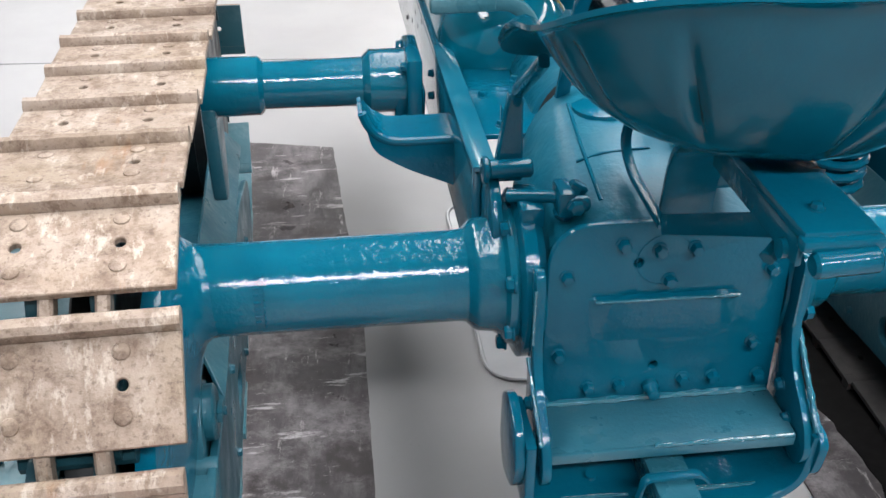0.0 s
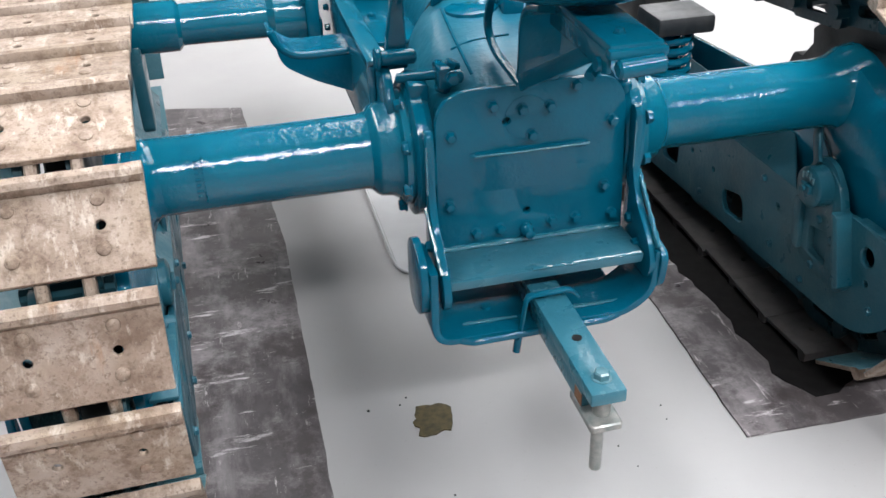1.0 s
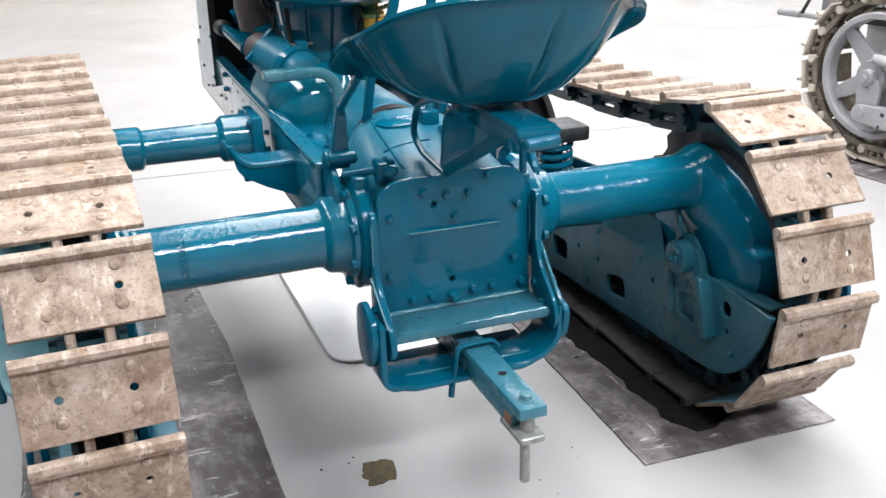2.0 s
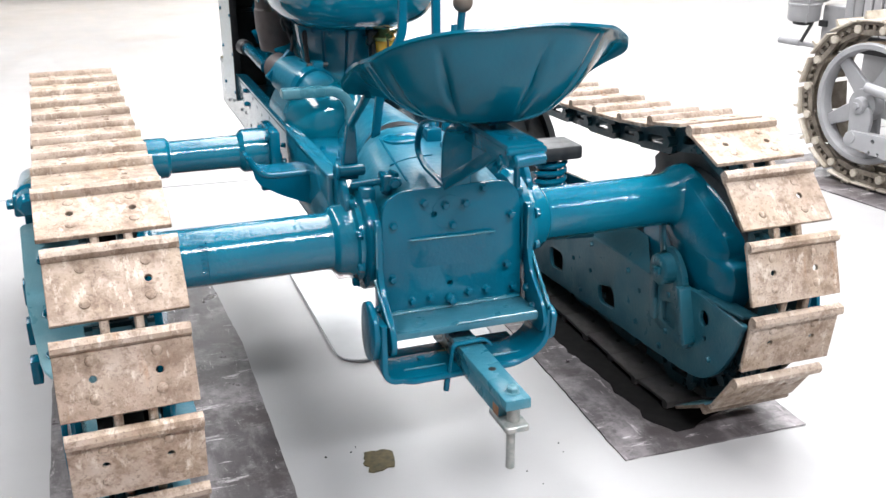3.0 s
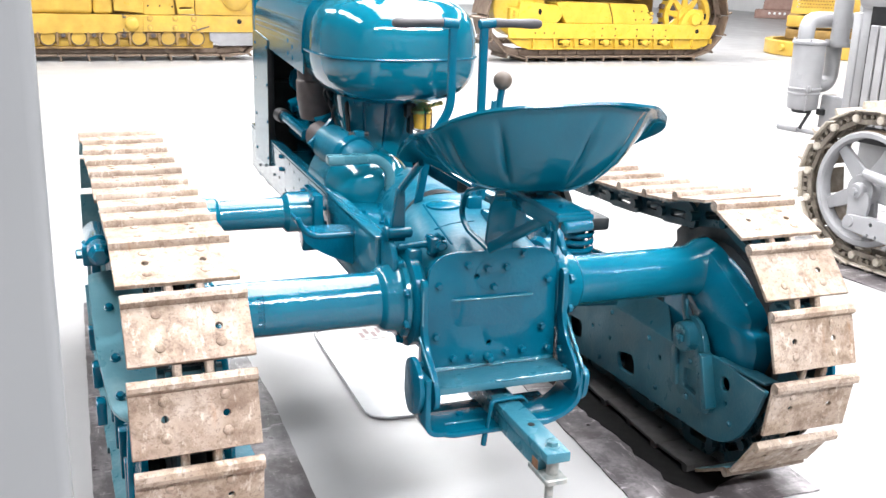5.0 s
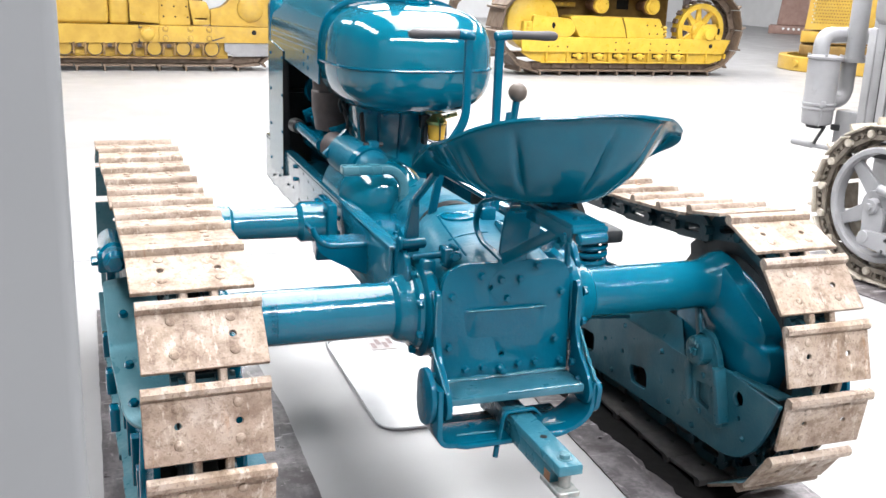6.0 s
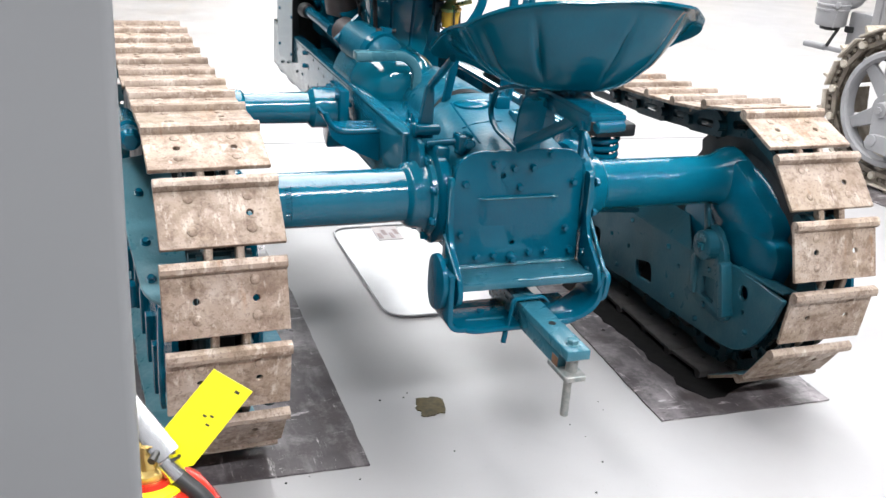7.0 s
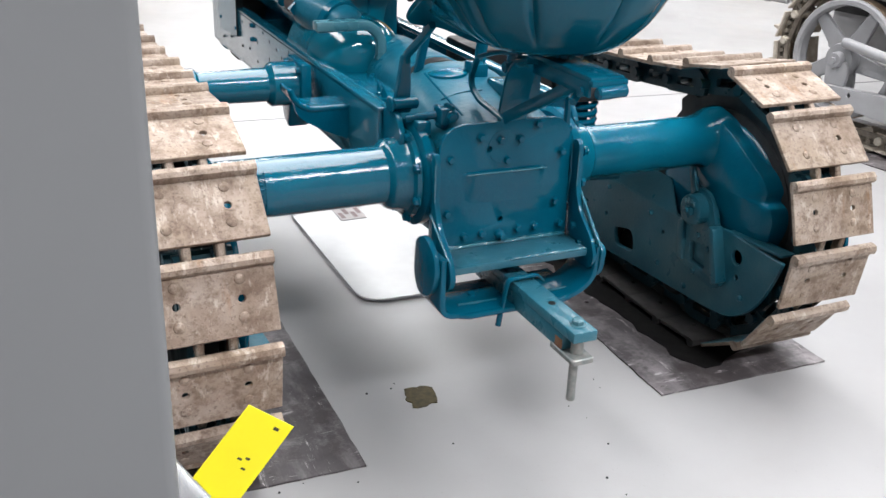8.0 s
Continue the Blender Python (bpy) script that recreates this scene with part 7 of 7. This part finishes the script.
gfr = gpart("track_frame", sheet(rounded([(-0.03, IZ - 0.10), (-0.04, IZ - 0.16), (0.30, IZ - 0.19), (1.3, IZ - 0.16), (1.3, IZ + 0.0), (0.34, IZ - 0.06), (0.30, IZ - 0.09)], [0.03, 0.03, 0.03, 0.02, 0.02, 0.03, 0.02], 4),
                               [circle(0.10, IZ - 0.12, 0.009, 10), circle(0.09, IZ - 0.165, 0.006, 8), circle(0.13, IZ - 0.165, 0.006, 8), circle(0.31, IZ - 0.11, 0.012, 10)], 0.04, Matrix.Translation((0, -0.06, 0)) @ rear_plate(0), 0.004), GREY_PAINT, None, "grey track frame beam")
for x in (0.42, 0.62, 0.82, 1.02):
    gpart("track_roller", revolve([(0, 0.05), (0.0, 0.085), (0.02, 0.09), (0.05, 0.09), (0.06, 0.07)], (x, -0.09, IZ - 0.155), (x, 1, IZ - 0.155), 24), GREY_PAINT, gfr)
BODY = GM @ Matrix.Translation((-0.60, -0.045, -0.05))


def bpart(name, bm, mat, parent=None, label=""):
    bm.transform(BODY)
    return part(name, bm, mat, parent or gt, label)


# radiator, body, air cleaner: stand inboard of the track
CLEANER = BODY
BODY = CLEANER @ Matrix.Translation((0, 0.065, 0))
gb = bpart("radiator", box(0.13, 0.20, 0.365, 1.05, 0.52, 1.35, 0.02, 2), GREY_PAINT, None, "grey radiator shell with upright fins")
bpart("shell_edge", box(0.100, 0.145, 0.358, 0.408, 0.53, 1.07, 0.010, 2), GREY_PAINT, gb)
for k in range(13):
    y = 0.418 + 0.048 * k
    fin = sheet([(y, 0.60), (y + 0.038, 0.60), (y + 0.038, 0.985), (y + 0.030, 1.02), (y + 0.006, 1.00)], (), 0.040, side_plate(0.122), 0.004)
    bpart("fin", fin, GREY_PAINT, gb)
bpart("fin_backing", box(0.1245, 0.129, 0.36, 1.05, 0.58, 1.05, 0.0), BLACK, gb)
for k in range(14):
    x = 0.225 + 0.049 * k
    bpart("side_fin", box(x, x + 0.039, 0.325, 0.352, 0.58, 1.02, 0.004, 1), GREY_PAINT, gb)
bpart("side_sheet", box(0.20, 0.95, 0.352, 0.37, 0.5, 1.12, 0.003), BLACK, gb)
bpart("bonnet", box(0.11, 1.35, 0.34, 1.07, 1.08, 1.32, 0.05, 3), GREY_PAINT)
bpart("fuel_tank", box(1.36, 1.62, 0.36, 1.05, 0.95, 1.30, 0.06, 3), GREY_PAINT)
bpart("rear_case", box(1.35, 2.0, 0.42, 0.99, 0.30, 0.80, 0.05, 3), GREY_PAINT)
bpart("seat", box(1.72, 2.02, 0.48, 0.93, 0.86, 0.93, 0.03, 3), GREY_PAINT)
bpart("seat_post", rod((1.86, 0.70, 0.78), (1.86, 0.70, 0.88), 0.04, 12), GREY_PAINT)
bpart("body", box(0.2, 1.35, 0.38, 1.03, 0.32, 0.72, 0.03, 2), GREY_PAINT)
bpart("belly_guard", box(0.66, 1.95, 0.28, 0.98, 0.10, 0.42, 0.03, 2), DARK, None, "dark belly guard")
bpart("front_post", box(-0.09, 0.04, 0.44, 0.53, 0.48, 0.675, 0.012, 2), GREY_PAINT, gb)
bpart("front_bracket", box(-0.095, -0.05, 0.425, 0.50, 0.575, 0.605, 0.006), DARK, gb)
BODY = CLEANER
ac = bpart("air_cleaner", revolve([(0, 0.045), (0.004, 0.066), (0.014, 0.072), (0.074, 0.073), (0.076, 0.078), (0.083, 0.078), (0.085, 0.074), (0.096, 0.074), (0.098, 0.079), (0.106, 0.079), (0.108, 0.074), (0.31, 0.074), (0.313, 0.081), (0.323, 0.081), (0.326, 0.070), (0.331, 0.045), (0.332, 0.02)], (-0.12, 0.42, 0.60), (-0.12, 0.42, 2), 32), GREY_PAINT, None, "grey cylindrical air cleaner")
bpart("band_clip", join(rod((-0.060, 0.372, 0.60), (-0.055, 0.375, 0.72), 0.004, 6), box(-0.064, -0.046, 0.366, 0.384, 0.690, 0.720, 0.003)), GREY_PAINT, ac)
bpart("cleaner_cup", revolve([(0, 0.030), (0.004, 0.045), (0.018, 0.048)], (-0.12, 0.42, 0.584), (-0.12, 0.42, 2), 24), DARK, ac, "dark cup under the cleaner")
bpart("drain_hose", pipe([(-0.10, 0.45, 0.66), (-0.085, 0.445, 0.60), (-0.09, 0.41, 0.545), (-0.10, 0.40, 0.51)], 0.008, 0.02, 8), DARK, ac, "dark drain hose")
for k in range(4):
    a = radians(45 + 90 * k)
    bpart("lid_bolt", rod((-0.12 + 0.07 * math.cos(a), 0.42 + 0.07 * math.sin(a), 0.92), (-0.12 + 0.07 * math.cos(a), 0.42 + 0.07 * math.sin(a), 0.936), 0.007, 8, 0.002), GREY_PAINT, ac)
bpart("intake_elbow", sweep(smooth_path([(-0.15, 0.42, 0.905), (-0.15, 0.42, 1.02), (-0.15, 0.60, 1.02), (-0.15, 0.735, 1.015)], 0.08), circle(0, 0, 0.038, 18), (1, 0, 0)), GREY_PAINT, ac, "grey intake elbow pipe")
bpart("elbow_end", revolve([(0, 0.038), (0.02, 0.041), (0.04, 0.030), (0.048, 0)], (-0.15, 0.73, 1.015), (-0.15, 1, 1.015), 18), GREY_PAINT, ac)
bpart("side_elbow", sweep(smooth_path([(-0.10, 0.43, 0.715), (-0.10, 0.566, 0.715), (-0.10, 0.566, 0.92)], 0.075), circle(0, 0, 0.036, 18), (1, 0, 0)), GREY_PAINT, ac)
bpart("stack_pipe", rod((-0.085, 0.576, 0.905), (-0.085, 0.576, 1.62), 0.043, 24, 0.003), GREY_PAINT, ac, "grey upright stack pipe")
bpart("cleaner_strap", join(box(-0.14, -0.09, 0.48, 0.545, 0.898, 0.918, 0.004), revolve([(0, 0.044), (0.0, 0.054), (0.02, 0.054), (0.02, 0.044)], (-0.085, 0.576, 0.898), (-0.085, 0.576, 2), 24)), GREY_PAINT, ac)
for y in (0.505, 0.642):
    bpart("strap_bolt", hexbolt((-0.085, y, 0.918), (0, 0, 1), 0.010, 0.012, False), GREY_PAINT, ac)
bpart("crank_handle", join(rod((-0.24, 0.42, 0.50), (-0.02, 0.42, 0.50), 0.012, 12, 0.002), rod((-0.25, 0.42, 0.50), (-0.12, 0.42, 0.50), 0.016, 12, 0.003)), GREY_PAINT, None, "grey starting handle")
tagged(part("rubber_sheet", (lambda b: (b.transform(GM), b)[1])(sheet([(-0.45, -0.16), (1.7, -0.16), (1.7, 0.4), (-0.45, 0.4)], (), 0.004, Matrix.Translation((0, 0, 0.0028)), 0)), MAT, smooth=0), "dark rubber sheet under the grey tractor", "rubber sheet")
